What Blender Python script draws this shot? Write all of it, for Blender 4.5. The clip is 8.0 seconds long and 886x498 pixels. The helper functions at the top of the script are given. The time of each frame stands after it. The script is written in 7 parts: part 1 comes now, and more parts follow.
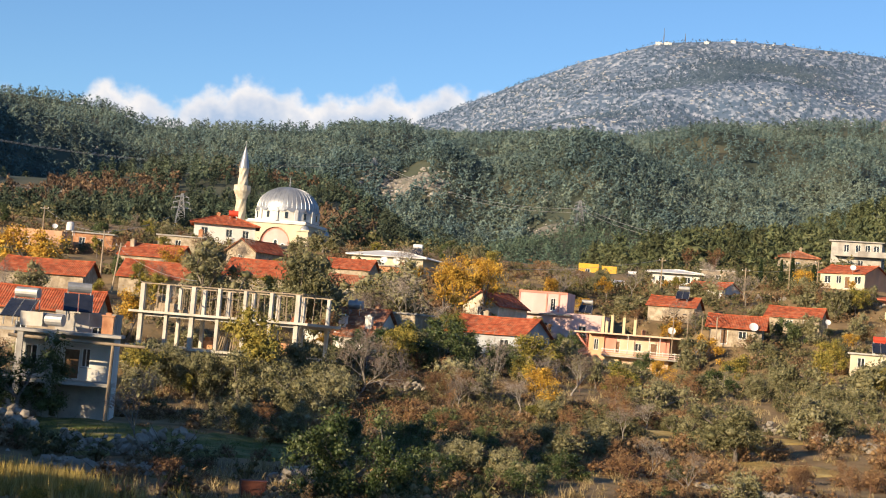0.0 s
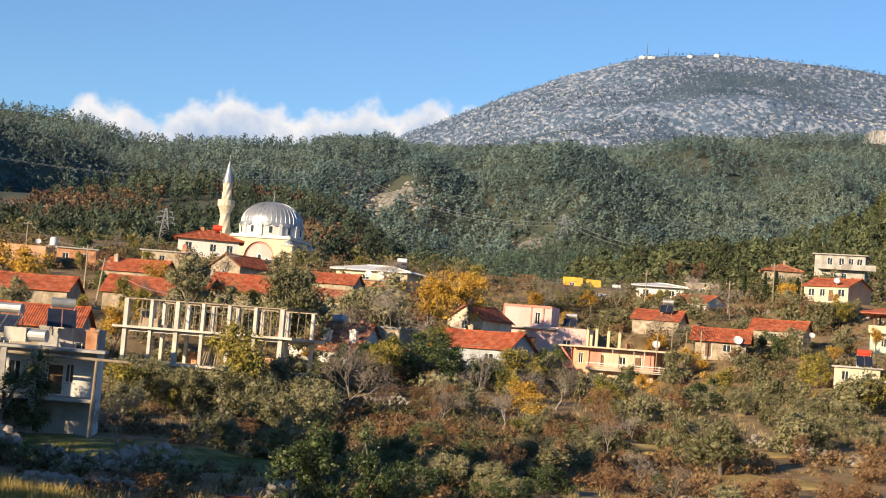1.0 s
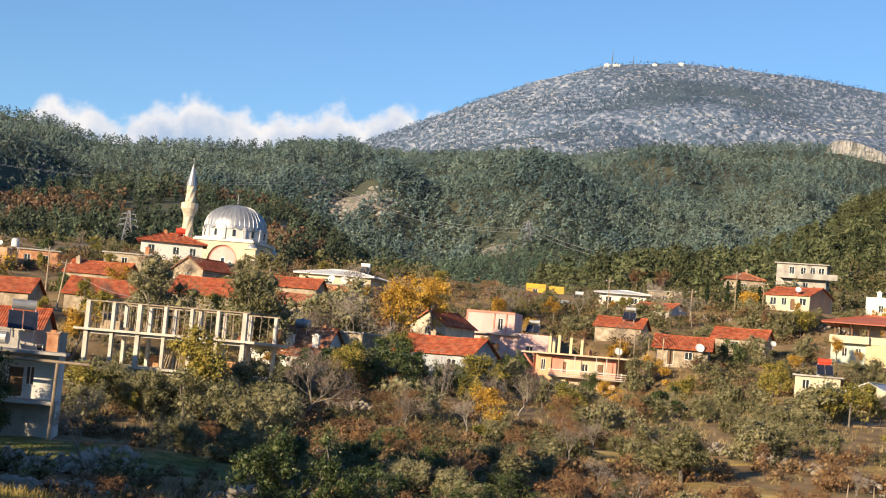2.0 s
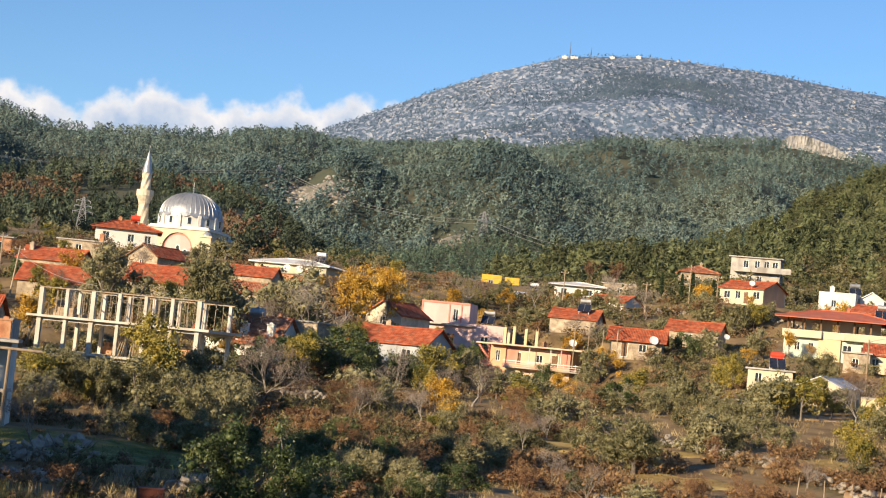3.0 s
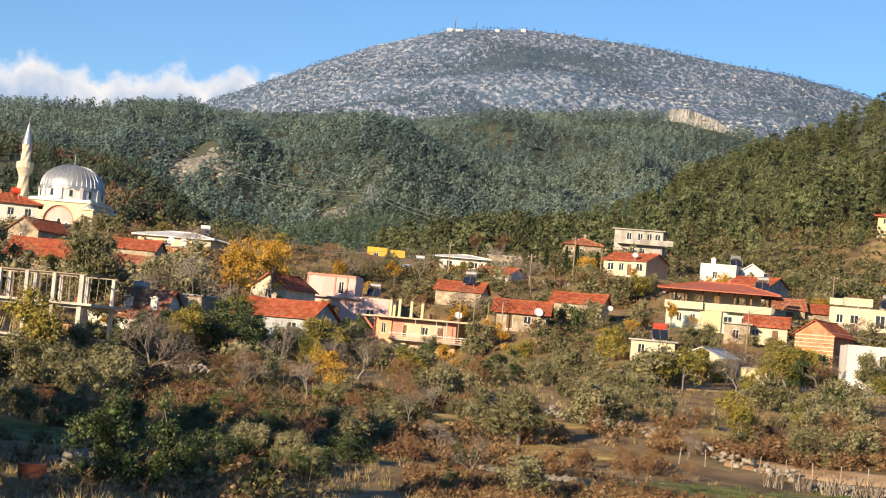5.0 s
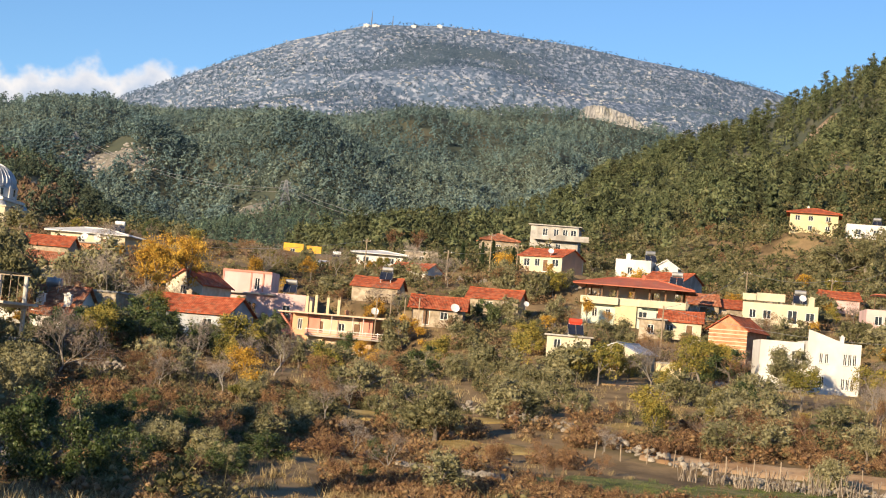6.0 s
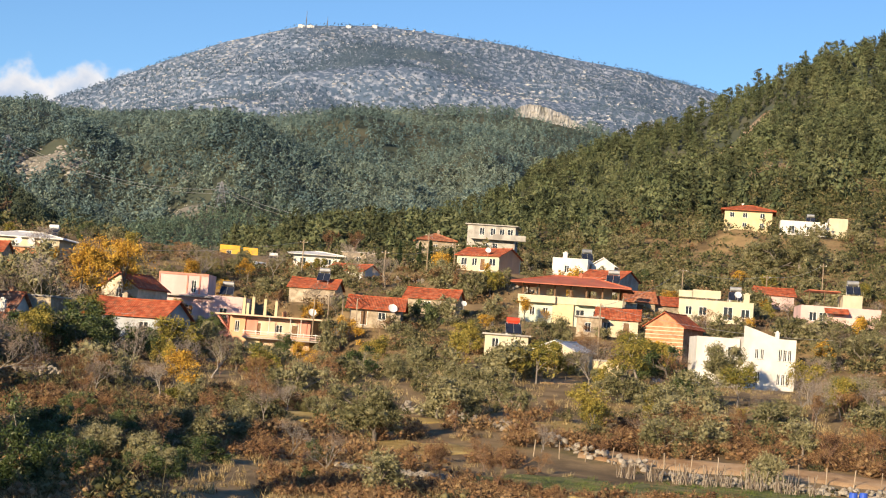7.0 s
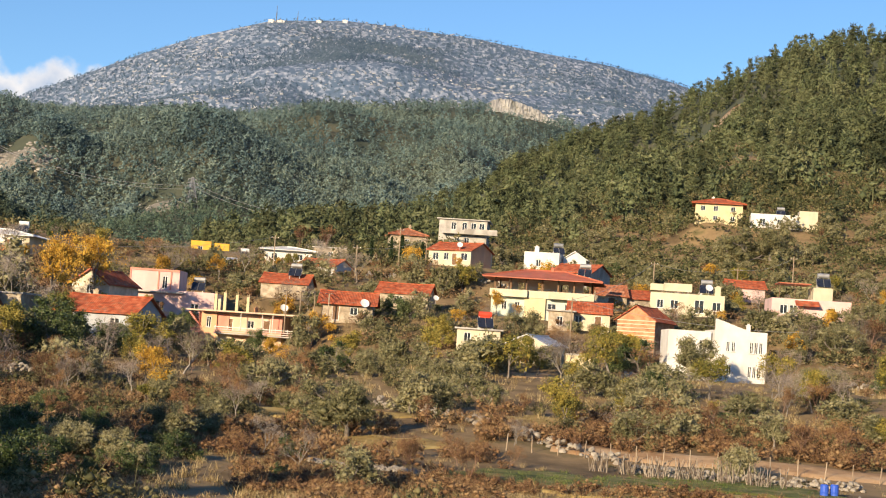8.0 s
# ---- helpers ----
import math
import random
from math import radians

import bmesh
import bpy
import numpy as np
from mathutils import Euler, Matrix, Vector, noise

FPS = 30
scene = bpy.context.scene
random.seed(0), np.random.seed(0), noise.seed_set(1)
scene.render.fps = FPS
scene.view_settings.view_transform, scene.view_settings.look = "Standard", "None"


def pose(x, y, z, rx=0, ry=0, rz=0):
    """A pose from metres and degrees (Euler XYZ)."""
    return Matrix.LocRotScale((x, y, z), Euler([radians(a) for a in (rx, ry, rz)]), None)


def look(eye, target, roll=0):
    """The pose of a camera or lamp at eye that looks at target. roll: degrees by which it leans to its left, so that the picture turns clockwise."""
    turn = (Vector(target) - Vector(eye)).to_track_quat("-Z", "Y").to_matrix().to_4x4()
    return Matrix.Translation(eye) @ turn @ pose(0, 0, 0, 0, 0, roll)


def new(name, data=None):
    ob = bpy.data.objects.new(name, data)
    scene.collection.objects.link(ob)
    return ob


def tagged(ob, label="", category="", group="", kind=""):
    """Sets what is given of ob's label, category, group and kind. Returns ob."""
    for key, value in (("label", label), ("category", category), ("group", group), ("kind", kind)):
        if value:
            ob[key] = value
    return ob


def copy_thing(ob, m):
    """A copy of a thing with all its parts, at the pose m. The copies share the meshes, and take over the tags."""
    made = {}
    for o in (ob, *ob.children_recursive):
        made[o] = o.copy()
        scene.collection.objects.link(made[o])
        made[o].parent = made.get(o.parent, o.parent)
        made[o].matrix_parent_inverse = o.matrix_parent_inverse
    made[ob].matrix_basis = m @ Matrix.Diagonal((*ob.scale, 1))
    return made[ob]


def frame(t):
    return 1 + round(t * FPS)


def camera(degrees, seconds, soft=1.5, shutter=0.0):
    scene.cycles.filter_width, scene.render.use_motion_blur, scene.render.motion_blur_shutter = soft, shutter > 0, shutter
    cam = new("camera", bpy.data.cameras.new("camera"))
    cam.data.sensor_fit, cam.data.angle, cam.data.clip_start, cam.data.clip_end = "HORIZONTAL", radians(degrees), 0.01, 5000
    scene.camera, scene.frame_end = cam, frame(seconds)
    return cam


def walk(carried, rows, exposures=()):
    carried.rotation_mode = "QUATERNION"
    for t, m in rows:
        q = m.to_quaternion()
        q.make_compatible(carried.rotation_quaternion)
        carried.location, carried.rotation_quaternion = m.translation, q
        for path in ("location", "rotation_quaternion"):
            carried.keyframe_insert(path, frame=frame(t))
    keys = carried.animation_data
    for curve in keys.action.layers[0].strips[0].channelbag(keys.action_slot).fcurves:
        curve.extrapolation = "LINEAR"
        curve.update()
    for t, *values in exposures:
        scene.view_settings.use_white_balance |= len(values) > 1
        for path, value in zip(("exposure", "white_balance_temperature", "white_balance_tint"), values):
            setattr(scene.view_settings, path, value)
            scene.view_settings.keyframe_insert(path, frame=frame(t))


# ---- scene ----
# The camera stands on a hillside and sweeps from the mosque to the pine hill.
EYE = 10.0
cam = camera(29.41, 8.0, soft=1.1)
SWEEP = [  # seconds, yaw, pitch, roll
    (0.0, 6.474, 3.444, -4.824),
    (0.5, 6.391, 3.652, -4.712),
    (1.0, 5.951, 3.965, -4.628),
    (1.5, 5.388, 4.173, -4.677),
    (1.7, 5.134, 4.249, -4.860),
    (2.8, 3.394, 4.210, -5.545),
    (3.0, 3.136, 4.071, -5.623),
    (3.5, 1.987, 3.745, -5.890),
    (4.0, 0.540, 3.539, -5.621),
    (4.2, 0.125, 3.558, -5.519),
    (5.3, -1.292, 3.505, -5.265),
    (5.5, -1.864, 3.525, -5.274),
    (6.0, -3.583, 3.623, -5.065),
    (6.5, -4.863, 3.772, -4.598),
    (7.0, -5.680, 3.796, -4.348),
    (7.5, -6.137, 3.685, -4.247),
    (8.0, -6.622, 3.682, -3.997),
]
walk(cam, [(t, pose(0, 0, EYE, 90 + pitch, roll, yaw)) for t, yaw, pitch, roll in SWEEP])

# ---- light ----
SUN_FROM = (-0.60, -0.80)          # low winter sun, behind and to the west
SUN_HIGH = 16.5
world = bpy.data.worlds.new("world")
scene.world = world
world.use_nodes = True
sky = world.node_tree.nodes.new("ShaderNodeTexSky")
sky.sky_type = "NISHITA"
sky.sun_disc = False
sky.sun_elevation = radians(SUN_HIGH)
sky.sun_rotation = math.atan2(SUN_FROM[0], SUN_FROM[1])
sky.air_density, sky.dust_density, sky.ozone_density = 1.0, 0.0, 5.0
sky.altitude = 600
world.node_tree.links.new(sky.outputs[0], world.node_tree.nodes["Background"].inputs[0])
world.node_tree.nodes["Background"].inputs[1].default_value = 0.106
sun_lamp = bpy.data.lights.new("sun", "SUN")
sun_lamp.energy, sun_lamp.angle, sun_lamp.color = 5.6, radians(0.5), (1.0, 0.77, 0.49)
sun = new("sun", sun_lamp)
sun.matrix_world = look((SUN_FROM[0] * 200, SUN_FROM[1] * 200, EYE + 200 * math.tan(radians(SUN_HIGH))), (0, 0, EYE))
scene.view_settings.exposure = 0.56

# ---- materials ----
def shader(name, colors, scale=1.0, rough=0.85, bump=0.0, bump_scale=None, metal=0.0, island=0.0, per_object=0.0, detail=6.0, coords="Object", spec=0.3, stain=None, along=1.0):
    """A principled material whose colour runs through a ramp of colours by noise, with optional change per piece, per object, stains and relief."""
    m = bpy.data.materials.new(name)
    m.use_nodes = True
    nt = m.node_tree
    link, node = nt.links.new, nt.nodes.new
    b = nt.nodes["Principled BSDF"]
    b.inputs["Roughness"].default_value = rough
    b.inputs["Metallic"].default_value = metal
    b.inputs["Specular IOR Level"].default_value = spec
    tc = node("ShaderNodeTexCoord")
    n = node("ShaderNodeTexNoise")
    n.inputs["Scale"].default_value, n.inputs["Detail"].default_value, n.inputs["Roughness"].default_value = scale, detail, 0.62
    where = tc.outputs[coords]
    if along != 1.0:
        lay = node("ShaderNodeMapping")
        lay.inputs["Scale"].default_value = (1, along, 1)
        link(where, lay.inputs["Vector"])
        where = lay.outputs["Vector"]
    link(where, n.inputs["Vector"])
    value = n.outputs["Fac"]
    r = node("ShaderNodeValToRGB")
    spread = 0.34 if len(colors) > 1 else 0.0
    r.color_ramp.elements[0].position, r.color_ramp.elements[1].position = 0.5 - spread / 2, 0.5 + spread / 2
    r.color_ramp.elements[0].color, r.color_ramp.elements[1].color = (*colors[0], 1), (*colors[-1], 1)
    for i, c in enumerate(colors[1:-1]):
        e = r.color_ramp.elements.new(0.5 - spread / 2 + spread * (i + 1) / (len(colors) - 1))
        e.color = (*c, 1)
    if island:
        g, a = node("ShaderNodeNewGeometry"), node("ShaderNodeMath")
        a.operation = "MULTIPLY_ADD"
        link(g.outputs["Random Per Island"], a.inputs[0])
        a.inputs[1].default_value = island
        s = node("ShaderNodeMath")
        s.operation = "SUBTRACT"
        link(value, s.inputs[0])
        s.inputs[1].default_value = island / 2
        link(s.outputs[0], a.inputs[2])
        value = a.outputs[0]
    if per_object:
        o, a = node("ShaderNodeObjectInfo"), node("ShaderNodeMath")
        a.operation = "MULTIPLY_ADD"
        link(o.outputs["Random"], a.inputs[0])
        a.inputs[1].default_value = per_object
        s = node("ShaderNodeMath")
        s.operation = "SUBTRACT"
        link(value, s.inputs[0])
        s.inputs[1].default_value = per_object / 2
        link(s.outputs[0], a.inputs[2])
        value = a.outputs[0]
    link(value, r.inputs["Fac"])
    color = r.outputs["Color"]
    if stain:
        stain_color, stain_scale, amount = stain[:3]
        low, high = stain[3:] or (0.5, 0.68)
        n2, r2, mx = node("ShaderNodeTexNoise"), node("ShaderNodeMapRange"), node("ShaderNodeMix")
        mp = node("ShaderNodeMapping")
        mp.inputs["Scale"].default_value = (1, 1, 0.35 if along == 1.0 else 1.0)
        link(where, mp.inputs["Vector"])
        link(mp.outputs["Vector"], n2.inputs["Vector"])
        n2.inputs["Scale"].default_value, n2.inputs["Detail"].default_value = stain_scale, 7
        r2.inputs["From Min"].default_value, r2.inputs["From Max"].default_value = low, high
        r2.inputs["To Max"].default_value = amount
        link(n2.outputs["Fac"], r2.inputs["Value"])
        mx.data_type = "RGBA"
        link(r2.outputs["Result"], mx.inputs["Factor"])
        link(color, mx.inputs["A"])
        mx.inputs["B"].default_value = (*stain_color, 1)
        color = mx.outputs["Result"]
    link(color, b.inputs["Base Color"])
    if bump:
        n3, bp = node("ShaderNodeTexNoise"), node("ShaderNodeBump")
        n3.inputs["Scale"].default_value, n3.inputs["Detail"].default_value = bump_scale or scale * 4, 5
        link(tc.outputs[coords], n3.inputs["Vector"])
        bp.inputs["Strength"].default_value, bp.inputs["Distance"].default_value = min(1.0, bump), 0.05 * max(1.0, bump)
        link(n3.outputs["Fac"], bp.inputs["Height"])
        link(bp.outputs["Normal"], b.inputs["Normal"])
    return m


def tile_shader(name, dark, mid, light):
    """Clay roof tiles: rows and pans by relief, colour from tile to tile, lichen and dust."""
    m = shader(name, (dark, mid, light), scale=1.3, rough=0.9, stain=((0.17, 0.10, 0.065), 1.6, 0.7))
    nt = m.node_tree
    link, node = nt.links.new, nt.nodes.new
    uv = node("ShaderNodeTexCoord")
    w1, w2, add, bp = node("ShaderNodeTexWave"), node("ShaderNodeTexWave"), node("ShaderNodeMath"), node("ShaderNodeBump")
    w1.bands_direction, w2.bands_direction = "X", "Y"
    w2.wave_profile = "SAW"
    w1.inputs["Scale"].default_value, w2.inputs["Scale"].default_value = 1.4, 0.9
    for w in (w1, w2):
        link(uv.outputs["UV"], w.inputs["Vector"])
        w.inputs["Distortion"].default_value = 0.0
    link(w1.outputs["Fac"], add.inputs[0])
    link(w2.outputs["Fac"], add.inputs[1])
    bp.inputs["Strength"].default_value, bp.inputs["Distance"].default_value = 0.8, 0.06
    link(add.outputs[0], bp.inputs["Height"])
    link(bp.outputs["Normal"], nt.nodes["Principled BSDF"].inputs["Normal"])
    return m


FIELD = shader("field_soil_and_dry_grass", ((0.07, 0.05, 0.028), (0.15, 0.105, 0.055), (0.27, 0.19, 0.10), (0.12, 0.105, 0.045)), 0.11, 0.95, 0.9, 2.5, detail=9)
FOREST_FLOOR = shader("hillside_soil", ((0.045, 0.06, 0.048), (0.068, 0.08, 0.056), (0.11, 0.105, 0.07)), 0.03, 0.95, 0.8, 0.3, detail=9, along=0.4)
# distance haze painted in: rock and its scrub mottling both shifted to blue
HAZED_LIMESTONE = shader("hazed_limestone_slope", ((0.155, 0.20, 0.285), (0.26, 0.31, 0.40), (0.46, 0.49, 0.57)), 0.06, 0.95, 1.0, 0.05, detail=10, stain=((0.072, 0.122, 0.20), 0.09, 0.9, 0.42, 0.53), along=0.3)
ROCK = shader("pale_limestone", ((0.12, 0.105, 0.085), (0.24, 0.21, 0.175), (0.36, 0.33, 0.285)), 0.25, 0.95, 1.0, 1.2, island=0.25)
ROCK_CLIFF = shader("cliff_limestone", ((0.22, 0.22, 0.22), (0.33, 0.325, 0.315), (0.45, 0.44, 0.42)), 0.06, 0.95, 1.0, 0.3, stain=((0.12, 0.13, 0.12), 0.1, 0.7, 0.5, 0.64))
TILE = tile_shader("clay_roof_tiles", (0.20, 0.045, 0.02), (0.42, 0.095, 0.04), (0.52, 0.18, 0.09))
TILE_OLD = tile_shader("weathered_roof_tiles", (0.20, 0.07, 0.035), (0.40, 0.14, 0.07), (0.50, 0.26, 0.16))
SHEET_RED = shader("red_painted_sheet", ((0.38, 0.105, 0.06), (0.50, 0.16, 0.09)), 0.7, 0.6, 0.2, stain=((0.26, 0.14, 0.09), 0.6, 0.5))
# red paint darkened to stand in for the shade on the metal box
SHADED_RED = shader("shaded_red_paint", ((0.09, 0.03, 0.02), (0.15, 0.05, 0.03)), 1.5, 0.7, 0.2)
SHEET_GREY = shader("galvanised_sheet", ((0.42, 0.43, 0.45), (0.58, 0.58, 0.58)), 0.8, 0.45, 0.2, metal=0.5, stain=((0.3, 0.26, 0.22), 0.5, 0.5))
SHEET_WHITE = shader("white_sheet_roof", ((0.62, 0.62, 0.62), (0.76, 0.75, 0.73)), 0.6, 0.5, 0.1, stain=((0.45, 0.41, 0.36), 0.5, 0.5))
WHITE = shader("white_render", ((0.62, 0.61, 0.58), (0.73, 0.72, 0.69)), 0.5, 0.9, 0.2, 12, stain=((0.5, 0.46, 0.4), 0.45, 0.45))
CREAM = shader("cream_render", ((0.54, 0.48, 0.35), (0.64, 0.58, 0.44)), 0.5, 0.9, 0.2, 12, stain=((0.42, 0.37, 0.28), 0.45, 0.5))
YELLOW = shader("yellow_render", ((0.56, 0.47, 0.28), (0.65, 0.56, 0.36)), 0.5, 0.9, 0.2, 12, stain=((0.45, 0.38, 0.25), 0.45, 0.45))
AMBER = shader("amber_render", ((0.62, 0.36, 0.04), (0.74, 0.46, 0.07)), 0.5, 0.9, 0.2, 12, stain=((0.4, 0.26, 0.1), 0.45, 0.45))
PEACH = shader("peach_render", ((0.60, 0.34, 0.20), (0.70, 0.42, 0.26)), 0.5, 0.9, 0.2, 12, stain=((0.42, 0.27, 0.2), 0.45, 0.5))
PEACH_PALE = shader("pale_peach_render", ((0.60, 0.43, 0.31), (0.70, 0.53, 0.40)), 0.5, 0.9, 0.2, 12, stain=((0.45, 0.33, 0.25), 0.45, 0.5))
PINK = shader("pink_render", ((0.62, 0.42, 0.40), (0.72, 0.52, 0.49)), 0.5, 0.9, 0.2, 12, stain=((0.45, 0.34, 0.32), 0.45, 0.5))
SALMON = shader("salmon_render", ((0.58, 0.24, 0.18), (0.68, 0.31, 0.24)), 0.5, 0.9, 0.2, 12, stain=((0.42, 0.2, 0.15), 0.45, 0.5))
PALE_GREEN = shader("pale_green_render", ((0.50, 0.58, 0.48), (0.60, 0.66, 0.56)), 0.5, 0.9, 0.2, 12, stain=((0.4, 0.4, 0.34), 0.45, 0.45))
PALE_BLUE = shader("grey_blue_render", ((0.34, 0.37, 0.41), (0.46, 0.49, 0.53)), 0.5, 0.9, 0.2, 12, stain=((0.3, 0.29, 0.28), 0.5, 0.6))
CONCRETE = shader("raw_concrete", ((0.30, 0.29, 0.27), (0.43, 0.41, 0.38), (0.52, 0.50, 0.46)), 0.6, 0.95, 0.4, 6, stain=((0.2, 0.18, 0.16), 0.5, 0.6))
STONE = shader("rubble_stone_wall", ((0.26, 0.21, 0.15), (0.42, 0.35, 0.26), (0.54, 0.47, 0.37)), 1.6, 0.95, 1.0, 3.0, stain=((0.2, 0.16, 0.12), 0.7, 0.6))
BRICK = shader("hollow_brick", ((0.34, 0.15, 0.08), (0.48, 0.24, 0.13), (0.56, 0.33, 0.2)), 1.2, 0.95, 0.6, 4.0)
GLASS = shader("window_glass", ((0.02, 0.025, 0.03), (0.04, 0.045, 0.05)), 0.5, 0.12, spec=0.6)
DARK = shader("dark_interior", ((0.03, 0.028, 0.025), (0.06, 0.055, 0.05)), 1.0, 0.95)
FRAME_WHITE = shader("white_window_frame", ((0.72, 0.72, 0.71), (0.8, 0.8, 0.78)), 2.0, 0.5)
FRAME_WOOD = shader("brown_wood", ((0.12, 0.07, 0.04), (0.24, 0.15, 0.09)), 3.0, 0.8, 0.3)
STONE_PALE = shader("pale_cut_stone", ((0.46, 0.40, 0.30), (0.60, 0.54, 0.43), (0.68, 0.63, 0.52)), 1.0, 0.9, 0.4, 5.0, stain=((0.36, 0.30, 0.22), 0.6, 0.5))
TIMBER = shader("weathered_timber", ((0.26, 0.20, 0.14), (0.42, 0.34, 0.25)), 2.5, 0.9, 0.4, per_object=0.3)
METAL = shader("galvanised_steel", ((0.32, 0.33, 0.34), (0.48, 0.48, 0.48)), 2.0, 0.5, metal=0.6)
LEAD = shader("lead_dome_sheet", ((0.27, 0.29, 0.32), (0.36, 0.38, 0.41), (0.44, 0.46, 0.48)), 0.5, 0.45, 0.2, 2.0, metal=0.55)
RED_PLASTIC = shader("red_tank_paint", ((0.55, 0.06, 0.03), (0.68, 0.09, 0.05)), 1.5, 0.5)
BLUE_PLASTIC = shader("blue_plastic", ((0.03, 0.09, 0.5), (0.05, 0.13, 0.6)), 1.5, 0.45)
WHITE_PLASTIC = shader("white_plastic", ((0.66, 0.67, 0.68), (0.78, 0.78, 0.78)), 1.5, 0.5)
SOLAR = shader("solar_panel_glass", ((0.015, 0.02, 0.035), (0.03, 0.035, 0.055)), 1.0, 0.2, spec=0.6)
def needle_tones(name, colors, scale):
    """Three tones of the same needles, for older, common and younger trees."""
    return [shader(f"{name}_{tone}", [tuple(c * k for c in q) for q in colors], scale, 0.88, island=0.25, detail=4) for tone, k in (("dark", 0.58), ("mid", 1.0), ("light", 1.3))]


PINE = needle_tones("pine_needles", ((0.046, 0.062, 0.030), (0.095, 0.115, 0.054), (0.145, 0.155, 0.078)), 0.05)
# far needles made paler and bluer, painting the haze of distance
PINE_HAZED = needle_tones("hazed_pine_needles", ((0.070, 0.118, 0.128), (0.114, 0.168, 0.16), (0.175, 0.22, 0.178)), 0.012)
# valley needles keep part of the far range's haze tint
PINE_VALLEY_HAZE = needle_tones("valley_hazed_needles", ((0.052, 0.092, 0.074), (0.085, 0.130, 0.096), (0.125, 0.165, 0.11)), 0.03)
# blue mixed in for the fainter haze on the hill behind the mosque
PINE_HILL_HAZE = needle_tones("hill_hazed_needles", ((0.040, 0.063, 0.042), (0.070, 0.098, 0.066), (0.108, 0.132, 0.086)), 0.05)
# oak russet dulled to carry that same haze
RUSSET_HAZED = shader("hazed_russet_oak_leaves", ((0.085, 0.058, 0.042), (0.15, 0.092, 0.06), (0.21, 0.145, 0.085)), 0.05, 0.9, island=0.4)
MAQUIS = shader("maquis_scrub_leaves", ((0.045, 0.056, 0.022), (0.095, 0.098, 0.042), (0.19, 0.165, 0.085)), 0.09, 0.9, island=0.35)
# mountain trees take their blue from haze painted into the colour
JUNIPER_HAZED = shader("hazed_juniper", ((0.056, 0.098, 0.155), (0.08, 0.13, 0.192), (0.112, 0.162, 0.218)), 0.006, 0.95, island=0.3, detail=4)
# crag stone cooled to grey-blue, so that haze sits in its colour
ROCK_HAZED = shader("hazed_crag_limestone", ((0.26, 0.28, 0.31), (0.38, 0.395, 0.42), (0.52, 0.53, 0.55)), 0.02, 0.95, 1.0, 0.1, island=0.3)
ROCK_PALE = shader("sunlit_limestone", ((0.15, 0.14, 0.13), (0.27, 0.255, 0.24), (0.40, 0.385, 0.365)), 0.02, 0.95, 1.0, 0.1, island=0.3)
CONCRETE_NEW = shader("fresh_pale_concrete", ((0.42, 0.39, 0.34), (0.54, 0.51, 0.45), (0.62, 0.59, 0.53)), 0.6, 0.95, 0.4, 6, stain=((0.28, 0.25, 0.21), 0.5, 0.5))

# ---- helpers for meshes ----
def mesh_object(name, verts, faces, material, parent=None, label="", smooth=False, slots=None, uv=None):
    me = bpy.data.meshes.new(name)
    me.from_pydata(verts if isinstance(verts, list) else verts.tolist(), [], faces if isinstance(faces, list) else faces.tolist())
    for m in (material if isinstance(material, (list, tuple)) else (material,)):
        me.materials.append(m)
    if slots is not None:
        me.polygons.foreach_set("material_index", np.asarray(slots, dtype=np.int32))
    if uv is not None:
        me.uv_layers.new(name="UVMap").data.foreach_set("uv", np.asarray(uv, dtype=np.float32).ravel())
    if smooth:
        me.polygons.foreach_set("use_smooth", np.ones(len(me.polygons), dtype=bool))
    me.update()
    ob = new(name, me)
    if parent is not None:
        ob.parent = parent
    if label:
        ob["label"] = label
    return ob


def wave_noise(x, y, scale, seed):
    """Smooth value noise on arrays, about -1 to 1."""
    x, y = np.asarray(x, float) / scale + 37.1 * seed, np.asarray(y, float) / scale - 11.7 * seed
    xi, yi = np.floor(x), np.floor(y)
    fx, fy = x - xi, y - yi
    fx, fy = fx * fx * (3 - 2 * fx), fy * fy * (3 - 2 * fy)

    def h(a, b):
        s = np.sin(a * 127.1 + b * 311.7 + seed * 74.7) * 43758.5453
        return (s - np.floor(s)) * 2 - 1
    return (h(xi, yi) * (1 - fx) + h(xi + 1, yi) * fx) * (1 - fy) + (h(xi, yi + 1) * (1 - fx) + h(xi + 1, yi + 1) * fx) * fy


def ridge(az, r, crest, far, foot, start, steep=1.0):
    """Height over the eye of a range whose crest stands at the given elevations (azimuth, degrees), at a distance 'far', from the foot inwards."""
    a, e = np.array(crest).T
    top = far * np.tan(np.radians(np.interp(az, a, e)))
    s = (r - foot) / (far - foot)
    front = start + (top - start) * np.clip(s, -0.4, 1) ** 1.0 if steep == 1.0 else start + (top - start) * np.sign(s) * np.abs(np.clip(s, -0.4, 1)) ** steep
    return np.where(s <= 1, front, top - (r - far) * 0.35)


CREST_RIGHT = [(-30, -2), (-8, -1), (-0.2, 2.9), (1.6, 3.6), (4.6, 4.45), (7.5, 5.6), (10.3, 7.15), (13.1, 8.4), (15.9, 9.9), (18.1, 10.95), (20.8, 11.55), (30, 12.2), (60, 6), (90, 1)]
CREST_LEFT = [(-90, 1), (-60, 3), (-30, 5.0), (-21.8, 4.6), (-19.1, 4.7), (-16.3, 5.2), (-13.8, 5.4), (-12.5, 5.2), (-11.3, 5.2), (-10.1, 4.9), (-8.9, 4.2), (-7.7, 3.2), (-6.5, 2.0), (-3, 0), (5, -2)]
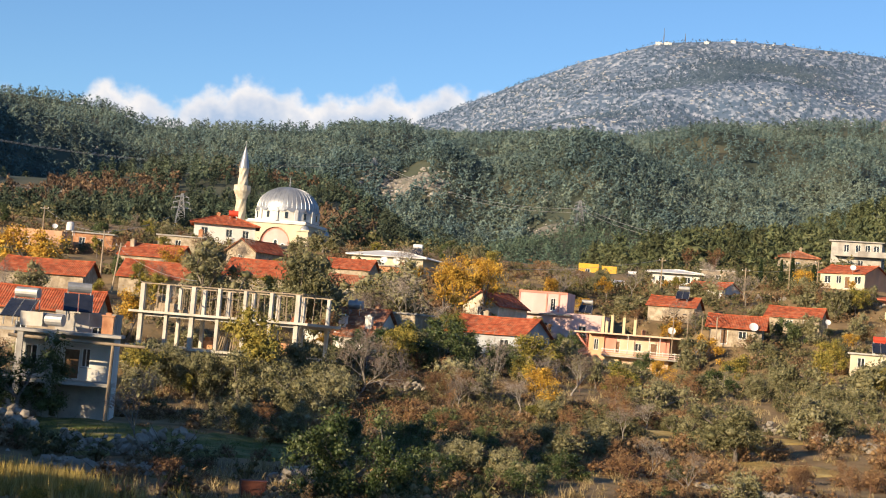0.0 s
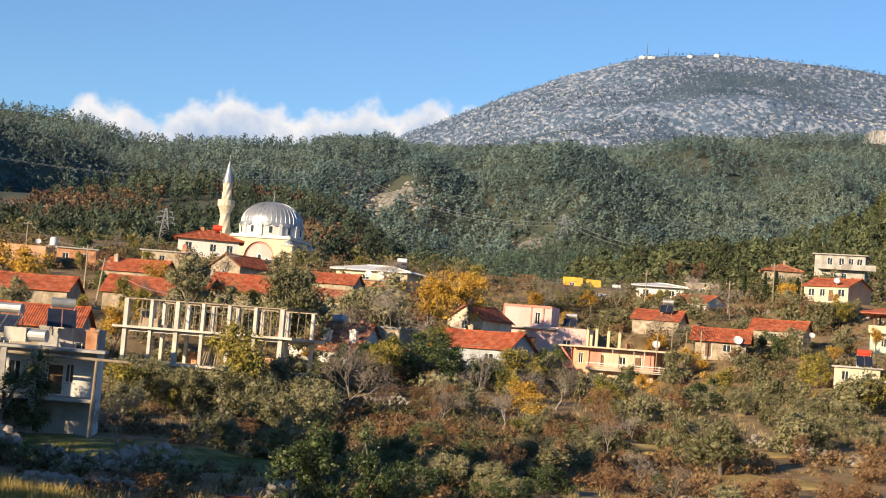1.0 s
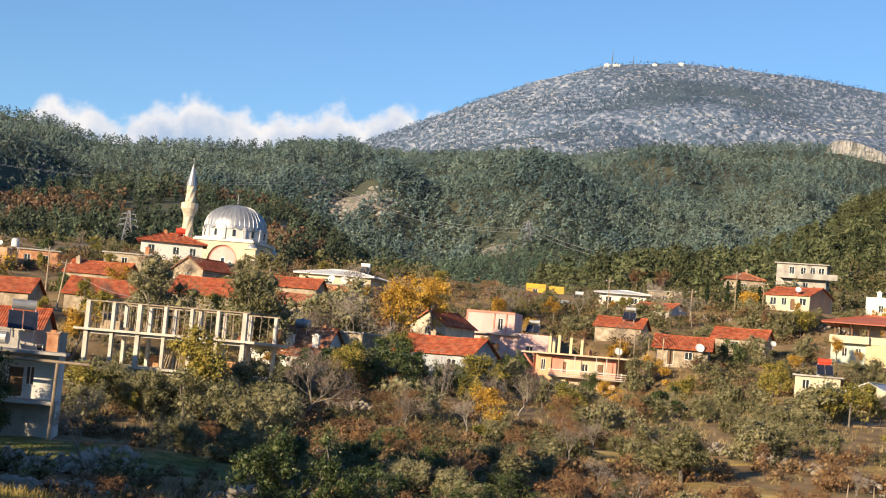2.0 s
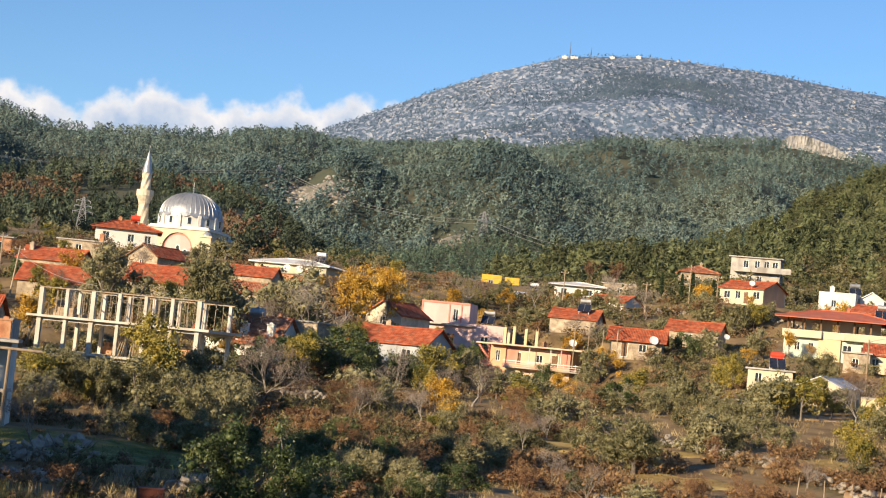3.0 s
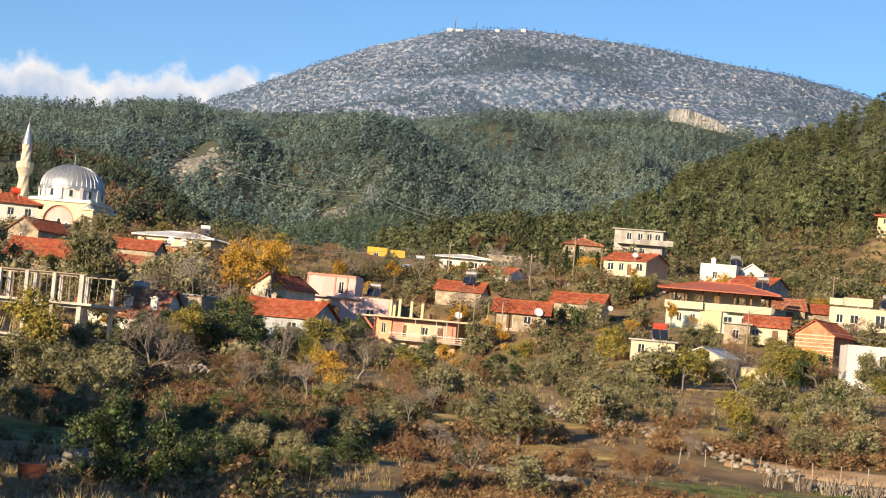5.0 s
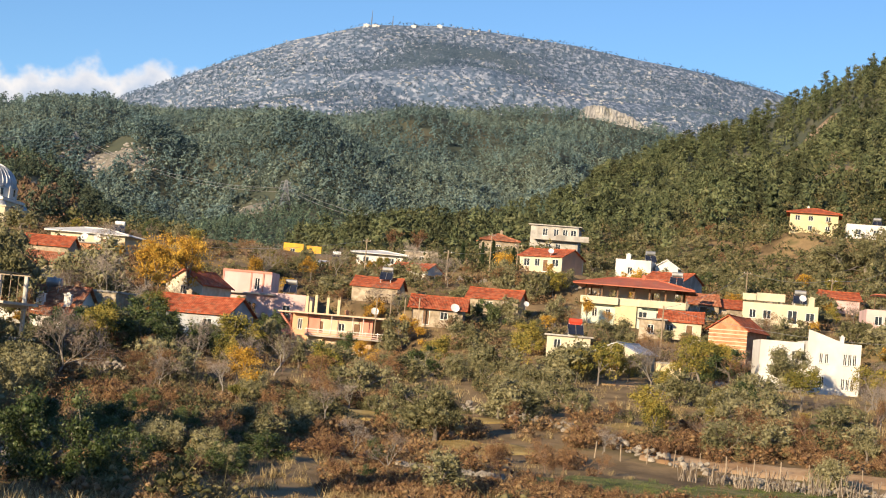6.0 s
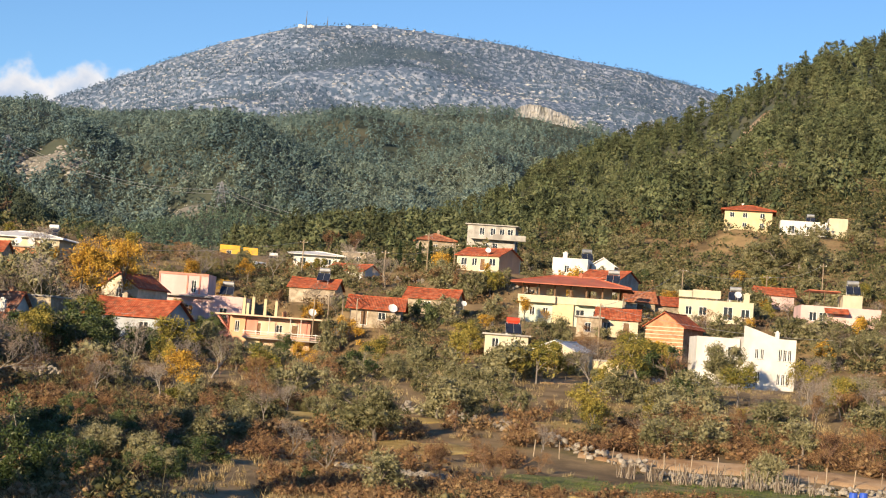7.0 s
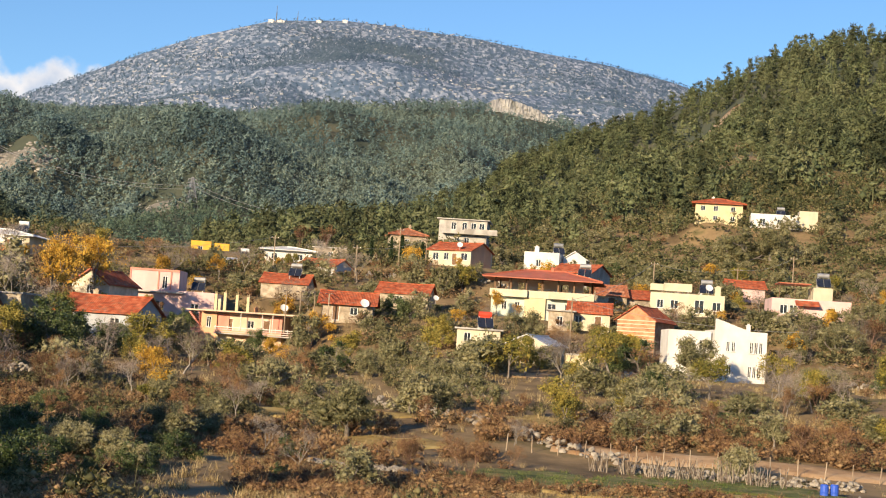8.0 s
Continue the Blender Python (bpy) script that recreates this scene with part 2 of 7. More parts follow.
CREST_MID = [(-90, 1), (-60, 3), (-30, 7.2), (-22, 7.3), (-20.2, 7.25), (-18.3, 7.1), (-17.2, 6.75), (-15.8, 6.7), (-13.6, 6.9), (-9.9, 7.25), (-5.8, 7.1), (-3.2, 7.3), (-0.6, 7.6), (1.7, 8.0), (4.4, 8.3), (6.3, 8.5), (7.9, 8.55), (10.3, 8.1), (12.2, 7.4), (20, 6), (60, 2), (90, 0)]
CREST_MOUNTAIN = [(-90, 0.14), (-40, 3.14), (-20, 4.14), (-10, 6.54), (-7.9, 7.74), (-6.1, 8.59), (-4.3, 9.44), (-2.5, 10.19), (-1, 10.64), (0, 10.94), (2.5, 11.14), (4.2, 11.09), (7.2, 10.89), (9.1, 10.59), (11.7, 10.24), (13.8, 9.79), (16, 9.14), (21, 7.84), (40, 4.14), (90, 0.14)]


# Building plots: x, y, level of the ground floor, size.
PLOTS_WEST = {
    "terrace_house": (-36.7, 113.5, 3.4, 10), "solar_house": (-50.6, 146, 7.3, 12), "frame": (-38.4, 160, 5.6, 18),
    "low_roof": (-60.6, 209, 13.4, 9), "upper_roof": (-69.8, 238, 17.3, 9), "olive_side": (-50.2, 223, 15.0, 8),
    "gable_front": (-64.7, 287, 21.4, 11), "hipped": (-81.8, 324, 26.5, 13), "grey_hip": (-44.2, 301, 23.0, 14),
    "middle_low": (-39.9, 235, 15.3, 8), "middle_up": (-46.0, 264, 19.0, 8), "tank_roof": (-31.2, 186, 9.2, 9),
    "stone_box": (-26.5, 191, 10.7, 5), "blue_wall": (-16.8, 208, 9.8, 10), "red_gable": (-19.4, 248, 14.6, 8),
    "pink": (-11.6, 263, 12.2, 13), "balcony": (0.6, 251, 8.5, 14), "far_west": (-98.1, 266, 20.6, 10),
    "far_west_low": (-92.9, 278, 21.8, 9), "edge_roof": (-70.4, 196, 12.5, 10), "mosque": (-76.9, 361, 28.0, 18),
}
PLOTS_EAST = {
    "amber": (-10.7, 393, 29.4, 9), "flat_grey": (-3.0, 349, 24.2, 12), "white_hip": (7.1, 338, 26.2, 11), "stone_far": (16.4, 353, 28.2, 9),
    "small_red": (13.0, 308, 22.3, 7), "panel_red": (5.8, 273, 17.7, 8), "porch_red": (14.1, 243, 14.2, 7), "stone_red": (24.0, 262, 17.1, 9),
    "peach": (36.0, 291, 25.9, 12), "shell": (41.7, 337, 31.9, 12), "behind_cypress": (31.5, 352, 32.0, 8), "white_cube": (54.4, 304, 26.8, 10),
    "two_tone": (44.7, 256, 17.0, 18), "tall_gable": (56.7, 289, 23.4, 10), "barn": (59.1, 267, 19.3, 8), "small_low": (49.3, 243, 15.4, 7),
    "brick": (54.2, 229, 13.6, 9), "cream": (66.1, 250, 18.8, 13), "little_red": (83.5, 281, 23.0, 7), "white": (60.1, 214, 9.2, 14),
    "rose": (81.5, 240, 18.9, 13), "hill_house": (108.5, 389, 45.8, 13), "hill_white": (119.5, 381, 45.0, 12), "shed": (35.1, 204, 10.2, 7),
}


def ground_z(x, y):
    """Height of the ground over the world's zero."""
    x, y = np.asarray(x, float), np.asarray(y, float)
    r = np.hypot(x, y)
    az = np.degrees(np.arctan2(x, y))
    near = np.interp(r, [0, 8, 60, 85, 125, 160, 185, 210, 245, 270, 300, 335, 370, 420, 520, 700, 6000], [-1.6, -2.2, -8.2, -8.6, -7.2, -4.3, -1.5, -0.3, 5.0, 8.5, 13.3, 18.0, 21.0, 22.0, 18.0, 10.0, 10.0])
    near = near - 5.5 * np.exp(-((r - 228) / 34) ** 2) * np.exp(-((az + 0.3) / 3.6) ** 2)
    near = near - 3.4 * np.exp(-((r - 338) / 30) ** 2) * np.exp(-((az + 0.3) / 2.6) ** 2)
    near = near + 3.2 * np.exp(-((r - 205) / 30) ** 2) * np.clip((-az - 6) / 4, 0, 1)
    near = np.where(np.abs(az) > 45, np.interp(np.abs(az), [45, 100], [0, 1]) * (-1.6 + 0.00 * r) + np.interp(np.abs(az), [45, 100], [1, 0]) * near, near)
    terraces = wave_noise(x, y, 34, 3) * 0.6 + wave_noise(x, y, 11, 4) * 0.25
    near = near + terraces * np.clip((r - 15) / 40, 0, 1)
    # unseen knoll, added to help shade the left foreground
    near = near + 15.0 * np.exp(-((x + 62) ** 2 + (y - 66) ** 2) / 340.0)
    rough = wave_noise(x, y, 260, 5) * 26 + wave_noise(x, y, 110, 6) * 12 + wave_noise(x, y, 45, 7) * 4
    h = near
    spurs = (wave_noise(az * 40, r * 0.22 + az * 9, 150, 15) * 46 + wave_noise(az * 40, r * 0.3 - az * 6, 62, 16) * 16)
    right = ridge(az, r, CREST_RIGHT, 860.0, 330.0, 15.0) + (rough * 0.45 + spurs * 0.28) * np.clip((r - 380) / 250, 0, 1) * np.clip((880 - r) / 120, 0.25, 1)
    left = ridge(az, r, CREST_LEFT, 720.0, 430.0, 18.0) + rough * 0.3 * np.clip((r - 430) / 150, 0, 1) * np.clip((740 - r) / 120, 0.25, 1)
    mid = ridge(az, r, CREST_MID, 1850.0, 760.0, 30.0) + (rough * 1.3 + spurs * 0.62) * np.clip((r - 800) / 300, 0, 1) * np.clip((1860 - r) / 420, 0.06, 1)
    big = wave_noise(x, y, 600, 8) * 70 + wave_noise(x, y, 240, 9) * 34 + wave_noise(x, y, 100, 10) * 10
    mountain = ridge(az, r, CREST_MOUNTAIN, 4300.0, 2500.0, 120.0) + big * np.clip((r - 2600) / 500, 0, 1) * np.clip((4310 - r) / 700, 0.08, 1)
    for other, begin in ((left, 430.0), (right, 330.0), (mid, 760.0), (mountain, 2500.0)):
        h = np.where(r > begin, np.maximum(h, other), h)
    h = h + EYE
    for px, py, pz, size in [*PLOTS_WEST.values(), *PLOTS_EAST.values()]:
        away = np.hypot(x - px, y - py)
        w = np.clip((size * 0.5 + 7 - away) / 6, 0, 1)
        h = h * (1 - w) + (pz - 0.15) * w
    return h


def height(x, y):
    return float(ground_z(np.array([x]), np.array([y]))[0])


# ---- ground ----
def build_ground():
    az = np.concatenate([np.arange(-180, -26, 4.0), np.arange(-26, 26.001, 0.14), np.arange(30, 180, 4.0)])
    r = np.concatenate([[0.6, 3, 8, 16, 28, 42], np.arange(55, 420, 3.0), np.arange(420, 900, 8), np.arange(900, 1900, 18), np.arange(1900, 2600, 60), np.arange(2600, 4340, 28), [4400, 4500, 4650, 4900]])
    A, R = np.meshgrid(np.radians(az), r, indexing="ij")
    x, y = R * np.sin(A), R * np.cos(A)
    z = ground_z(x, y)
    na, nr = len(az), len(r)
    verts = np.stack([x.ravel(), y.ravel(), z.ravel()], 1)
    i = np.arange(na)[:, None]
    j = np.arange(nr - 1)[None, :]
    i2 = (i + 1) % na
    faces = np.stack([i * nr + j, i * nr + j + 1, i2 * nr + j + 1, i2 * nr + j], -1).reshape(-1, 4)
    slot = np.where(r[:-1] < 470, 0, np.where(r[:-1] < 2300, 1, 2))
    slots = np.broadcast_to(slot, (na, nr - 1)).ravel()
    cap = np.arange(na) * nr
    verts = verts.tolist() + [[0, 0, EYE - 1.6]]
    faces = faces.tolist() + [[len(verts) - 1, int(cap[k]), int(cap[(k + 1) % na])] for k in range(na)]
    ob = mesh_object("ground", verts, faces, [FIELD, FOREST_FLOOR, HAZED_LIMESTONE], smooth=True, slots=np.concatenate([slots, np.zeros(na, int)]))
    tagged(ob, "terraced valley floor of soil and dry grass, wooded hillsides and pale limestone mountain", "ground", kind="structure")


build_ground()


# ---- building blocks ----
class Shape:
    """Collects boxes, tubes and quads for one mesh."""

    def __init__(self):
        self.v, self.f, self.uv = [], [], []

    def quad(self, pts, uv=None):
        n = len(self.v)
        self.v.extend([tuple(p) for p in pts])
        self.f.append(tuple(range(n, n + len(pts))))
        self.uv.extend(uv or [(0, 0)] * len(pts))

    def box(self, x0, x1, y0, y1, z0, z1, m=None):
        p = [Vector(q) for q in ((x0, y0, z0), (x1, y0, z0), (x1, y1, z0), (x0, y1, z0), (x0, y0, z1), (x1, y0, z1), (x1, y1, z1), (x0, y1, z1))]
        if m is not None:
            p = [m @ q for q in p]
        n = len(self.v)
        self.v.extend([tuple(q) for q in p])
        for f in ((0, 3, 2, 1), (4, 5, 6, 7), (0, 1, 5, 4), (1, 2, 6, 5), (2, 3, 7, 6), (3, 0, 4, 7)):
            self.f.append(tuple(n + k for k in f))
            self.uv.extend([(p[k].x, p[k].z) for k in f])

    def tube(self, a, b, ra, rb=None, sides=6, cap=True):
        a, b = Vector(a), Vector(b)
        rb = ra if rb is None else rb
        d = (b - a)
        if d.length < 1e-6:
            return
        d.normalize()
        s = d.orthogonal().normalized()
        t = d.cross(s)
        n = len(self.v)
        for c, rad in ((a, ra), (b, rb)):
            for k in range(sides):
                g = 2 * math.pi * k / sides
                self.v.append(tuple(c + (s * math.cos(g) + t * math.sin(g)) * rad))
        for k in range(sides):
            q = (k + 1) % sides
            self.f.append((n + k, n + q, n + sides + q, n + sides + k))
            self.uv.extend([(0, 0)] * 4)
        if cap:
            self.f.append(tuple(n + k for k in reversed(range(sides))))
            self.f.append(tuple(n + sides + k for k in range(sides)))
            self.uv.extend([(0, 0)] * (2 * sides))

    def chain(self, pts, rad, sides=6):
        """One unbroken tube through all the points."""
        pts = [Vector(p) for p in pts]
        n = len(self.v)
        for i, p in enumerate(pts):
            d = (pts[min(i + 1, len(pts) - 1)] - pts[max(i - 1, 0)]).normalized()
            s = d.cross(Vector((0, 0, 1))) if abs(d.z) < 0.95 else d.cross(Vector((1, 0, 0)))
            s.normalize()
            t = d.cross(s)
            for k in range(sides):
                g = 2 * math.pi * k / sides
                self.v.append(tuple(p + (s * math.cos(g) + t * math.sin(g)) * (rad * (1.12 if i % 2 and rad > 0.09 else 1.0))))
        for i in range(len(pts) - 1):
            for k in range(sides):
                q = (k + 1) % sides
                self.f.append((n + i * sides + k, n + i * sides + q, n + (i + 1) * sides + q, n + (i + 1) * sides + k))
                self.uv.extend([(0, 0)] * 4)

    def lathe(self, profile, sides=24, centre=(0, 0), sweep=2 * math.pi, ripple=0.0, ribs=0):
        n = len(self.v)
        for rad, z in profile:
            for k in range(sides):
                g = sweep * k / sides
                rr = rad * (1 + (ripple * (k % 2)))
                self.v.append((centre[0] + rr * math.cos(g), centre[1] + rr * math.sin(g), z))
        for i in range(len(profile) - 1):
            for k in range(sides):
                q = (k + 1) % sides
                self.f.append((n + i * sides + k, n + i * sides + q, n + (i + 1) * sides + q, n + (i + 1) * sides + k))
                self.uv.extend([(0, 0)] * 4)

    def slab(self, pts, thick, uv=None):
        """A plate with the given upper outline (counter-clockwise from above)."""
        pts = [Vector(p) for p in pts]
        low = [p - Vector((0, 0, thick)) for p in pts]
        self.quad(pts, uv)
        self.quad(list(reversed(low)))
        for k in range(len(pts)):
            q = (k + 1) % len(pts)
            self.quad((low[k], low[q], pts[q], pts[k]))

    def panel(self, m, width, z0, z1, holes, thick=0.25):
        """An upright wall in m's x and z, with holes (u0, z0, width, height) right through it."""
        us = sorted({0.0, width, *[h[0] for h in holes], *[h[0] + h[2] for h in holes]})
        zs = sorted({z0, z1, *[h[1] for h in holes], *[h[1] + h[3] for h in holes]})

        def solid(i, k):
            if i < 0 or k < 0 or i >= len(us) - 1 or k >= len(zs) - 1:
                return False
            cu, cz = (us[i] + us[i + 1]) / 2, (zs[k] + zs[k + 1]) / 2
            return not any(h[0] < cu < h[0] + h[2] and h[1] < cz < h[1] + h[3] for h in holes)

        def put(*pts):
            self.quad([m @ Vector(p) for p in pts], [(p[0], p[2]) for p in pts])
        for i in range(len(us) - 1):
            for k in range(len(zs) - 1):
                if not solid(i, k):
                    continue
                a, b, c, d = us[i], us[i + 1], zs[k], zs[k + 1]
                put((a, 0, c), (b, 0, c), (b, 0, d), (a, 0, d))
                put((b, thick, c), (a, thick, c), (a, thick, d), (b, thick, d))
                if not solid(i - 1, k):
                    put((a, thick, c), (a, 0, c), (a, 0, d), (a, thick, d))
                if not solid(i + 1, k):
                    put((b, 0, c), (b, thick, c), (b, thick, d), (b, 0, d))
                if not solid(i, k - 1):
                    put((a, thick, c), (b, thick, c), (b, 0, c), (a, 0, c))
                if not solid(i, k + 1):
                    put((a, 0, d), (b, 0, d), (b, thick, d), (a, thick, d))

    def part(self, name, material, parent=None, label="", smooth=False):
        return mesh_object(name, self.v, self.f, material, parent, label, smooth, uv=self.uv)


def thing(name, m, label, category, group=""):
    ob = new(name)
    ob.matrix_world = m
    ob.empty_display_size = 0.3
    return tagged(ob, label, category, group)


def spot(x, y, z, yaw):
    return pose(x, y, z, 0, 0, yaw)


def place_window(parent, m, hole, frame_material=None, pane_material=None, door=False, bars=1):
    """A framed window or door set into a hole of a wall whose frame of reference is m."""
    u, z, w, h = hole
    s = Shape()
    e = 0.07
    y0, y1 = 0.06, 0.14
    s.box(u, u + w, y0, y1, z, z + e, m)
    s.box(u, u + w, y0, y1, z + h - e, z + h, m)
    s.box(u, u + e, y0, y1, z + e, z + h - e, m)
    s.box(u + w - e, u + w, y0, y1, z + e, z + h - e, m)
    for k in range(bars):
        c = u + w * (k + 1) / (bars + 1)
        s.box(c - e / 2, c + e / 2, y0, y1, z + e, z + h - e, m)
    frame_ob = s.part("door_frame" if door else "window", frame_material or FRAME_WHITE, parent)
    p = Shape()
    p.box(u + e, u + w - e, 0.10, 0.12, z + e, z + h - e, m)
    p.part("door_leaf" if door else "pane", pane_material or GLASS, frame_ob)
    if not door:
        q = Shape()
        q.box(u - 0.06, u + w + 0.06, -0.05, 0.05, z - 0.07, z - 0.003, m)
        q.part("sill", CONCRETE, frame_ob)


def gable_roof(parent, w, d, h, rise, over, material, along="x", wall=None, thick=0.12, ridge_caps=True, trim=None):
    """Two tiled slopes on walls w by d (centred), whose tops stand at h. The ridge runs along x or y."""
    turn = Matrix.Rotation(math.pi / 2, 4, "Z") if along == "y" else Matrix.Identity(4)
    if along == "y":
        w, d = d, w
    half = d / 2
    slope = rise / half
    top = h + rise
    zo = h - slope * over
    wo = w / 2 + over
    s = Shape()
    length = math.hypot(half + over, rise + slope * over)
    rng = random.Random(int(w * 131 + d * 17))
    n = max(4, int(w / 0.9))
    for side in (-1, 1):
        for k in range(n):
            a, b = -wo + 2 * wo * k / n, -wo + 2 * wo * (k + 1) / n
            sag = lambda u: -0.10 * (1 - (u / wo) ** 2) + 0.0
            jit = rng.uniform(-0.015, 0.015)
            pts = [(a, side * (half + over), zo + jit), (b, side * (half + over), zo + jit), (b, 0, top + sag(b) + 0.06), (a, 0, top + sag(a) + 0.06)]
            uv = [(a, 0), (b, 0), (b, length), (a, length)]
            if side > 0:
                pts, uv = pts[::-1], uv[::-1]
            s.slab([turn @ Vector(p) for p in pts], thick, uv)
    roof = s.part("roof", material, parent)
    if ridge_caps:
        c = Shape()
        k = max(3, int(w / 0.45))
        us = [-wo + 2 * wo * q / k for q in range(k + 1)]
        c.chain([turn @ Vector((a, 0, top + 0.06 - 0.10 * (1 - (a / wo) ** 2))) for a in us], 0.11, 6)
        c.part("ridge", material, roof)
    for sx in (-1, 1):
        g = Shape()
        x0, x1 = sx * w / 2, sx * (w / 2 - 0.25)
        front = [(x0, -half, h), (x0, half, h), (x0, 0, top - 0.1)]
        back = [(x1, -half, h), (x1, half, h), (x1, 0, top - 0.1)]
        f, b = [turn @ Vector(p) for p in front], [turn @ Vector(p) for p in back]
        if sx < 0:
            f, b = f[::-1], b[::-1]
        g.quad(f, [(p.x + p.y, p.z) for p in f])
        g.quad(b[::-1], [(p.x + p.y, p.z) for p in b[::-1]])
        for k in range(3):
            g.quad([f[(k + 1) % 3], f[k], b[k], b[(k + 1) % 3]])
        g.part("gable", wall, parent)
    if trim is not None:
        for sx in (-1, 1):
            for side in (-1, 1):
                t = Shape()
                x = sx * (wo + 0.02)
                a, b = Vector((x, side * (half + over), zo - 0.06)), Vector((x, 0, top - 0.0))
                for p, q in ((a, b),):
                    e = Vector((0.04 * sx, 0, 0))
                    low = Vector((0, 0, -0.2))
                    pts = [p, q, q + low, p + low]
                    pts = [turn @ v for v in pts]
                    t.quad(pts)
                    far = [turn.to_3x3() @ e + v for v in pts]
                    t.quad(far[::-1])
                    for k in range(4):
                        t.quad([pts[k], far[k], far[(k + 1) % 4], pts[(k + 1) % 4]])
                t.part("bargeboard", trim, roof)
    return roof


def hip_roof(parent, w, d, h, rise, over, material, thick=0.14):
    a, b = w / 2 + over, d / 2 + over
    zo = h - 0.02
    run = min(a, b)
    s = Shape()
    if a >= b:
        r0, r1 = Vector((-(a - run), 0, h + rise)), Vector(((a - run), 0, h + rise))
    else:
        r0, r1 = Vector((0, -(b - run), h + rise)), Vector((0, (b - run), h + rise))
    c = [Vector((-a, -b, zo)), Vector((a, -b, zo)), Vector((a, b, zo)), Vector((-a, b, zo))]
    if a >= b:
        faces = [(c[0], c[1], r1, r0), (c[1], c[2], r1), (c[2], c[3], r0, r1), (c[3], c[0], r0)]
    else:
        faces = [(c[0], c[1], r0), (c[1], c[2], r1, r0), (c[2], c[3], r1), (c[3], c[0], r0, r1)]
    for k, f in enumerate(faces):
        uv = [((p.x if k % 2 == 0 else p.y), math.hypot(p.z - zo, run * (p.z - zo) / max(rise, 0.01))) for p in f]
        s.slab(f, thick, uv)
    roof = s.part("roof", material, parent)
    for p in c:
        t = Shape()
        q = r0 if (p - r0).length < (p - r1).length else r1
        t.tube(p + Vector((0, 0, 0.05)), q + Vector((0, 0, 0.06)), 0.11, 0.11, 6)
        t.part("hip_tiles", material, roof)
    t = Shape()
    t.tube(r0 + Vector((0, 0, 0.06)), r1 + Vector((0.01, 0, 0.06)), 0.12, 0.12, 6)
    t.part("ridge", material, roof)
    return roof


def chimney(parent, x, y, z, high=1.0, wide=0.5, material=None):
    s = Shape()
    s.box(x - wide / 2, x + wide / 2, y - wide / 2, y + wide / 2, z - 0.6, z + high)
    s.box(x - wide / 2 - 0.08, x + wide / 2 + 0.08, y - wide / 2 - 0.08, y + wide / 2 + 0.08, z + high, z + high + 0.1)
    s.box(x - wide / 4, x + wide / 4, y - wide / 4, y + wide / 4, z + high + 0.1, z + high + 0.28)
    s.part("chimney", material or CONCRETE, parent)


def house(name, x, y, z, w, d, h, yaw, roof="gable", wall=None, roofing=None, rise=1.3, over=0.4, front=(), right=(), left=(), label="", along="x", chimneys=(), parapet=0.0, trim=None, end_wall=None, deep=3.0, frames=None, slab_over=0.35):
    """A house whose front wall looks along -y of its own axes; z is the ground floor. Holes are (u, z, width, height[, 'door'])."""
    wall = wall or WHITE
    ob = thing(name, spot(x, y, z, yaw), label, "house")
    top = h + parapet if roof == "flat" else h
    spec = (("front", front, w, pose(-w / 2, -d / 2, 0)), ("right", right, d, pose(w / 2, -d / 2, 0, 0, 0, 90)), ("back", (), w, pose(w / 2, d / 2, 0, 0, 0, 180)), ("left", left, d, pose(-w / 2, d / 2, 0, 0, 0, -90)))
    for side, holes, width, m in spec:
        s = Shape()
        inset = 0.25 if side in ("right", "left") else 0.0
        mm = m @ pose(inset, 0, 0)
        hs = [(q[0] - inset, *q[1:4]) for q in holes]
        s.panel(mm, width - 2 * inset, -deep, top, hs)
        s.part("wall", (end_wall or wall) if side in ("right", "left") else wall, ob)
        for q, hole in zip(holes, hs):
            is_door = len(q) > 4 and q[4] == "door"
            place_window(ob, mm, hole, frames, FRAME_WOOD if is_door else None, is_door, 0 if is_door else (2 if q[2] > 1.6 else 1))
    f = Shape()
    f.box(-w / 2 + 0.25, w / 2 - 0.25, -d / 2 + 0.25, d / 2 - 0.25, -0.15, 0)
    if h > 4.5:
        f.box(-w / 2 + 0.25, w / 2 - 0.25, -d / 2 + 0.25, d / 2 - 0.25, h / 2 - 0.1, h / 2 + 0.1)
    f.part("floor_slab", DARK, ob)
    if roof == "gable":
        gable_roof(ob, w, d, h, rise, over, roofing or TILE, along, end_wall or wall, trim=trim)
    elif roof == "hip":
        hip_roof(ob, w, d, h, rise, over, roofing or TILE)
    else:
        s = Shape()
        s.box(-w / 2 - slab_over, w / 2 + slab_over, -d / 2 - slab_over, d / 2 + slab_over, h + parapet + 0.003, h + parapet + 0.2) if not parapet else s.box(-w / 2 + 0.25, w / 2 - 0.25, -d / 2 + 0.25, d / 2 - 0.25, h - 0.2, h)
        s.part("roof_slab", roofing or CONCRETE, ob)
    for c in chimneys:
        chimney(ob, *c)
    return ob


def grid_windows(w, storeys, n, ww=1.1, wh=1.3, storey=3.0, sill=0.95, margin=0.9, door=None):
    """Holes for n windows a storey, evenly spaced."""
    out = []
    for k in range(storeys):
        for i in range(n):
            c = margin + (w - 2 * margin) * (i + 0.5) / n
            if door is not None and k == 0 and i == door:
                out.append((c - 0.5, 0.02, 1.0, 2.1, "door"))
            else:
                out.append((c - ww / 2, storey * k + sill, ww, wh))
    return out


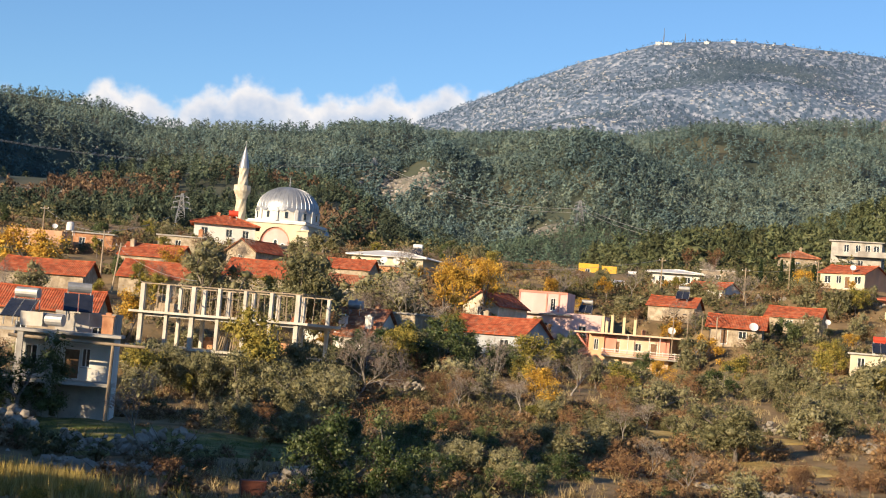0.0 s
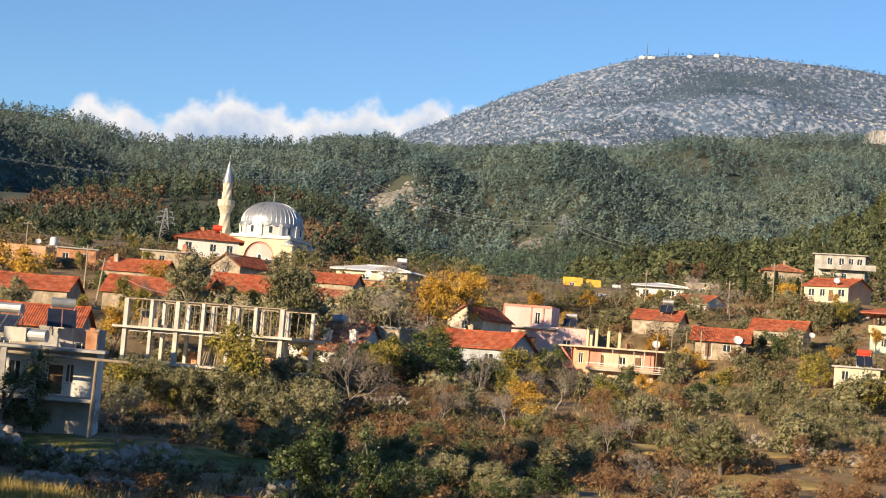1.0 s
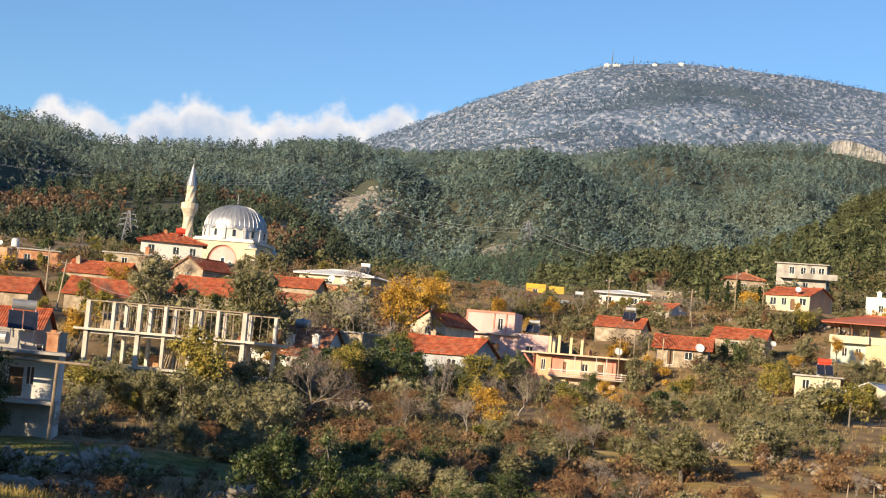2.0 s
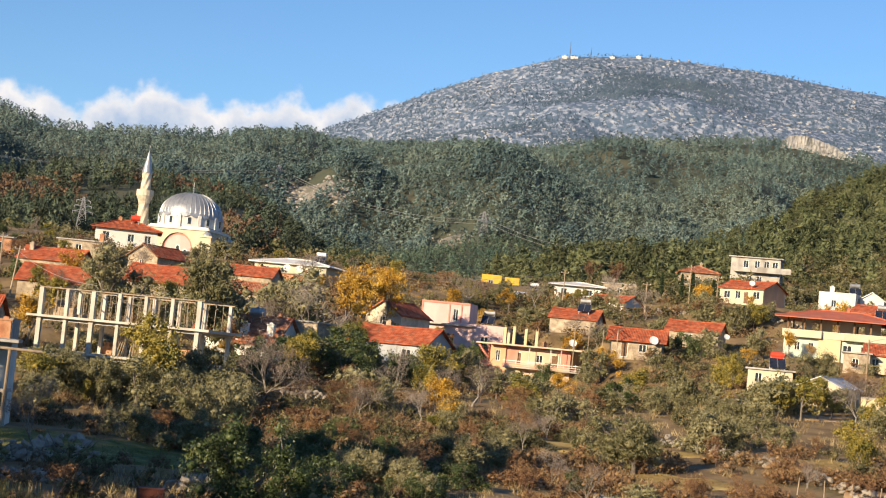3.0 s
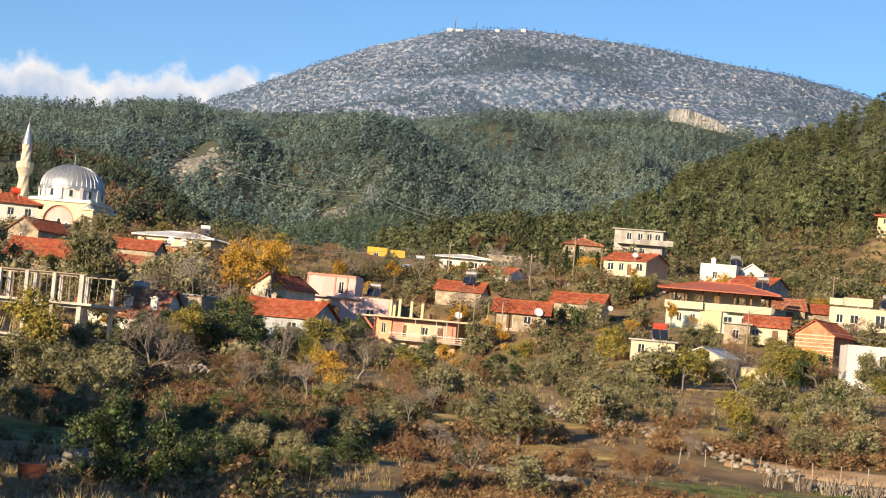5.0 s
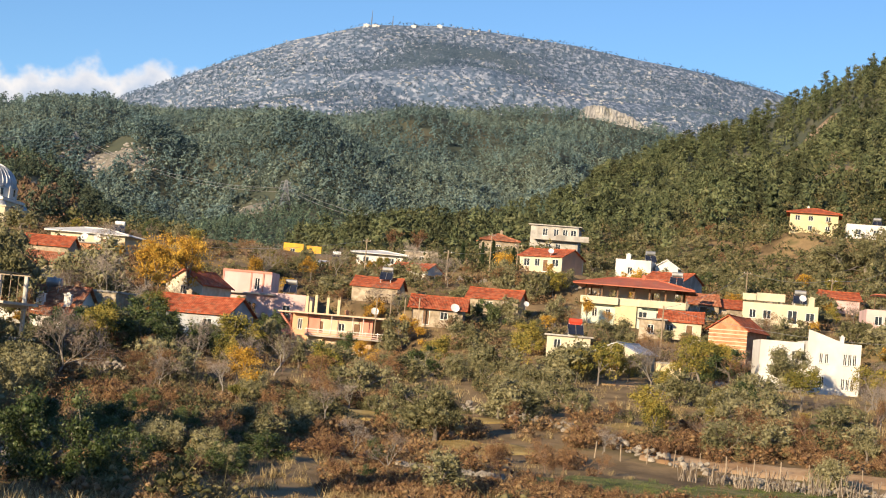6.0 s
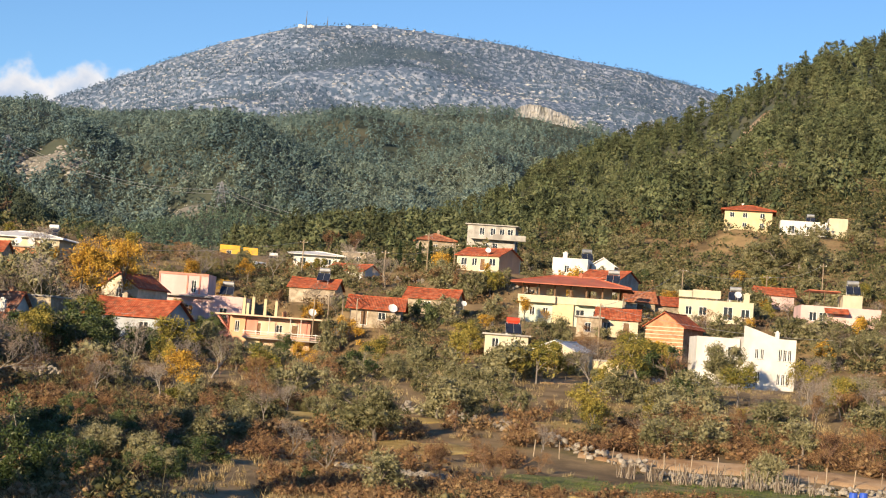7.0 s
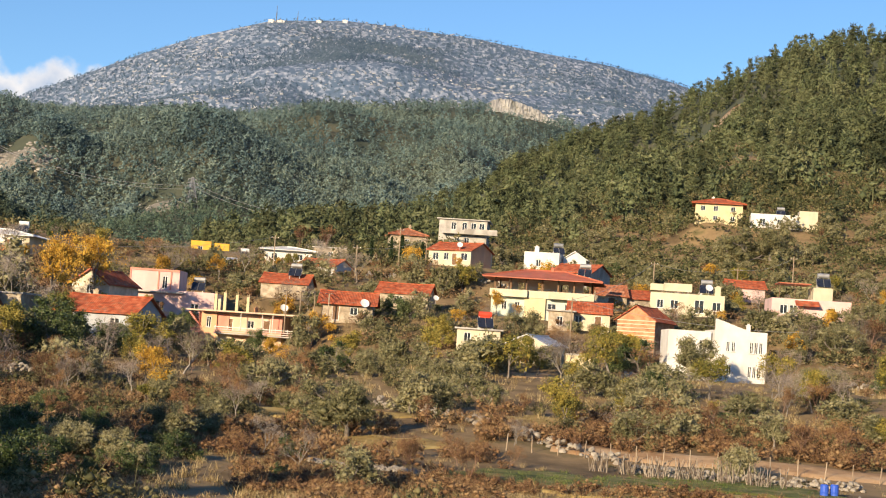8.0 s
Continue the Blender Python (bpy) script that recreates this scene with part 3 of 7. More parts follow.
# ---- the village ----
def solar_heater(x, y, z, yaw, tank=None, panels=2, label="rooftop solar water heater with dark collectors and a steel tank"):
    ob = thing("solar_heater", spot(x, y, z, yaw), label, "solar heater", "solar heaters on the roofs")
    for k in range(panels):
        s = Shape()
        m = pose(-0.55 + 1.05 * k - (panels - 2) * 0.5, 0, 0.35, 42, 0, 0)
        s.box(-0.48, 0.48, -0.1, 1.75, -0.05, 0.05, m)
        s.part("collector", SOLAR, ob)
        e = Shape()
        e.box(-0.50, -0.482, -0.12, 1.77, -0.06, 0.06, m)
        e.box(0.482, 0.50, -0.12, 1.77, -0.06, 0.06, m)
        e.part("collector_frame", METAL, ob)
    for sx in (-0.8, 0.8):
        for a, b, rad in (((sx, 1.25, -0.3), (sx, 1.25, 1.7), 0.04), ((sx, 1.9, -0.3), (sx, 1.9, 1.7), 0.04), ((sx, 0.0, -0.3), (sx, 0.0, 0.35), 0.04), ((sx, 0.0, 0.3), (sx, 1.25, 1.45), 0.03)):
            f = Shape()
            f.tube(a, b, rad)
            f.part("leg", METAL, ob)
    t = Shape()
    t.tube((-0.85, 1.6, 2.0), (0.85, 1.6, 2.0), 0.36, 0.36, 14)
    t.part("tank", tank or METAL, ob, smooth=False)
    return ob


def water_tank(x, y, z, material, yaw=0, upright=False, size=1.0, label="plastic water tank on a steel stand"):
    ob = thing("water_tank", spot(x, y, z, yaw), label, "water tank")
    s = Shape()
    if upright:
        s.lathe([(0.0, 0.5 * size), (0.5 * size, 0.5 * size), (0.52 * size, 0.8 * size), (0.52 * size, 1.4 * size), (0.4 * size, 1.6 * size), (0.15 * size, 1.68 * size), (0, 1.68 * size)], 16)
    else:
        s.tube((-0.8 * size, 0, 1.0 * size), (0.8 * size, 0, 1.0 * size), 0.5 * size, 0.5 * size, 16)
        s.tube((-0.1 * size, 0, 1.45 * size), (0.1 * size, 0, 1.6 * size), 0.15 * size, 0.15 * size, 10)
    s.part("tank", material, ob)
    for a in (-0.55, 0.55):
        for b in (-0.35, 0.35):
            f = Shape()
            f.tube((a * size, b * size, -0.3), (a * size, b * size, 0.55 * size), 0.04)
            f.part("leg", METAL, ob)
    return ob


def satellite_dish(x, y, z, yaw, size=0.9, mast=0.8):
    ob = thing("satellite_dish", spot(x, y, z, yaw), "white satellite dish on a thin steel mast", "satellite dish", "satellite dishes on the roofs")
    s = Shape()
    rings = [(size * 0.5 * k / 4, 0.16 * size * (k / 4) ** 2) for k in range(5)]
    s.lathe(rings, 18)
    s.lathe([(r, q - 0.02) for r, q in reversed(rings)], 18)
    m = pose(0, 0, mast, 62, 0, 0)
    s.v = [tuple(m @ Vector(p)) for p in s.v]
    s.part("bowl", WHITE_PLASTIC, ob, smooth=True)
    a = Shape()
    a.tube((0, 0, -0.4), (0, 0, mast), 0.03)
    a.tube((0, -0.05, mast - 0.35 * size), (0, -0.5 * size, mast + 0.1), 0.015)
    a.box(-0.04, 0.04, -0.56 * size, -0.48 * size, mast + 0.06, mast + 0.14)
    a.part("mast", METAL, ob)
    return ob


def P4(plots, key):
    x, y, z, size = plots[key]
    return x, y, z


def village_west():
    W = lambda key: P4(PLOTS_WEST, key)
    x, y, z = W("solar_house")
    house("house", x - 1.3, y, z, 8.8, 7, 3.6, 8, "gable", STONE, TILE, 1.7, front=[(2, 1, 1, 1.2), (7, 1, 1, 1.2)], label="old house with weathered red tiles behind the terrace house")
    x, y, z = W("edge_roof")
    house("house", x, y, z, 10, 7, 2.9, 4, "gable", STONE, TILE, 1.6, front=[(3, 0.9, 1, 1.1)], label="low stone house with a red tiled roof")
    house("house", x - 9.5, y - 14, z - 2.6, 9, 7, 2.8, -4, "gable", WHITE, TILE_OLD, 1.5, label="low whitewashed house with old red tiles")
    x, y, z = W("far_west")
    house("house", x, y, z, 8.6, 6, 3.1, 10, "flat", PEACH, CONCRETE, front=[(2, 0.9, 1.4, 1.2), (5.6, 0.02, 1, 2.1, "door")], parapet=0.35, label="peach flat-roofed house with a parapet")
    satellite_dish(x + 3, y - 1, z + 3.4, 20)
    water_tank(x + 5.2, y, z + 3.2, WHITE_PLASTIC, upright=True, size=1.2)
    x, y, z = W("far_west_low")
    house("house", x + 1, y - 2, z, 6.5, 6, 2.7, 12, "flat", BRICK, CONCRETE, front=[(1, 0.9, 1, 1.1), (4, 0.9, 1, 1.1)], label="unplastered brick house with a flat concrete roof")
    house("house", x + 14, y + 6, z + 1.2, 7.5, 6, 2.6, 5, "flat", STONE, CONCRETE, front=[(3, 0.9, 1, 1.1)], chimneys=[(3, 0, 2.8, 1.3, 0.7, BRICK)], label="low stone house with a flat roof and brick chimney")
    x, y, z = W("low_roof")
    house("house", x, y, z, 8.6, 7.5, 2.8, 3, "gable", STONE, TILE, 2.0, label="rubble stone house with a sagging red tiled roof")
    x, y, z = W("upper_roof")
    house("house", x, y, z, 8.6, 7, 2.8, -4, "gable", STONE, TILE, 1.7, chimneys=[(-3.4, -1, 3.4, 1.4, 0.6, STONE)], label="stone house with red tiles and a stone chimney")
    x, y, z = W("olive_side")
    house("house", x, y, z, 9.0, 7.5, 2.9, -3, "gable", STONE, TILE, 2.2, label="stone house with a broad red tiled roof among olives")
    x, y, z = W("gable_front")
    house("house", x - 1.5, y, z, 6.2, 9.5, 2.9, -24, "gable", STONE, TILE, 1.9, along="y", front=[(2.4, 0.9, 0.9, 1.2)], trim=FRAME_WOOD, label="stone house showing its pale gable under red tiles")
    x, y, z = W("hipped")
    house("house", x, y, z, 11.8, 9, 4.3, 14, "hip", WHITE, TILE, 1.9, 0.9, front=[(1.4, 1.9, 1.3, 1.6), (6.2, 1.9, 1.2, 1.5), (9.4, 1.9, 1.2, 1.5)], left=[(3, 1.9, 1.2, 1.5)], label="white house with a wide hipped red tiled roof", chimneys=[(-1.5, 0, 5.6, 1.0, 0.7, BRICK)])
    water_tank(x + 1.7, y - 1.0, z + 5.6, RED_PLASTIC, 14, size=1.15, label="red water tank on the hipped roof")
    x, y, z = W("grey_hip")
    house("house", x, y, z, 13.4, 9, 2.9, -10, "hip", CREAM, SHEET_WHITE, 1.1, 0.9, front=[(1.5, 0.9, 1.3, 1.3), (5, 0.9, 1.3, 1.3), (9, 0.02, 1, 2.1, "door"), (11, 0.9, 1.2, 1.3)], label="house with a low pale sheet-metal hipped roof")
    solar_heater(x + 3.5, y, z + 3.4, -10, WHITE_PLASTIC)
    for k in range(3):
        satellite_dish(x - 0.8 + 2.2 * k, y - 8, z + 1.0, -8 + 9 * k, 1.3, 0.9)
    house("annex", x - 1.0, y - 8, z - 2.2, 9, 4, 3.0, -10, "flat", BRICK, CONCRETE, front=[(1, 0.9, 1.2, 1.2), (4, 0.02, 1, 2.1, "door")], label="brick annex with a flat concrete roof")
    x, y, z = W("middle_low")
    house("house", x, y, z, 7.6, 6.5, 2.7, 4, "gable", STONE, TILE_OLD, 1.5, front=[(3, 0.9, 1, 1.1)], label="stone house with faded red tiles")
    x, y, z = W("middle_up")
    house("house", x, y, z, 8.0, 6.5, 2.7, -5, "gable", STONE, TILE, 1.5, label="stone house with a red tiled roof below the mosque")
    x, y, z = W("tank_roof")
    house("house", x - 1, y, z, 9.5, 8, 2.8, -6, "gable", WHITE, TILE_OLD, 1.9, chimneys=[(3.4, 0.5, 4.2, 0.9, 0.6, BRICK)], label="white house with old red tiles and a roof tank")
    water_tank(x + 0.2, y - 1.5, z + 4.0, METAL, -6, label="steel water tank on the tiled roof")
    house("annex", x + 0.9, y - 5, z - 0.6, 4, 2.6, 2.4, -6, "gable", WHITE, TILE_OLD, 0.9, label="small tiled lean-to with two white chimneys", chimneys=[(-1.4, 0, 3.0, 1.2, 0.8, WHITE), (1.5, 0, 3.0, 1.3, 0.7, WHITE)])
    x, y, z = W("stone_box")
    house("stone_house", x, y, z, 5.0, 5, 3.0, -16, "flat", STONE, CONCRETE, label="flat-roofed rubble stone house", slab_over=0.2)
    x, y, z = W("blue_wall")
    house("house", x, y, z, 10.2, 7.5, 3.0, -22, "gable", PALE_BLUE, TILE, 1.9, 0.45, right=[], front=[(7.0, 0.8, 1.3, 1.4)], chimneys=[(-2.4, 1, 4.4, 1.0, 0.7, STONE)], label="grey-blue plastered house with a bright red tiled roof")
    x, y, z = W("red_gable")
    house("house", x - 1.5, y, z, 5.8, 9.5, 2.7, -22, "gable", STONE_PALE, TILE, 1.9, along="y", trim=SHEET_RED, front=[(2.3, 1.0, 0.9, 1.2)], label="stone house with red-painted bargeboards on its gable")
    # pink house: a long lower block with a taller cube on its west end
    x, y, z = W("pink")
    ob = house("pink_house", x, y, z, 13.5, 8, 4.6, -8, "flat", PINK, CONCRETE, front=[(4.6, 1.9, 1.3, 1.5), (10, 1.9, 1.2, 1.4), (1.2, 1.9, 1.2, 1.4)], parapet=0.5, label="pink plastered house of two heights with a flat roof")
    s = Shape()
    m = pose(-6.4, -3.7, 0)
    s.panel(m, 7.6, 4.55, 8.2, [(5.0, 5.3, 0.8, 1.9)])
    s.panel(pose(1.2, -3.45, 0, 0, 0, 90), 6, 4.55, 8.2, [])
    s.panel(pose(-6.4, 2.55, 0, 0, 0, -90), 6, 4.55, 8.2, [])
    s.panel(pose(1.2, 2.8, 0, 0, 0, 180), 7.6, 4.55, 8.2, [])
    up = s.part("upper_wall", PINK, ob)
    place_window(ob, m, (5.0, 5.3, 0.8, 1.9), None, None)
    s = Shape()
    s.box(-6.3, 1.1, -3.5, 2.6, 7.6, 7.8)
    s.box(-7.4, 2.2, -4.9, -3.7, 4.62, 4.85)
    s.part("slab", CONCRETE, ob)
    s = Shape()
    for u in (0.0, 4.3, 6.2):
        s.box(-6.4 + u, -6.2 + u, -3.82, -3.703, 4.85, 8.2)
    s.box(-6.4, 1.2, -3.85, -3.703, 7.9, 8.2)
    s.part("pilaster", SALMON, ob)
    solar_heater(x + 3.4, y - 1.2, z + 5.2, -8, METAL)
    water_tank(x + 0.6, y + 5, z + 6.6, WHITE_PLASTIC, upright=True, size=1.1, label="white water tank on the pink house")
    # house with the long balcony
    x, y, z = W("balcony")
    ob = house("balcony_house", x, y, z, 10.6, 8.5, 5.65, -13, "flat", PEACH_PALE, CONCRETE, front=[(2.25, 3.05, 1.05, 2.0, "door"), (5.5, 3.75, 0.95, 1.15), (7.75, 3.05, 1.05, 2.0, "door"), (8.3, 0.9, 1.1, 1.2)], parapet=0.0, label="peach and salmon house with a long balcony and unfinished roof pillars", slab_over=0.0)
    s = Shape()
    s.box(-6.7, 8.5, -6.0, 4.5, 5.88, 6.1)
    s.box(-9.1, -6.71, -4.2, 3.4, 5.88, 6.1)
    s.part("roof_edge", PEACH_PALE, ob, "thin peach roof slab with deep eaves")
    for a, b in ((-4.3, -2.55), (3.6, 5.3)):
        s = Shape()
        s.box(a, b, -4.33, -4.255, 2.9, 5.645)
        s.part("painted_panel", SALMON, ob, "salmon plaster of the upper storey")
    s = Shape()
    s.box(-4.3, 8.4, -6.0, -4.26, 2.7, 2.88)
    s.box(5.31, 8.4, -4.25, -1.0, 2.7, 2.88)
    s.part("balcony_floor", CONCRETE, ob)
    s = Shape()
    s.box(-4.3, 5.6, -6.0, -5.9, 2.89, 3.25)
    s.part("balcony_kerb", PEACH, ob)
    for k in range(3):
        s = Shape()
        s.box(-4.3, 8.4, -6.07, -6.005, 3.0 + 0.33 * k, 3.11 + 0.33 * k)
        s.box(8.33, 8.4, -6.0, -1.0, 3.0 + 0.33 * k, 3.11 + 0.33 * k)
        s.part("rail", PINK if k < 2 else WHITE, ob)
    for k in range(8):
        s = Shape()
        s.box(-4.2 + 1.77 * k, -4.1 + 1.77 * k, -5.89, -5.82, 2.89, 3.9)
        s.part("baluster", WHITE, ob)
    for u in (-0.5, 2.65, 4.2):
        s = Shape()
        s.tube((u, -5.75, 2.89), (u, -5.75, 5.87), 0.06, 0.06, 8)
        s.part("post", WHITE, ob)
    s = Shape()
    s.box(-4.2, -1.9, -4.9, -4.26, -3, 2.69)
    s.part("lower_bay", YELLOW, ob, "yellow plastered lower storey")
    tower = Shape()
    tower.panel(pose(-6.6, -4.6, 0), 2.29, -3, 5.87, [(0.75, 3.55, 0.7, 1.6), (0.7, 0.6, 0.7, 1.5)])
    tower.panel(pose(-6.6, 3.6, 0, 0, 0, -90), 7.95, -3, 5.87, [(2.0, 2.95, 1.0, 2.1)])
    tower.panel(pose(-4.31, -4.35, 0, 0, 0, 90), 0.09, -3, 5.87, [])
    tower.part("stair_tower", PEACH, ob, "peach plastered stair tower")
    place_window(ob, pose(-6.6, -4.6, 0), (0.75, 3.55, 0.7, 1.6))
    place_window(ob, pose(-6.6, -4.6, 0), (0.7, 0.6, 0.7, 1.5), None, FRAME_WOOD)
    s = Shape()
    s.box(-9.0, -6.62, -4.0, 3.2, 2.7, 2.9)
    s.box(-9.0, -8.9, -4.0, 3.2, 2.91, 3.5)
    s.box(-9.0, -6.62, -4.0, -3.9, 2.91, 3.4)
    s.box(-9.0, -8.8, 3.0, 3.2, 3.51, 5.87)
    s.part("side_landing", SALMON, ob, "salmon landing beside the stair tower")
    s = Shape()
    s.box(-9.0, -6.62, 3.21, 3.4, -3, 5.87)
    s.part("landing_wall", SALMON, ob)
    s = Shape()
    for k in range(11):
        s.box(-8.8 + 0.2 * k, -8.5 + 0.2 * k, -3.6, -2.7, 5.5 - 0.24 * k, 5.68 - 0.24 * k)
    s.tube((-8.9, -3.65, 6.0), (-6.7, -3.65, 3.4), 0.05)
    s.part("outside_stair", SALMON, ob)
    for u, v, top in ((-4.85, -3.8, 8.5), (-3.2, -5.0, 8.7), (-1.7, -3.8, 8.5), (-0.05, -3.8, 8.3), (-5.6, 1.5, 7.9)):
        s = Shape()
        s.box(u - 0.2, u + 0.2, v - 0.2, v + 0.2, 6.1, top)
        for q in (-0.1, 0.1):
            s.tube((u + q, v - 0.08, top), (u + q * 1.4, v - 0.08, top + 0.4), 0.02)
        s.part("roof_pillar", YELLOW, ob, "unfinished beige concrete pillar")
    chimney(ob, 0.7, -1.5, 6.15, 0.6, 0.5, BRICK)
    satellite_dish(x + 4.3, y - 5.6, z + 6.1, 10, 1.15, 0.9)


def village_east():
    E = lambda key: P4(PLOTS_EAST, key)
    x, y, z = E("amber")
    house("house", x - 1.5, y, z, 4.6, 6, 3.1, 0, "flat", AMBER, CONCRETE, front=[(1.6, 1, 1.1, 1.2)], parapet=0.3, label="amber yellow flat-roofed house")
    house("house", x + 3.2, y + 1, z, 3.4, 6, 2.7, 0, "flat", AMBER, CONCRETE, parapet=0.5, label="amber yellow flat-roofed annex")
    x, y, z = E("flat_grey")
    house("house", x, y, z, 11, 8, 2.6, -6, "gable", WHITE, SHEET_GREY, 0.6, front=[(1.5, 0.9, 1.2, 1.1), (5, 0.9, 1.2, 1.1), (8.2, 0.02, 1, 2.1, "door")], label="long low house under a grey sheet-metal roof")
    solar_heater(x + 1.2, y - 1, z + 3.0, 4, WHITE_PLASTIC)
    house("house", x - 9, y - 10, z - 1.6, 5, 6, 3.4, -4, "flat", WHITE, SHEET_WHITE, label="small white house with a flat roof", front=[(2, 1, 1.1, 1.2)])
    x, y, z = E("white_hip")
    house("house", x, y, z, 9.4, 8, 2.8, -6, "hip", WHITE, SHEET_WHITE, 0.8, 1.1, front=[(1.4, 0.9, 1.2, 1.2), (4.4, 0.02, 1, 2.1, "door"), (6.4, 0.9, 1.2, 1.2)], label="white house with a pale low-hipped sheet roof")
    x, y, z = E("stone_far")
    house("house", x, y, z, 7, 6, 2.8, -15, "flat", STONE, CONCRETE, front=[(3, 0.9, 1, 1.1)], label="flat-roofed stone house at the valley's edge", chimneys=[(-2, 0, 2.9, 0.8, 0.5, STONE)])
    house("house", x + 7.5, y - 14, z - 3.0, 7, 5.5, 2.6, -8, "flat", CONCRETE, CONCRETE, front=[(4, 0.9, 1, 1.1)], label="grey concrete outbuilding with a stepped roof", chimneys=[(2.2, 0, 2.7, 1.8, 0.8, CREAM)])
    x, y, z = E("small_red")
    house("house", x, y, z, 7.4, 7, 2.8, -30, "gable", WHITE, TILE, 1.3, right=[(3, 0.9, 1, 1.1)], label="small white house with a red tiled roof")
    x, y, z = E("panel_red")
    house("house", x, y, z - 0.3, 7.4, 7, 2.8, -12, "gable", STONE, TILE, 1.5, label="stone house with a red tiled roof and solar panels")
    solar_heater(x + 0.9, y - 2.2, z + 3.4, -10, METAL)
    x, y, z = E("porch_red")
    house("house", x, y, z, 7.2, 7, 2.7, -7, "gable", STONE, TILE, 1.6, 0.7, front=[(1.5, 0.02, 1.0, 2.1, "door"), (4, 0.9, 1.1, 1.1)], label="low stone house with a deep-eaved red tiled roof")
    satellite_dish(x + 1.9, y - 4.6, z + 1.7, 10, 1.3, 0.9)
    s = thing("pergola", spot(x - 6.0, y - 3, z + 0.2, -5), "dark timber pergola overgrown with bare vines", "pergola")
    for a in (-3, -1, 1, 3):
        q = Shape()
        q.tube((a, -1.5, -2.5), (a, -1.5, 3.4), 0.09)
        q.part("post", TIMBER, s)
    q = Shape()
    for k in range(9):
        q.tube((-3.5 + 0.85 * k, -2, 3.45), (-3.4 + 0.85 * k, 2.5, 3.6), 0.06)
    q.part("rafter", TIMBER, s)
    x, y, z = E("stone_red")
    house("house", x, y, z, 8.0, 6.5, 2.5, -16, "gable", STONE, TILE, 1.5, front=[(3.0, 0.9, 1.0, 1.0), (5.6, 0.02, 1.0, 2.0, "door")], label="rubble stone house with patched red tiles")
    satellite_dish(x + 4.2, y - 4, z + 1.2, 15, 0.9, 0.7)
    x, y, z = E("peach")
    house("house", x - 0.4, y, z, 8.4, 7.5, 2.8, -37, "gable", CREAM, TILE, 1.4, end_wall=PEACH, front=[(0.8, 0.9, 1.2, 1.3), (3.0, 0.9, 1.0, 1.3), (4.6, 0.02, 1.0, 2.1, "door"), (6.4, 0.9, 1.3, 1.3)], label="cream house with peach end walls and a red tiled roof", deep=2)
    satellite_dish(x - 1.2, y - 4.5, z + 2.8, 0, 1.0, 0.7)
    # unfinished grey house
    x, y, z = E("shell")
    ob = house("unfinished_house", x, y, z, 9.6, 8, 5.7, -12, "flat", CONCRETE, CONCRETE, front=[(2.4, 3.7, 1.0, 1.5), (4.6, 3.7, 1.0, 1.5), (6.4, 3.7, 1.0, 1.5), (8.0, 3.7, 1.1, 1.5), (3.2, 0.9, 1.0, 1.3), (5.2, 0.9, 1.0, 1.3)], left=[(2, 3.7, 1, 1.5)], label="unfinished grey concrete house of two storeys", slab_over=0.5)
    s = Shape()
    s.box(-4.0, 7.0, -5.6, -4.03, 2.8, 3.0)
    s.box(0.4, 7.0, -5.6, -5.5, 3.0, 3.9)
    s.part("balcony", CONCRETE, ob)
    x, y, z = E("behind_cypress")
    house("house", x, y, z, 7.4, 7, 2.9, 0, "hip", STONE, TILE_OLD, 1.5, 0.6, front=[(3, 0.9, 1, 1.1)], label="stone house with a low hipped tiled roof behind cypresses", chimneys=[(0.5, 0, 4.2, 0.8, 0.5, STONE)])
    x, y, z = E("white_cube")
    house("house", x - 1.8, y, z, 6.4, 6.5, 3.1, -18, "flat", WHITE, CONCRETE, front=[(2.2, 0.8, 0.9, 1.3)], right=[(2.6, 0.9, 1.2, 1.3)], parapet=0.35, label="white cubic house with a parapet", chimneys=[(-1.4, 0, 3.2, 1.3, 0.8, WHITE)])
    house("annex", x + 4.4, y + 1, z, 4.2, 5.5, 2.8, -18, "gable", WHITE, SHEET_GREY, 1.3, along="y", label="white annex with a grey pitched roof")
    solar_heater(x + 0.9, y - 0.5, z + 3.2, 0, METAL)
    # long two-tone house under one wide hipped roof on posts
    x, y, z = E("two_tone")
    ob = house("two_tone_house", x, y, z, 15.4, 9, 3.1, -14, "flat", PALE_GREEN, CONCRETE, front=[(1.6, 0.95, 0.8, 1.3), (3.6, 0.95, 0.8, 1.3), (6.0, 0.95, 0.8, 1.3), (8.6, 0.95, 1.3, 1.3), (11.2, 0.95, 1.3, 1.3), (13.4, 0.95, 0.9, 1.3)], right=[(3, 0.9, 1.2, 1.3)], label="pale green and yellow house with open top floor, red roof", slab_over=0.1)
    s = Shape()
    s.box(-7.9, -2.2, -5.6, -4.56, 2.9, 4.0)
    s.box(-2.19, 1.0, -5.0, -4.56, 2.9, 4.0)
    s.box(1.01, 7.9, -5.8, -4.56, 2.9, 4.0)
    s.part("balcony_front", CREAM, ob, "cream balcony parapet")
    s = Shape()
    s.box(-2.6, 0.6, -4.9, -4.56, -2, 2.9)
    s.part("bay", YELLOW, ob, "yellow bay on the front")
    for k in range(7):
        for v in (-4.3, 4.0):
            s = Shape()
            s.box(-7.4 + 2.4 * k, -7.15 + 2.4 * k, v, v + 0.25, 3.3, 5.85)
            s.part("post", FRAME_WOOD, ob)
    s = Shape()
    s.panel(pose(-5.5, -1.2, 0), 11.5, 3.31, 5.8, [(1.5, 4.1, 1.0, 1.2), (4.5, 3.4, 1, 2.0), (8, 4.1, 1.2, 1.2)])
    s.part("inner_wall", CREAM, ob)
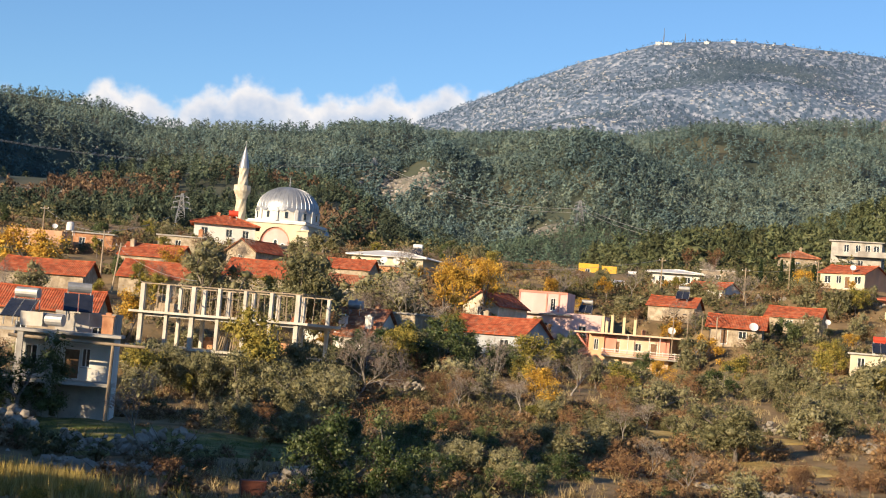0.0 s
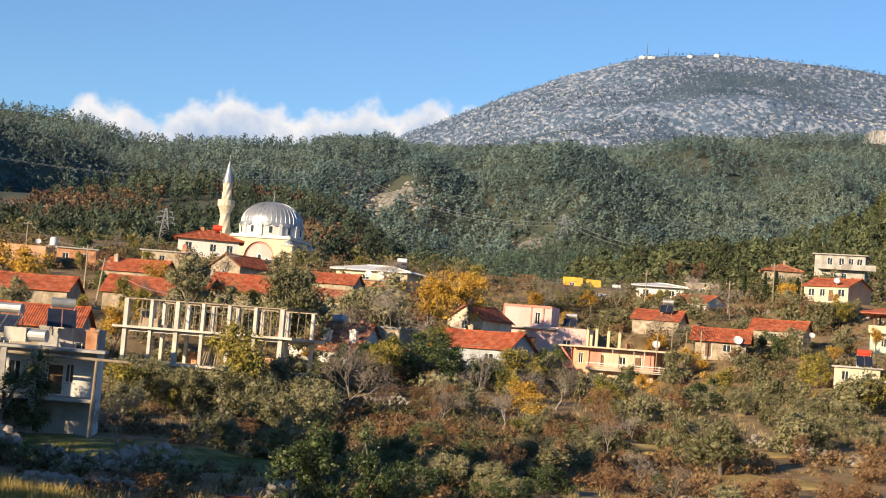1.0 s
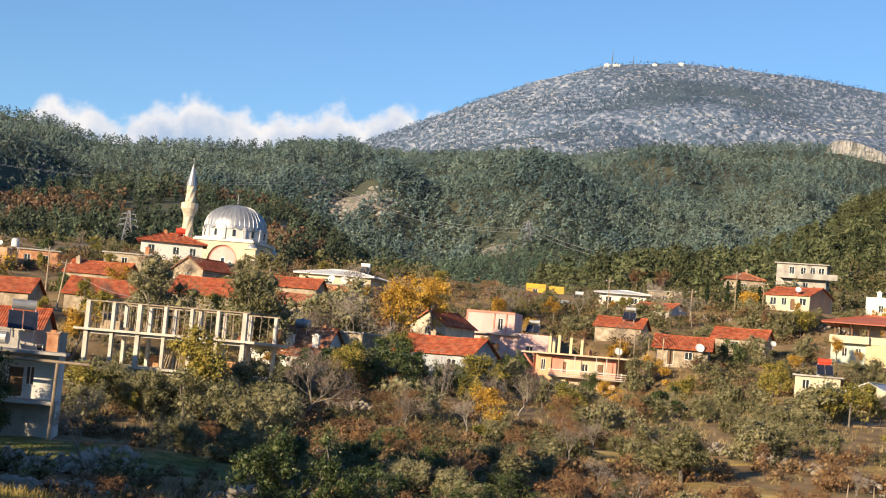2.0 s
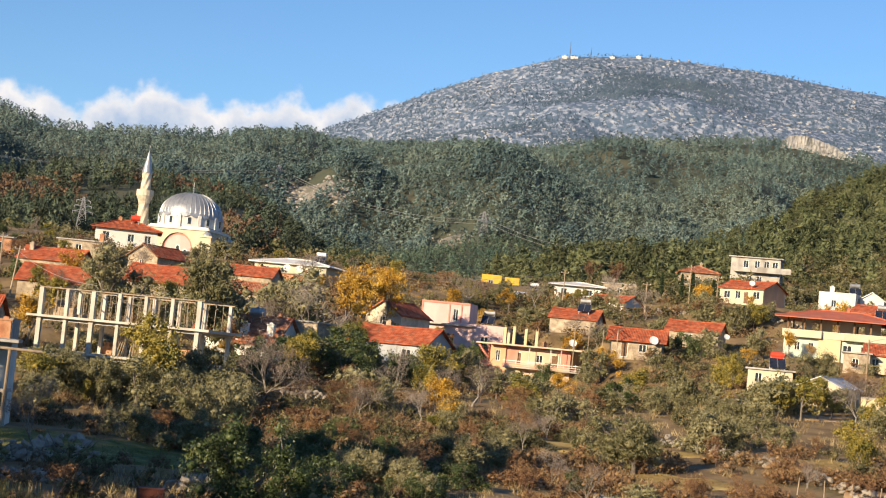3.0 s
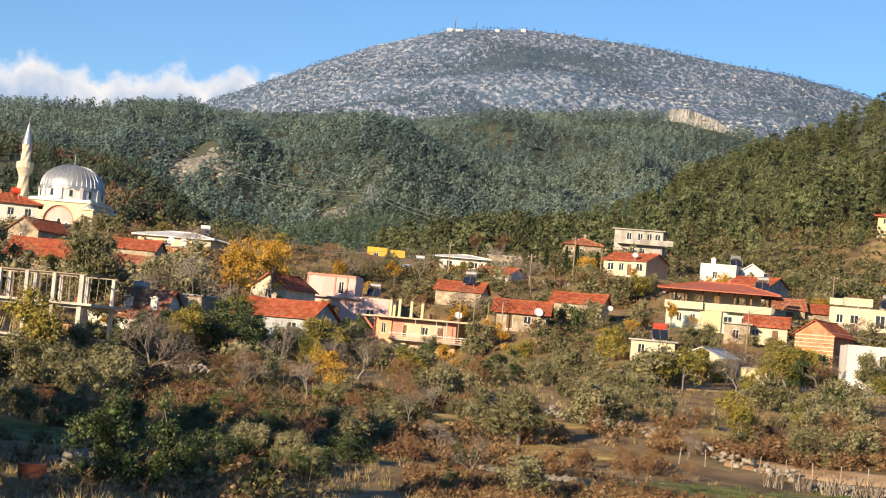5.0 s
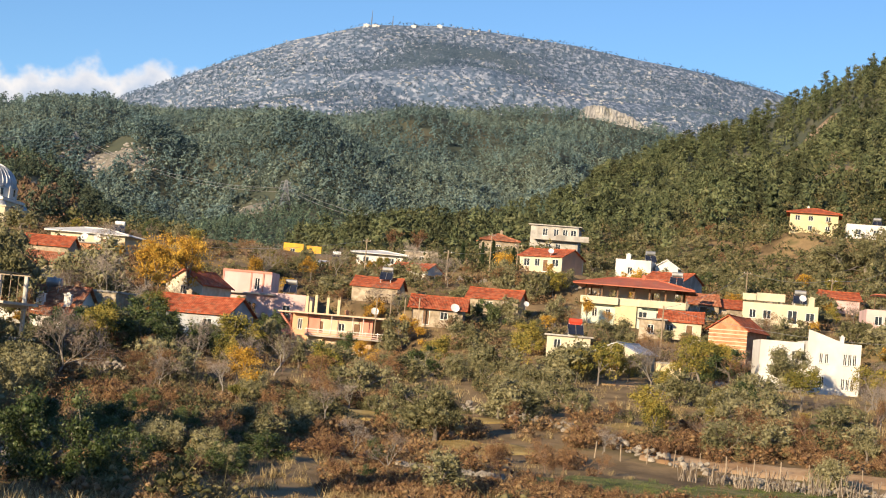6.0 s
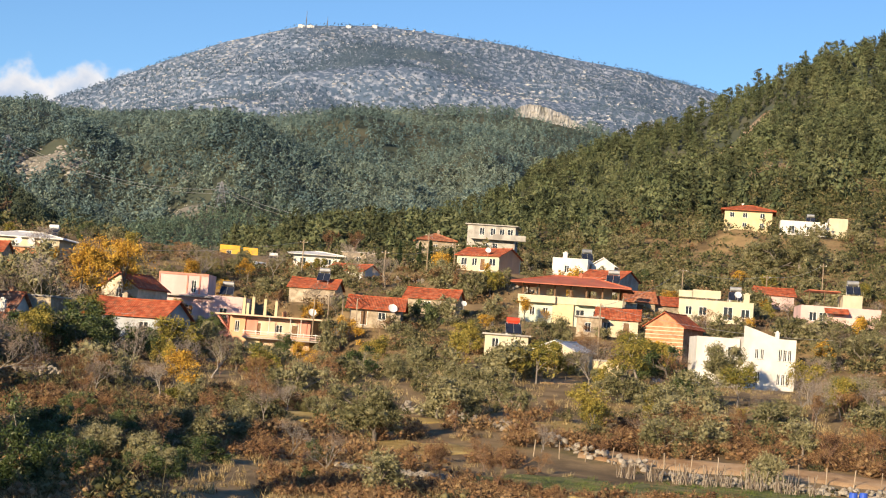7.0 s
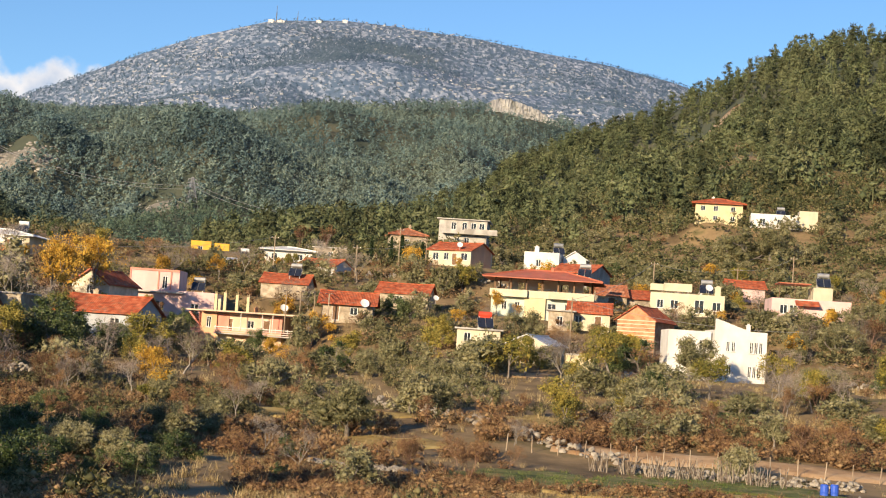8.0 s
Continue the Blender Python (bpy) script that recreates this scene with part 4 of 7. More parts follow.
    hip_roof(ob, 15.6, 9.6, 5.85, 1.5, 1.3, SHEET_RED)
    chimney(ob, 1.0, 0.0, 7.1, 0.7, 0.5, SHEET_RED)
    solar_heater(x + 5.6, y - 2.4, z + 6.5, -14, METAL)
    x, y, z = E("tall_gable")
    house("house", x, y, z, 7.4, 8, 2.9, -36, "gable", CONCRETE, TILE, 1.5, right=[(3, 1, 1, 1.1)], label="grey plastered house with a red tiled roof")
    x, y, z = E("barn")
    house("barn", x - 1.8, y, z, 4.6, 6, 2.6, -4, "gable", STONE, TILE_OLD, 1.6, front=[(1.6, 0.02, 1.3, 2.1, "door")], label="tumbledown stone barn with uneven red tiles")
    house("barn", x + 2.4, y + 0.8, z, 4.4, 5.5, 2.4, 8, "gable", STONE, TILE, 1.3, label="lower stone barn with red tiles")
    x, y, z = E("small_low")
    house("house", x, y, z, 6.0, 5.5, 2.7, -12, "gable", CREAM, TILE, 1.4, front=[(1, 0.9, 1, 1.1), (3.8, 0.02, 1, 2.1, "door")], label="small cream house with a red tiled roof")
    house("house", x - 4.6, y - 2.4, z - 1.0, 3.6, 4, 3.4, -12, "flat", STONE, CONCRETE, front=[(1.2, 1.4, 0.9, 1.3)], label="narrow stone house with an arched window")
    x, y, z = E("brick")
    ob = house("brick_house", x + 0.3, y, z, 5.4, 8.5, 3.5, -32, "gable", BRICK, TILE, 1.8, along="y", label="unplastered brick and stone house under bright red tiles")
    for k in range(7):
        s = Shape()
        s.box(-2.75, 2.75, -4.30, -4.253, 0.2 + 0.5 * k, 0.32 + 0.5 * k)
        s.part("tie_course", CREAM, ob)
    x, y, z = E("cream")
    ob = house("cream_house", x - 0.4, y, z, 11.0, 8, 2.9, -16, "flat", CREAM, CONCRETE, front=[(1.0, 0.9, 1.0, 1.3), (3.0, 0.9, 1.2, 1.3), (6.6, 0.4, 1.4, 2.0), (9.2, 0.9, 1.3, 1.3)], parapet=0.3, label="cream house with a flat roof and a roof parapet")
    s = Shape()
    s.box(-5.6, -3.6, -3.9, -3.5, 3.51, 4.5)
    s.box(-3.59, 0.6, -3.7, -3.5, 3.51, 4.7)
    s.part("parapet", CREAM, ob)
    chimney(ob, 4.4, -1.4, 3.6, 0.9, 0.9, CREAM)
    solar_heater(x + 2.2, y - 1, z + 3.4, -12, METAL)
    satellite_dish(x + 1.8, y - 3.5, z + 3.5, 0, 1.1, 0.8)
    x, y, z = E("little_red")
    house("house", x, y, z, 6.2, 5.5, 2.5, -6, "gable", PINK, TILE, 1.2, front=[(1, 0.9, 1, 1)], label="little pink house with red tiles")
    # white two-storey house
    x, y, z = E("white")
    ob = house("white_house", x + 2.75, y, z, 6.7, 8, 6.3, -6, "flat", WHITE, CONCRETE, front=[(1.5, 4.1, 0.5, 1.3), (2.2, 4.1, 0.5, 1.3), (4.5, 4.0, 0.5, 1.5), (5.1, 4.0, 0.5, 1.5), (5.7, 4.0, 0.5, 1.5), (1.7, 1.2, 0.6, 1.3), (4.4, 0.9, 0.5, 1.5), (5.0, 0.9, 0.5, 1.5), (5.6, 0.9, 0.5, 1.5)], parapet=0.5, label="white plastered two-storey house behind an olive tree")
    s = Shape()
    m = pose(-3.35, -4.02, 0)
    for side in (0,):
        s.v += [tuple(m @ Vector(p)) for p in ((0, 0, 6.8), (4.6, 0, 6.8), (0.2, 0, 8.2), (0, 0, 8.2), (0, 0.25, 6.8), (4.6, 0.25, 6.8), (0.2, 0.25, 8.2), (0, 0.25, 8.2))]
        s.f += [(0, 1, 2, 3), (7, 6, 5, 4), (1, 5, 6, 2), (2, 6, 7, 3), (3, 7, 4, 0)]
        s.uv += [(0, 0)] * 20
    s.part("raked_parapet", WHITE, ob)
    house("white_wing", x - 3.45, y + 1.6, z, 5.5, 7, 6.0, -6, "flat", WHITE, CONCRETE, front=[(4.0, 4.0, 0.9, 1.4), (4.0, 1.2, 0.9, 1.3)], parapet=0.5, label="white plastered wing of the two-storey house")
    chimney(ob, 1.8, 1, 6.8, 0.9, 0.5, WHITE)
    x, y, z = E("rose")
    ob = house("house", x - 0.5, y, z, 11.4, 8, 2.9, -10, "flat", PINK, CONCRETE, front=[(1.2, 0.9, 1.1, 1.3), (2.6, 0.9, 1.1, 1.3), (8, 0.9, 1.2, 1.2)], parapet=0.2, label="rose house with a roof terrace and red awning")
    s = Shape()
    s.box(-4.6, 0.0, -3.0, 2.0, 5.3, 5.45)
    s.part("canopy", SHEET_RED, ob)
    for a in (-4.5, -2.3, -0.1):
        s = Shape()
        s.tube((a, -2.9, 2.9), (a, -2.9, 5.3), 0.05)
        s.part("post", FRAME_WOOD, ob)
    s = Shape()
    s.box(0.4, 3.2, -2.5, 2, 3.1, 5.0)
    s.part("stair_head", CREAM, ob)
    s = Shape()
    s.slab([(-2.4, -5.3, 2.2), (1.0, -5.3, 2.2), (1.0, -4.0, 2.9), (-2.4, -4.0, 2.9)], 0.12)
    s.part("porch_roof", TILE, ob)
    solar_heater(x + 1.6, y - 1, z + 5.0, -10, METAL)
    solar_heater(x - 4.5, y - 11, z - 2.8, -20, METAL)
    satellite_dish(x - 6, y - 11, z - 2.4, 0, 1.1, 0.9)
    x, y, z = E("hill_house")
    house("house", x, y, z, 11.0, 9, 4.7, -16, "hip", YELLOW, TILE, 1.5, 0.9, front=[(1.2, 2.9, 1.1, 1.2), (4.2, 2.9, 1.1, 1.2), (8.2, 2.9, 1.1, 1.2), (8.2, 0.7, 1.0, 1.1), (4.2, 0.7, 1.0, 1.1)], right=[(2, 2.4, 1.2, 2), (4.5, 2.4, 1.2, 2)], label="yellow two-storey house with a hipped red roof on the hill", chimneys=[(-1.5, 0, 5.7, 0.8, 0.5, WHITE)])
    x, y, z = E("hill_white")
    house("house", x, y, z, 11, 7, 3.0, -14, "flat", WHITE, CONCRETE, front=[(2, 0.9, 1.3, 1.3), (6, 0.9, 1.3, 1.3)], parapet=0.3, label="long white flat-roofed house on the hill")
    house("house", x + 7.2, y - 2.4, z - 1.6, 4.2, 6, 5.6, -14, "flat", CREAM, CONCRETE, end_wall=CONCRETE, parapet=0.4, label="narrow grey and cream block beside the white house")
    solar_heater(x + 1.6, y, z + 3.2, -14, METAL)
    x, y, z = E("shed")
    house("shed", x, y, z, 4.8, 7, 2.3, -30, "gable", CREAM, SHEET_GREY, 1.0, along="y", front=[(1.3, 0.02, 2.2, 1.9, "door")], label="cream garage with a grey sheet-metal pitched roof")
    house("annex", x + 5.0, y - 1, z - 0.6, 3, 3, 1.8, -10, "flat", YELLOW, CONCRETE, slab_over=0.05, label="low yellow walled store beside the garage")
    x, y = 29.9, 219.0
    house("house", x, y, 11.6, 5.6, 5, 2.3, -8, "flat", CREAM, CONCRETE, front=[(0.9, 0.7, 0.9, 1.2), (3.8, 0.7, 0.9, 1.1)], label="small cream house with a flat concrete roof")
    water_tank(x + 0.5, y - 0.5, 14.5, RED_PLASTIC, size=0.9, label="red water tank on a solar stand")
    solar_heater(x + 0.6, y - 2.2, 14.0, 0, RED_PLASTIC, label="solar water heater with a red tank")


village_west()
village_east()


# ---- the mosque, the concrete frame and the terrace house ----
def arc(cx, z, rad, n=14):
    return [(cx + rad * math.cos(math.pi * k / n), z + rad * math.sin(math.pi * k / n)) for k in range(n + 1)]


def mosque():
    x, y, z, size = PLOTS_WEST["mosque"]
    ob = thing("mosque", spot(x - 0.6, y, z, -8), "cream mosque with a ribbed grey lead dome", "mosque")
    half, top = 6.6, 6.6
    for turn in (0, 90, 180, 270):
        m = Matrix.Rotation(radians(turn), 4, "Z")
        s = Shape()
        # wall with a great round-arched recess
        out = [(-half, -4), (-3.4, -4), (-3.4, 2.0)] + [(a, b) for a, b in reversed(arc(0, 2.0, 3.4))][1:-1] + [(3.4, 2.0), (3.4, -4), (half, -4), (half, top), (0, top), (-half, top)]
        left_side = [(-half, -4), (-3.4, -4), (-3.4, 2.0), (-3.4, top), (-half, top)]
        right_side = [(3.4, -4), (half, -4), (half, top), (3.4, top), (3.4, 2.0)]
        for poly in (left_side, right_side):
            s.quad([m @ Vector((a, -half, b)) for a, b in poly])
        up = [(a, b) for a, b in reversed(arc(0, 2.0, 3.4))]
        for k in range(len(up) - 1):
            (a, b), (c, d) = up[k], up[k + 1]
            s.quad([m @ Vector(p) for p in ((a, -half, b), (c, -half, d), (c, -half, top), (a, -half, top))])
            s.quad([m @ Vector(p) for p in ((a, -half + 0.5, b), (c, -half + 0.5, d), (c, -half, d), (a, -half, b))])
        for sx in (-3.4, 3.4):
            s.quad([m @ Vector(p) for p in ((sx, -half, -4), (sx, -half + 0.5, -4), (sx, -half + 0.5, 2), (sx, -half, 2))])
        s.part("wall", CREAM, ob)
        t = Shape()
        ring = [(-3.4, -4), (3.4, -4)] + arc(0, 2.0, 3.4)
        t.quad([m @ Vector((a, -half + 0.5, b)) for a, b in ring])
        infill = t.part("tympanum", PINK, ob, "pink arched infill with windows")
        b = Shape()
        for k in range(14):
            (a, c), (e, f) = arc(0, 2.0, 3.4)[k], arc(0, 2.0, 3.4)[k + 1]
            for r0, r1 in ((1.0, 0.88),):
                b.quad([m @ Vector((px, -half + 0.42, pz)) for px, pz in ((a * r1, 2 + (c - 2) * r1), (e * r1, 2 + (f - 2) * r1), (e, f), (a, c))])
        b.part("arch_band", SALMON, ob)
        for cx, hi in ((-1.7, 1.5), (0, 2.3), (1.7, 1.5)):
            w = Shape()
            pts = [(cx - 0.55, -0.6), (cx + 0.55, -0.6)] + arc(cx, hi, 0.55, 8)
            w.quad([m @ Vector((a, -half + 0.46, b2)) for a, b2 in pts])
            w.part("window", FRAME_WHITE, ob)
            g = Shape()
            pts = [(cx - 0.36, -0.4), (cx + 0.36, -0.4)] + arc(cx, hi, 0.36, 8)
            g.quad([m @ Vector((a, -half + 0.44, b2)) for a, b2 in pts])
            g.part("pane", GLASS, ob)
        c = Shape()
        c.box(-half - 0.35, half + 0.35, -half - 0.35, -half - 0.004, top - 0.45, top + 0.05, m)
        c.part("cornice", WHITE, ob)
    s = Shape()
    s.box(-half, half, -half, half, top - 0.02, top + 0.25)
    s.part("roof_terrace", LEAD, ob)
    # lower wings with their own arches
    for sx, sy in ((1, -1), (-1, -1), (1, 1), (-1, 1)):
        s = Shape()
        s.box(sx * half - 1.2, sx * half + 1.2, sy * half - 1.2, sy * half + 1.2, -4, 4.7)
        s.box(sx * half - 1.5, sx * half + 1.5, sy * half - 1.5, sy * half + 1.5, 4.71, 5.0)
        s.part("corner_tower", CREAM, ob)
        q = Shape()
        q.lathe([(1.1, 5.01), (1.05, 5.3), (0.8, 5.7), (0.4, 6.0), (0, 6.1)], 12, (sx * half, sy * half))
        q.part("small_cap", LEAD, ob)
    # lower east wing with an arched window
    s = Shape()
    s.box(half + 1.21, half + 3.6, -half + 0.4, half - 0.6, -4, 3.7)
    s.box(half + 1.21, half + 3.9, -half + 0.1, half - 0.3, 3.71, 4.05)
    wing = s.part("side_wing", CREAM, ob)
    s = Shape()
    s.quad([Vector((a, -half + 0.38, b)) for a, b in [(half + 1.5, -4), (half + 3.3, -4)] + arc(half + 2.4, 1.6, 0.9, 10)])
    s.part("wing_arch", PINK, wing)
    # drum with buttresses and windows
    s = Shape()
    s.lathe([(6.7, top + 0.2), (6.7, top + 2.7), (6.4, top + 2.9)], 48)
    drum = s.part("drum", WHITE, ob)
    for k in range(20):
        g = 2 * math.pi * k / 20
        m = Matrix.Rotation(g, 4, "Z")
        if k % 2:
            b = Shape()
            b.box(6.6, 7.0, -0.35, 0.35, top + 0.2, top + 2.4, m)
            b.tube(m @ Vector((6.55, 0, top + 2.4)), m @ Vector((7.05, 0, top + 2.4)), 0.42, 0.42, 10)
            b.part("buttress", WHITE, drum)
        else:
            b = Shape()
            b.box(6.7, 6.78, -0.32, 0.32, top + 0.8, top + 2.2, m)
            b.part("drum_window", GLASS, drum)
    # scalloped rim
    s = Shape()
    n = 80
    for k in range(n):
        a0, a1 = 2 * math.pi * k / n, 2 * math.pi * (k + 1) / n
        d0, d1 = 0.25 + 0.5 * abs(math.sin(10 * a0)), 0.25 + 0.5 * abs(math.sin(10 * a1))
        p = lambda a, r, zz: (r * math.cos(a), r * math.sin(a), zz)
        s.quad([p(a0, 6.95, top + 3.0 - d0), p(a1, 6.95, top + 3.0 - d1), p(a1, 6.8, top + 3.15), p(a0, 6.8, top + 3.15)])
        s.quad([p(a0, 6.8, top + 3.15), p(a1, 6.8, top + 3.15), p(a1, 5.9, top + 3.8), p(a0, 5.9, top + 3.8)])
    s.part("dome_rim", LEAD, ob)
    s = Shape()
    prof = [(6.75 * math.cos(a), top + 3.05 + 5.0 * math.sin(a)) for a in [k * math.pi / 2 / 14 for k in range(14)]] + [(0.02, top + 8.05)]
    s.lathe(prof, 96)
    s.part("dome", LEAD, ob, smooth=True)
    for k in range(40):
        r = Shape()
        g = 2 * math.pi * k / 40
        for i in range(11):
            (ra, za), (rb, zb) = prof[i], prof[i + 1]
            r.tube((ra * math.cos(g), ra * math.sin(g), za), (rb * math.cos(g), rb * math.sin(g), zb), 0.085, 0.075, 4, False)
        r.part("dome_rib", LEAD, ob)
    s = Shape()
    s.tube((0, 0, top + 8.0), (0, 0, top + 10.3), 0.09, 0.05)
    for q, rad in ((8.5, 0.3), (9.1, 0.22), (9.6, 0.15)):
        s.lathe([(0.02, top + q - rad), (rad, top + q), (0.02, top + q + rad)], 10)
    s.part("finial", METAL, ob)
    # minaret
    m = thing("minaret", spot(-88.1, 361.0, 28.0, 0), "pale stone minaret with spiral fluting, one balcony and a pointed cap", "minaret")
    s = Shape()

    def fluted(z0, z1, r0, r1, twist, steps=18, n=24):
        base = len(s.v)
        for i in range(steps + 1):
            f = i / steps
            for k in range(n):
                g = 2 * math.pi * k / n + twist * f
                rad = (r0 + (r1 - r0) * f) * (1.0 + 0.075 * math.cos(6 * (2 * math.pi * k / n)))
                s.v.append((rad * math.cos(g), rad * math.sin(g), z0 + (z1 - z0) * f))
        for i in range(steps):
            for k in range(n):
                q = (k + 1) % n
                s.f.append((base + i * n + k, base + i * n + q, base + (i + 1) * n + q, base + (i + 1) * n + k))
                s.uv.extend([(0, 0)] * 4)
    fluted(-4, 11.6, 1.25, 1.12, 4.2)
    fluted(14.4, 18.3, 1.02, 0.95, 1.4)
    s.part("shaft", STONE_PALE, m)
    s = Shape()
    s.lathe([(1.2, 11.4), (1.35, 12.0), (1.6, 12.5), (1.85, 13.0), (1.9, 13.1), (1.9, 13.25), (1.0, 13.25), (1.0, 14.5)], 16)
    s.lathe([(1.88, 13.24), (1.88, 14.3), (1.76, 14.3), (1.76, 13.24)], 16)
    s.part("balcony", STONE_PALE, m)
    s = Shape()
    s.lathe([(1.15, 18.1), (1.1, 18.4), (0.85, 19.6), (0.55, 21.0), (0.25, 22.3), (0.06, 23.0), (0.05, 23.8), (0.01, 24.3)], 16)
    s.part("cap", LEAD, m)


mosque()


def concrete_frame():
    x, y, z, size = PLOTS_WEST["frame"]
    ob = thing("unfinished_building", spot(x, y, 0, -9), "unfinished concrete frame with bare columns, slabs and timber props", "building site")
    length, deep = 16.4, 9.0
    floors = (8.2, 11.45)
    n = 7
    for lv in floors:
        s = Shape()
        s.box(-length / 2 - 0.9, length / 2 + 0.9, -deep / 2 - 0.5, deep / 2, lv - 0.22, lv)
        s.part("slab", CONCRETE_NEW, ob)
        for v in (-deep / 2 + 0.15, deep / 2 - 0.4):
            s = Shape()
            s.box(-length / 2, length / 2, v, v + 0.25, lv - 0.5, lv - 0.225)
            s.part("beam", CONCRETE_NEW, ob)
    rng = random.Random(5)
    for i in range(n):
        for k, v in enumerate((-deep / 2 + 0.1, deep / 2 - 0.3)):
            u = -length / 2 + 0.2 + (length - 0.6) * i / (n - 1)
            w = 0.42 if k == 0 and i in (0, 2, 6) else 0.32
            for a, b in ((4.0, 7.975), (8.2, 11.225), (11.45, 14.0)):
                s = Shape()
                s.box(u - w / 2, u + w / 2, v - 0.2, v + 0.2, a, b - 0.003)
                s.part("column", CONCRETE_NEW, ob)
    for v in (-deep / 2 + 0.1, deep / 2 - 0.3):
        s = Shape()
        s.box(-length / 2, length / 2, v - 0.08, v + 0.08, 14.0, 14.1)
        s.part("formwork_beam", TIMBER, ob)
    for k in range(9):
        s = Shape()
        u = -length / 2 + length * k / 8
        s.box(u - 0.06, u + 0.06, -deep / 2, deep / 2 - 0.2, 14.105, 14.19)
        s.part("formwork_board", TIMBER, ob)
    for v in (-deep / 2 + 0.3, -1.5, 2.2):
        for k in range(17):
            u = -length / 2 + 0.4 + (length - 0.8) * (k + rng.uniform(-0.3, 0.3)) / 16
            s = Shape()
            s.tube((u, v, 11.46), (u + rng.uniform(-0.1, 0.1), v + rng.uniform(-0.1, 0.1), 14.0), 0.035, 0.03, 5)
            s.part("prop", TIMBER, ob)
    for a, b, c in ((2.0, 1.4, 1.6), (-4.4, 2.6, 1.0), (5.0, -1.0, 1.2)):
        s = Shape()
        s.box(a, a + c, b, b + 1.0, 8.21, 9.0)
        s.box(a + 0.1, a + c - 0.3, b + 0.1, b + 0.8, 9.0, 9.4)
        s.part("stacked_material", BRICK, ob)
    for k in range(9):
        s = Shape()
        s.tube((-1.9 + 0.28 * k, -0.6, 8.21), (-1.3 + 0.16 * k, 0.3, 11.1), 0.06, 0.05, 5)
        s.part("leaning_plank", TIMBER, ob)
    s = Shape()
    s.box(-length / 2 + 1.0, -length / 2 + 4.0, -3.4, -2.2, 11.46, 11.75)
    s.box(-length / 2 + 1.4, -length / 2 + 3.0, -3.3, -2.4, 11.751, 12.3)
    s.part("formwork_panel", TIMBER, ob)


concrete_frame()


def terrace_house():
    x, y, z, size = PLOTS_WEST["terrace_house"]
    ob = house("terrace_house", x - 2.6, y + 1.2, 5.9, 6.6, 5.5, 3.05, 13, "flat", WHITE, CONCRETE, front=[(0.7, 0.7, 0.8, 1.5), (3.3, 0.02, 1.1, 2.1, "door"), (4.5, 0.9, 0.6, 1.3)], label="whitewashed house with a columned terrace and flat roof", slab_over=0.3, deep=4)
    s = Shape()
    s.box(-4.6, 3.6, -6.0, -2.8, -0.25, -0.02)
    s.box(-4.4, 3.4, -2.9, -2.78, -4.0, -0.26)
    s.part("terrace", CONCRETE, ob)
    s = Shape()
    s.box(-4.7, 4.0, -6.3, -3.06, 3.06, 3.24)
    s.part("canopy_slab", CONCRETE, ob)
    for u in (-4.2, -2.6, -0.5):
        s = Shape()
        s.box(u - 0.19, u + 0.19, -6.2, -5.82, -4.2, 3.055)
        s.part("column", CONCRETE, ob)
    s = Shape()
    s.tube((-3.4, -6.0, 2.75), (5.6, -6.2, 2.62), 0.12, 0.1, 8)
    s.part("timber_beam", TIMBER, ob)
    s = Shape()
    s.tube((3.4, -6.2, -3.5), (3.5, -6.15, 2.6), 0.13, 0.11, 8)
    s.part("timber_post", TIMBER, ob)
    s = Shape()
    s.tube((-4.2, -6.1, 0.95), (-0.6, -6.1, 0.95), 0.03)
    s.tube((-4.2, -6.1, 0.15), (-0.6, -6.1, 0.15), 0.03)
    for k in range(22):
        s.tube((-4.2 + 0.165 * k, -6.1, 0.15), (-4.2 + 0.165 * k, -6.1, 0.95), 0.014, sides=4)
    s.part("railing", METAL, ob)
    tank = thing("roof_tank", spot(-40.0, 110.3, 9.35, -4), "white boxy water tank with a steel cylinder beside it", "water tank")
    s = Shape()
    s.box(-1.2, 0.4, -0.5, 0.5, 0.0, 0.95)
    # white tank in a concrete colour, greyed for the shade it stands in
    s.part("box_tank", CONCRETE_NEW, tank)
    s = Shape()
    s.tube((0.45, 0, 0.5), (1.7, 0, 0.5), 0.42, 0.42, 14)
    s.part("cylinder_tank", METAL, tank)
    solar_heater(-42.3, 111.6, 9.6, -8, METAL)
    # tank in steel grey, not white, toned down for the shade
    solar_heater(-39.4, 116.2, 10.3, 20, METAL)
    house("annex", -39.6, 119.5, 7.4, 4.2, 4, 3.0, 10, "flat", CONCRETE, CONCRETE, front=[(2.6, 1.3, 0.9, 0.9)], label="grey concrete annex with a small window", slab_over=0.05)
    chimney(ob, 2.4, 1.6, 3.2, 1.3, 0.8, BRICK)


terrace_house()


# ---- pylons, masts, poles and cables ----
DARK_STEEL = shader("weathered_dark_steel", ((0.10, 0.12, 0.15), (0.16, 0.18, 0.21)), 0.5, 0.7)


